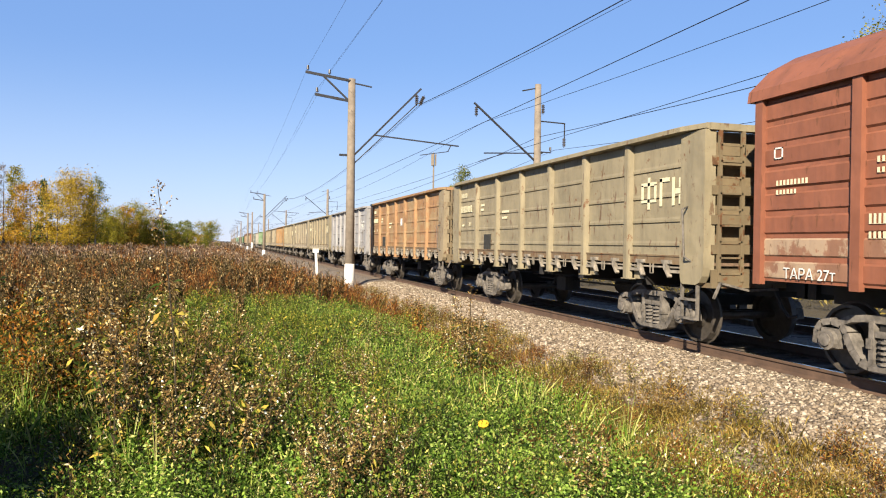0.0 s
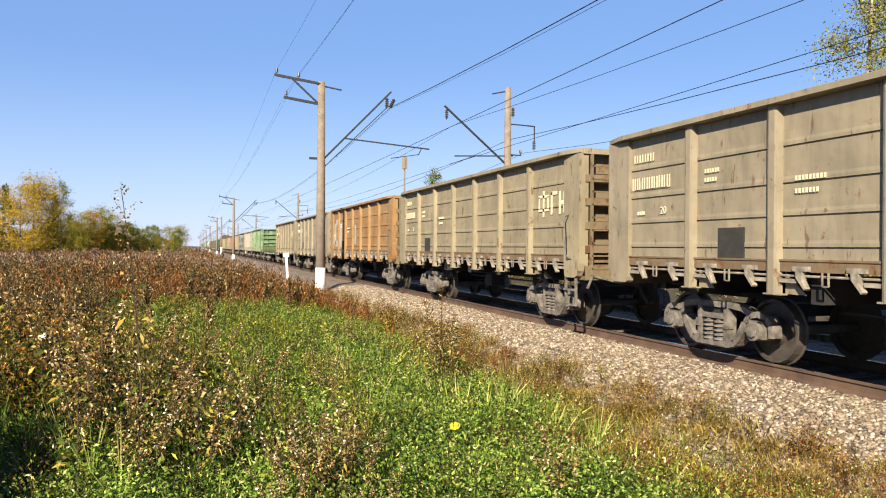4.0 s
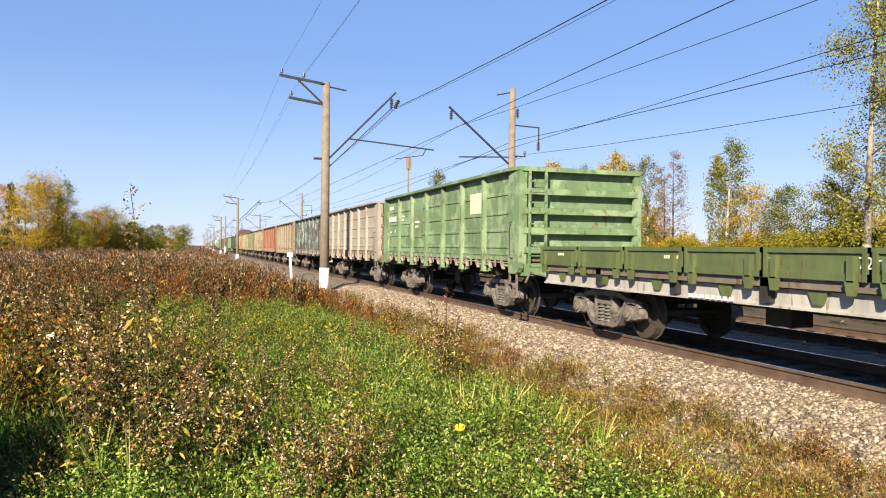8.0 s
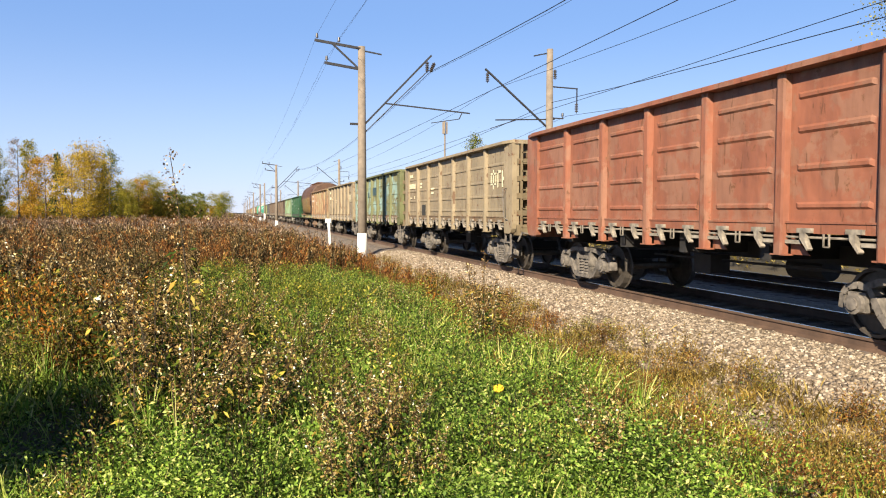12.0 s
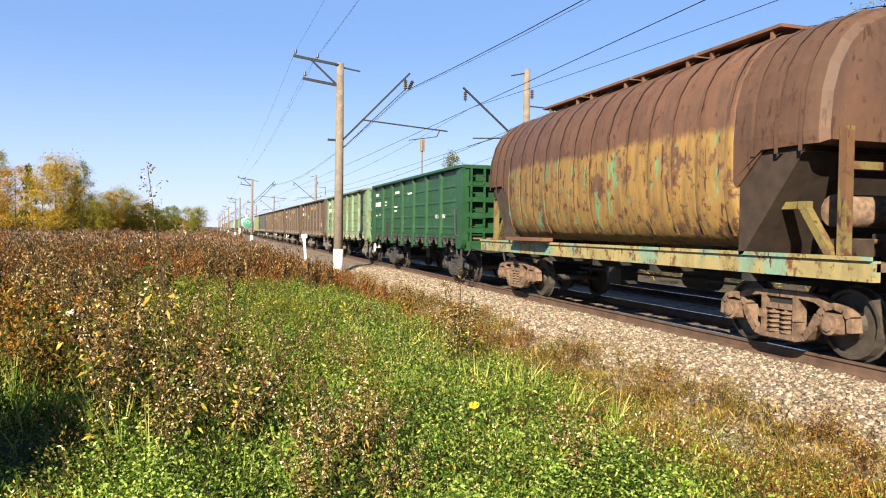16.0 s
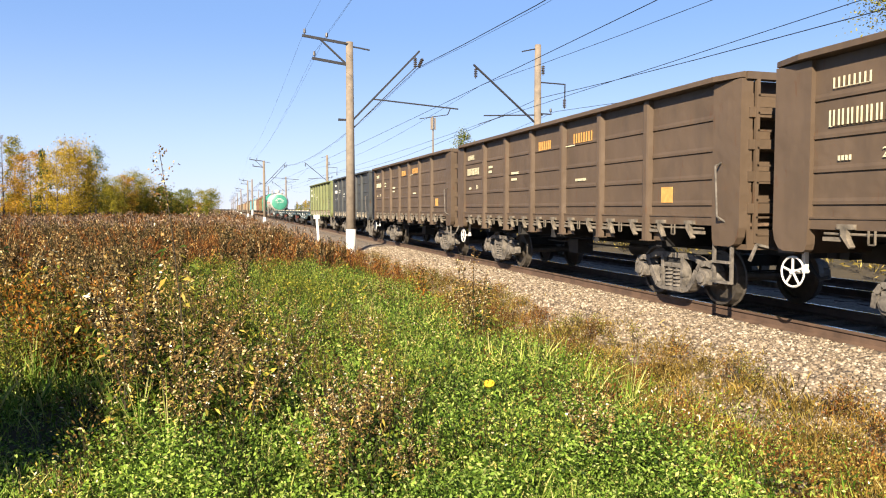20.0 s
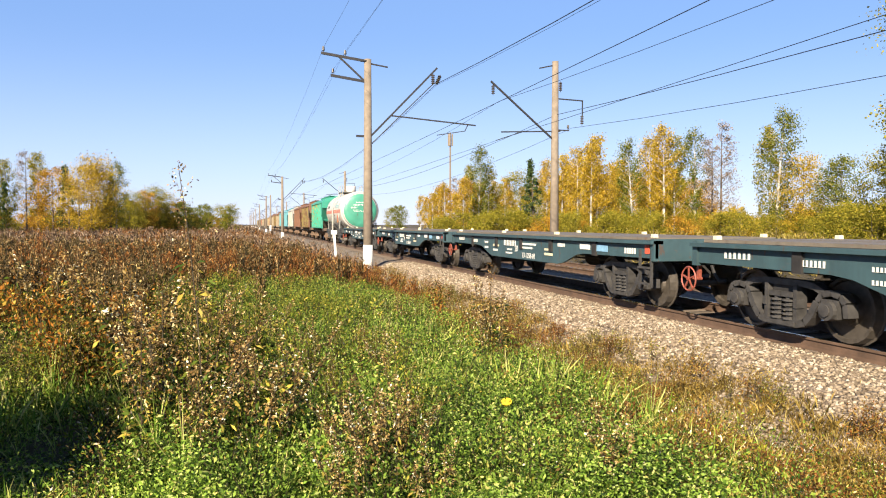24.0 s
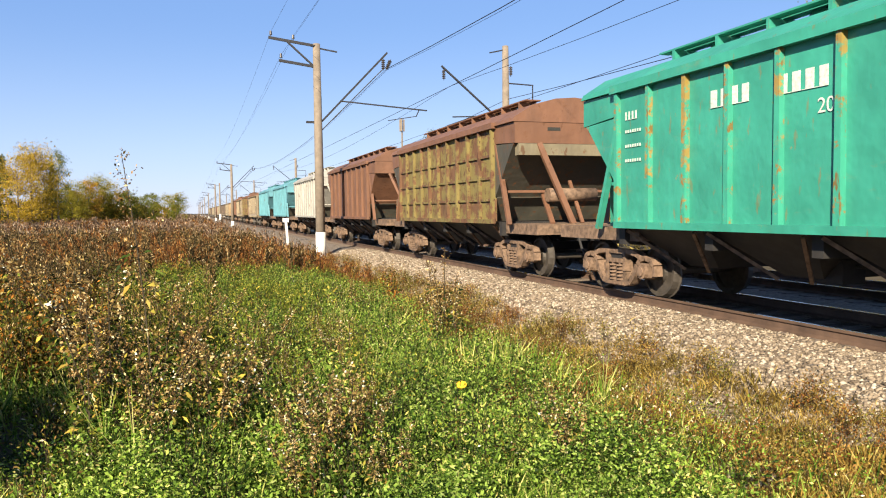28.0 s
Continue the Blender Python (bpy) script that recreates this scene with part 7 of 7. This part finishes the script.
# the wood on the left of the field
for deg, r, kind, tall in (
        (-20.5, 82, "round_rust", 8), (-19, 84, "birch_mixed", 9.5), (-17.4, 82, "birch_green", 9.5), (-15.6, 84, "birch_mixed", 9.6), (-14.4, 88, "bare", 11.0), (-13.7, 86, "birch_mixed", 10.8), (-12.8, 84, "round_rust", 8.6),
        (-11.8, 82, "spruce", 9.0), (-11.2, 80, "round_yellow", 8.6), (-10.4, 82, "round_yellow", 10.0), (-9.9, 84, "round_yellow", 9.2), (-9.2, 88, "spruce", 8.8), (-8.8, 86, "birch_green", 10.0), (-15.8, 78, "spruce", 6.6), (-16.6, 76, "round_green", 6.4),
        (-7.6, 98, "round_mixed", 6.6), (-6.9, 100, "round_rust", 6.8), (-6.2, 104, "round_mixed", 7.8), (-5.4, 106, "round_yellow", 6.8), (-4.7, 110, "round_rust", 5.6), (-3.8, 116, "round_mixed", 4.6), (-2.6, 120, "round_mixed", 4.2)):
    plant(kind, *polar(deg, r), 0.85 * tall / TALL[kind], pick.random() * 360)
for i in range(16):
    deg = -10 + 9.6 * (i + pick.random()) / 16
    plant(pick.choice(["round_mixed", "round_green", "round_green"]), *polar(deg, 92 + 2.0 * (deg + 10) + 8 * pick.random()), 0.36 + 0.1 * pick.random(), pick.random() * 360)
for i in range(46):
    deg = -21 + 20 * (i + pick.random()) / 46
    r = 70 + 3.2 * (deg + 20) + 12 * pick.random()
    plant(pick.choice(["shrub", "shrub_yellow", "shrub_rust", "shrub"]), *polar(deg, r), (0.6 + 0.5 * pick.random()), pick.random() * 360)
for i in range(26):
    y = 150 + 24 * i
    plant(pick.choice(["round_mixed", "round_green", "round_rust"]), -6.5 - 0.03 * y - 8 * pick.random(), y, 0.42 + 0.12 * pick.random(), pick.random() * 360)
for i in range(30):
    y = 170 + 26 * i
    plant(pick.choice(["round_mixed", "round_green", "birch_yellow"]), 26 + 0.06 * y + 10 * pick.random(), y, 0.6 + 0.2 * pick.random(), pick.random() * 360)

# unseen shrubs added beside the stand, only to cast shade on the near grass
plant("shrub", -2.65, 3.9, 0.6, 30)
plant("shrub", -3.0, 4.2, 0.48, 130)
plant("shrub", -2.75, 3.6, 0.46, 210)
plant("shrub", -3.3, 3.7, 0.46, 280)


# radio mast far behind the trees
tower = tagged(new("radio_mast"), "pale slim radio mast with antenna panels", "radio mast")
part("mast", Shape().rod((0, 0, 0), (0, 0, 34), 0.4, 0.25, 8).mesh("mast"), M("concrete"), tower)
for a in (0, 120, 240):
    part("antenna", Shape().box(0.5, 0.9, -0.3, 0.3, 29.5, 33.5).mesh("antenna"), M("concrete"), tower, "", pose(0, 0, 0, 0, 0, a))
tower.location = (*polar(15.9, 250), -1)

# ---- loose stones of the ballast ----


def stones():
    g = np.random.default_rng(3)
    n = 42000
    y = 4.5 * (34 / 4.5) ** (g.random(n) ** 0.85)
    x = 4.9 + 3.0 * g.random(n) ** 0.8
    keep = (x > 5.6) | (g.random(n) < 0.35)
    x, y = x[keep], y[keep]
    n = len(x)
    z = np.array([bed_z(float(a), float(b)) for a, b in zip(x, y)])
    base = np.array([(1, 0, 0), (0, 1, 0), (-1, 0, 0), (0, -1, 0), (0, 0, 1), (0, 0, -1)], dtype=float)
    loose = 2600
    x2, y2 = 3.3 + 2.2 * g.random(loose) ** 0.7, 3.8 + 12 * g.random(loose) ** 1.5
    near = np.array([noise.noise((float(a) * 0.9, float(b) * 0.9, 5.0)) for a, b in zip(x2, y2)]) > 0.05
    x2, y2 = x2[near], y2[near]
    z2 = np.array([soil_top(float(a), float(b)) + 0.03 for a, b in zip(x2, y2)])
    x, y, z = np.concatenate([x, x2]), np.concatenate([y, y2]), np.concatenate([z, z2])
    n = len(x)
    size = (0.016 + 0.026 * g.random(n)) * (0.8 + y * 0.02)
    v = base[None] * (0.7 + 0.6 * g.random((n, 6, 1)))
    turn = g.normal(size=(n, 3, 3))
    q, _ = np.linalg.qr(turn)
    v = np.einsum("nij,nkj->nki", q, v) * size[:, None, None] * np.array([1, 1, 0.75])
    v += np.stack([x, y, z + size * 0.25], axis=1)[:, None]
    tri = np.array([(0, 1, 4), (1, 2, 4), (2, 3, 4), (3, 0, 4), (1, 0, 5), (2, 1, 5), (3, 2, 5), (0, 3, 5)])
    f = (tri[None] + 6 * np.arange(n)[:, None, None]).reshape(-1)
    me = bpy.data.meshes.new("ballast_stones")
    me.vertices.add(6 * n)
    me.vertices.foreach_set("co", v.astype(np.float32).ravel())
    me.loops.add(len(f))
    me.loops.foreach_set("vertex_index", f.astype(np.int32))
    me.polygons.add(len(f) // 3)
    me.polygons.foreach_set("loop_start", np.arange(0, len(f), 3, dtype=np.int32))
    me.update(calc_edges=True)
    me.materials.append(None)
    return stuff(part("ballast_stones", me, M("stone")), "loose crushed stones of the ballast", "ballast stones")


stones()

# ---- the train ----
train = []       # wagon, place of its middle along the train


def olive(label="olive steel gondola wagon with cream letter marks", colour="olive", style="seamed", big=True, number=True):
    w = gondola(label, colour, style)
    if big:
        mark(w, "letter_cream", -G_W - 0.05)
    side_marks(w, "letter_cream", number)
    return w


def mark(w, colour, x):
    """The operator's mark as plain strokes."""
    for y, z, n, wide, high, pitch in ((-4.58, 2.47, 2, 0.065, 0.26, 0.40), (-4.58, 2.42, 1, 0.465, 0.06, 1), (-4.58, 2.71, 1, 0.465, 0.06, 1), (-4.78, 2.30, 1, 0.07, 0.56, 1),
                                       (-5.15, 2.34, 1, 0.07, 0.47, 1), (-5.15, 2.75, 1, 0.28, 0.07, 1), (-5.51, 2.34, 1, 0.07, 0.47, 1), (-5.60, 2.53, 1, 0.14, 0.09, 1), (-5.70, 2.36, 1, 0.07, 0.16, 1), (-5.70, 2.63, 1, 0.07, 0.16, 1)):
        bars(M(colour), w, x, y, z, n, wide, high, pitch)


def side_marks(w, colour, number=True, dark=True):
    x = -G_W - 0.056
    if number:
        bars(M(colour), w, x, 5.75, 2.62, 8, 0.022, 0.2, 0.135)
        bars(M(colour), w, x, 5.69, 2.62, 8, 0.022, 0.2, 0.135)
        bars(M(colour), w, x, 5.7, 3.08, 8, 0.022, 0.13, 0.075)
        wording("20", 0.17, M(colour), w, x, 4.98, 2.2)
    for y, z, n in ((5.6, 2.2, 4), (3.9, 2.75, 6), (3.9, 2.62, 5), (2.2, 2.5, 9), (2.2, 2.34, 7)):
        bars(M(colour), w, x, y, z, n, 0.03, 0.06, 0.055)
    if dark:
        part("number_board", Shape().box(-0.012, 0.012, -0.26, 0.26, -0.22, 0.22).mesh("number_board"), M("hatch_dark"), w, "dark square board", (x + 0.01, 3.35, 1.72))


def patches(w, spec):
    for colour, y, z, wide, high in spec:
        part("paint_patch", Shape().box(-0.005, 0.004, -wide / 2, wide / 2, -high / 2, high / 2).mesh("paint_patch"), M(colour), w, "", (-G_W - 0.047, y, z))


def make(kind):
    if kind == "boxcar":
        return boxcar()
    if kind == "olive":
        return olive()
    if kind == "olive2":
        return olive("grey-olive steel gondola wagon with cream letter marks", "olive_grey")
    if kind == "orange":
        w = gondola("orange and tan weathered gondola wagon", "orange", "seamed", "tan")
        patches(w, [("letter_white", -0.1, 2.55, 0.3, 0.3)])
        side_marks(w, "letter_cream")
        return w
    if kind == "pale_grey":
        w = gondola("pale grey gondola wagon with pressed side panels", "pale_grey", "pressed")
        mark(w, "letter_white", -G_W - 0.05)
        side_marks(w, "letter_black", False)
        return w
    if kind == "amber":
        w = gondola("rust-orange gondola wagon with white paint patches", "amber", "seamed")
        patches(w, [("dusty_white", 5.4, 2.3, 0.5, 1.1), ("dusty_white", 4.0, 2.2, 0.7, 1.2), ("dusty_white", 4.9, 1.8, 0.9, 0.3), ("dusty_white", 0.4, 2.2, 0.3, 0.9), ("dusty_white", 5.0, 2.9, 0.4, 0.3)])
        side_marks(w, "letter_white", False)
        return w
    if kind == "drop":
        return drop_side_wagon()
    if kind == "green":
        w = gondola("bright green gondola wagon with rust-worn paint", "green", "seamed")
        patches(w, [("letter_cream", -3.6, 2.85, 1.0, 0.55), ("pale_green", 2.0, 2.6, 1.2, 1.2)])
        side_marks(w, "letter_white", True, False)
        return w
    if kind == "light_grey":
        return gondola("light grey gondola wagon with dirty panels", "light_grey", "seamed", wheel="whitewash")
    if kind == "black_grey":
        w = gondola("blackish gondola wagon with pale green repainted patches", "black_grey", "seamed", "light_grey")
        patches(w, [("pale_green", 5.2, 2.4, 1.0, 1.2), ("pale_grey", 2.6, 2.5, 1.0, 0.9), ("letter_cream", -3.7, 2.9, 0.8, 0.35)])
        side_marks(w, "letter_white", False)
        return w
    if kind == "tan":
        w = gondola("tan gondola wagon with pressed panels and white patches", "tan", "pressed", half=6.22, corner=0.72)
        patches(w, [("dusty_white", 3.3, 2.1, 0.75, 0.75), ("dusty_white", 1.75, 2.45, 0.75, 1.5), ("dusty_white", -5.3, 1.45, 1.3, 0.3), ("dusty_white", -2.55, 2.1, 0.06, 1.0)])
        return w
    if kind == "tan_fgk":
        return olive("tan gondola wagon with cream letter marks", "tan")
    if kind == "brick":
        w = gondola("brick-red gondola wagon with faded pressed panels", "brick_red", "pressed")
        patches(w, [("dusty_white", -5.3, 1.6, 0.5, 0.25)])
        return w
    if kind == "peeling":
        w = gondola("green gondola wagon with peeling turquoise paint", "peeling", "seamed", "moss", chord="moss", post="moss")
        patches(w, [("slate", 3.35, 1.85, 0.6, 0.55), ("flat_blue", 5.3, 2.0, 0.5, 0.35), ("flat_blue", 2.0, 2.6, 0.3, 0.28), ("flat_blue", 3.0, 2.55, 0.3, 0.25), ("flat_blue", 0.2, 2.75, 1.4, 0.42)])
        return w
    if kind == "orange_tan":
        w = gondola("faded orange gondola wagon with tan panels", "orange_tan", "seamed")
        side_marks(w, "letter_white", True)
        return w
    if kind == "round_hopper":
        return round_hopper()
    if kind == "dark_green":
        w = gondola("glossy dark green gondola wagon with white lettering", "dark_green", "seamed", frame_mat="frame_black", wheel="whitewash", latch="frame_black")
        side_marks(w, "letter_white")
        bars(M("letter_white"), w, -G_W - 0.056, 2.1, 3.05, 6, 0.08, 0.10, 0.12)
        bars(M("letter_white"), w, -G_W - 0.056, 0.1, 2.95, 10, 0.06, 0.07, 0.09)
        wording("АВТОРЕЖИМ", 0.17, M("letter_white"), w, -G_W - 0.056, -3.5, 2.0)
        return w
    if kind == "pale_green":
        w = gondola("pale green gondola wagon with dirty streaks", "pale_green", "seamed")
        patches(w, [("dark_green", 5.55, 2.2, 0.5, 0.36), ("dark_green", 5.7, 1.8, 0.35, 0.2), ("dark_green", 2.2, 1.85, 0.46, 0.36)])
        side_marks(w, "letter_white", True, False)
        return w
    if kind == "brown":
        w = gondola("dark brown gondola wagon with cream lettering", "brown", "seamed", frame_mat="frame_grey", half=6.62, wheel="whitewash", latch="latch_brown")
        side_marks(w, "letter_cream", True, False)
        x = -G_W - 0.05
        part("sign_plate", Shape().box(-0.006, 0.004, -0.16, 0.16, -0.13, 0.13).mesh("sign_plate"), M("letter_orange"), w, "small orange-cream plate", (x, -4.75, 1.85))
        bars(M("letter_orange"), w, x, 0.5, 2.98, 7, 0.05, 0.2, 0.1)
        bars(M("letter_cream"), w, x, -0.7, 2.95, 2, 0.3, 0.025, 0.34)
        bars(M("letter_orange"), w, x, -1.3, 3.0, 8, 0.045, 0.2, 0.11)
        bars(M("letter_cream"), w, x, -1.4, 2.2, 9, 0.03, 0.05, 0.055)
        return w
    if kind == "slate":
        w = gondola("blackish gondola wagon with white lettering", "slate", "seamed")
        side_marks(w, "letter_white", True, False)
        return w
    if kind == "lime":
        w = gondola("lime-olive gondola wagon with worn paint", "lime", "seamed")
        side_marks(w, "letter_white", True, False)
        return w
    if kind == "flat":
        return container_flat()
    if kind == "tank":
        return tank_wagon()
    if kind == "teal_hopper":
        return hopper("bright teal-green hopper wagon with rust streaks on its ribs", "teal_green", "teal_green", "teal_green", 10, "frame_rust", False, True, 14.72, "teal_rib")
    if kind == "rust_hopper":
        return hopper("rusty hopper wagon with flaking yellow grid sides", "rust_yellow", "rust_brown", "rust_brown", 11, "frame_rust", True, None, 13.4)
    if kind == "brown_hopper":
        return hopper("brown rusted hopper wagon with curved roof", "rust_brown", "rust_brown", "rust_brown", 9, "frame_rust", False, None, 13.9)
    if kind == "white_hopper":
        return hopper("dusty white hopper wagon", "dusty_white", "dusty_white", "dusty_white", 10)
    return hopper("light blue hopper wagon", "teal_blue", "teal_blue", "teal_blue", 10)


LENGTH = {"boxcar": 14.73, "drop": 14.0, "round_hopper": 13.4, "flat": 14.62, "tank": 12.02, "teal_hopper": 14.72, "rust_hopper": 13.4, "brown_hopper": 13.9, "white_hopper": 14.72, "blue_hopper": 14.72}
ORDER = ["boxcar", "olive", "orange", "pale_grey", "olive", "olive2", "olive", "amber", "olive2", "olive", "drop", "green", "light_grey", "black_grey", "tan", "brick",
         "tan_fgk", "peeling", "tan_fgk", "orange_tan", "round_hopper", "dark_green", "pale_green", "brown", "brown", "brown", "brown", "slate", "lime",
         "flat", "flat", "flat", "flat", "tank", "teal_hopper", "rust_hopper", "brown_hopper", "white_hopper", "blue_hopper", "blue_hopper"]
TAIL = ["tan_fgk", "rust_hopper", "tan_fgk", "brown_hopper", "orange_tan", "tan_fgk", "brown", "brown", "tan_fgk", "olive", "brick", "brown", "olive2", "tan_fgk", "brown", "brown", "olive", "olive"]
SHIFT = {"round_hopper": 0.3, "orange_tan": 0.15}      # slack taken up in the couplings
at = -13.92 - LENGTH["boxcar"]
first_of = {}
for kind in ORDER + TAIL:
    long = LENGTH.get(kind, 13.92)
    if kind in first_of:
        thing = copy_thing(first_of[kind], Matrix())
    else:
        thing = first_of[kind] = make(kind)
    train.append((thing, at + long / 2 - SHIFT.get(kind, 0.0)))
    at += long

# how far the train has come, by the second
GAIN = [0.0, 0.06, 0.3, 0.5, 0.36, 0.25, 0.28, 0.26, 0.16, 0.02, 0.0, 0.0, 0.0, 0.05, -0.1]      # small surges of the train, every two seconds
RUN = [(2 * i, SPEED * 2 * i + 0.0065 * 4 * i * i + g) for i, g in enumerate(GAIN)]
RUN.insert(5, (9, SPEED * 9 + 0.0065 * 81 + 0.14))
START = 22.97


def gone(t):
    return SPEED * t + 0.0065 * t * t


def turn_wheels(wagon, middle):
    """The wheels roll, row by row, while the wagon passes near the stand."""
    ahead = middle + START
    t0, t1 = max(0.0, (ahead - 48) / 16.7), min(28.0, (ahead + 2) / 16.7)
    if t1 - t0 < 0.2:
        return
    times = sorted({0.0, 28.0, *(k / 30 for k in range(math.ceil(t0 * 30), math.floor(t1 * 30) + 1))})
    angles = [math.degrees(gone(min(max(t, t0), t1)) / 0.475) % 360 for t in times]
    for ob in wagon.children_recursive:
        if ob.name.startswith("wheelset"):
            x, y, z = ob.location
            walk(ob, [(t, pose(x, y, z, a)) for t, a in zip(times, angles)])


def motions():
    for wagon, middle in train:
        walk(wagon, [(t, pose(TRACK, middle + START - run, 0)) for t, run in RUN])
        turn_wheels(wagon, middle)


motions()
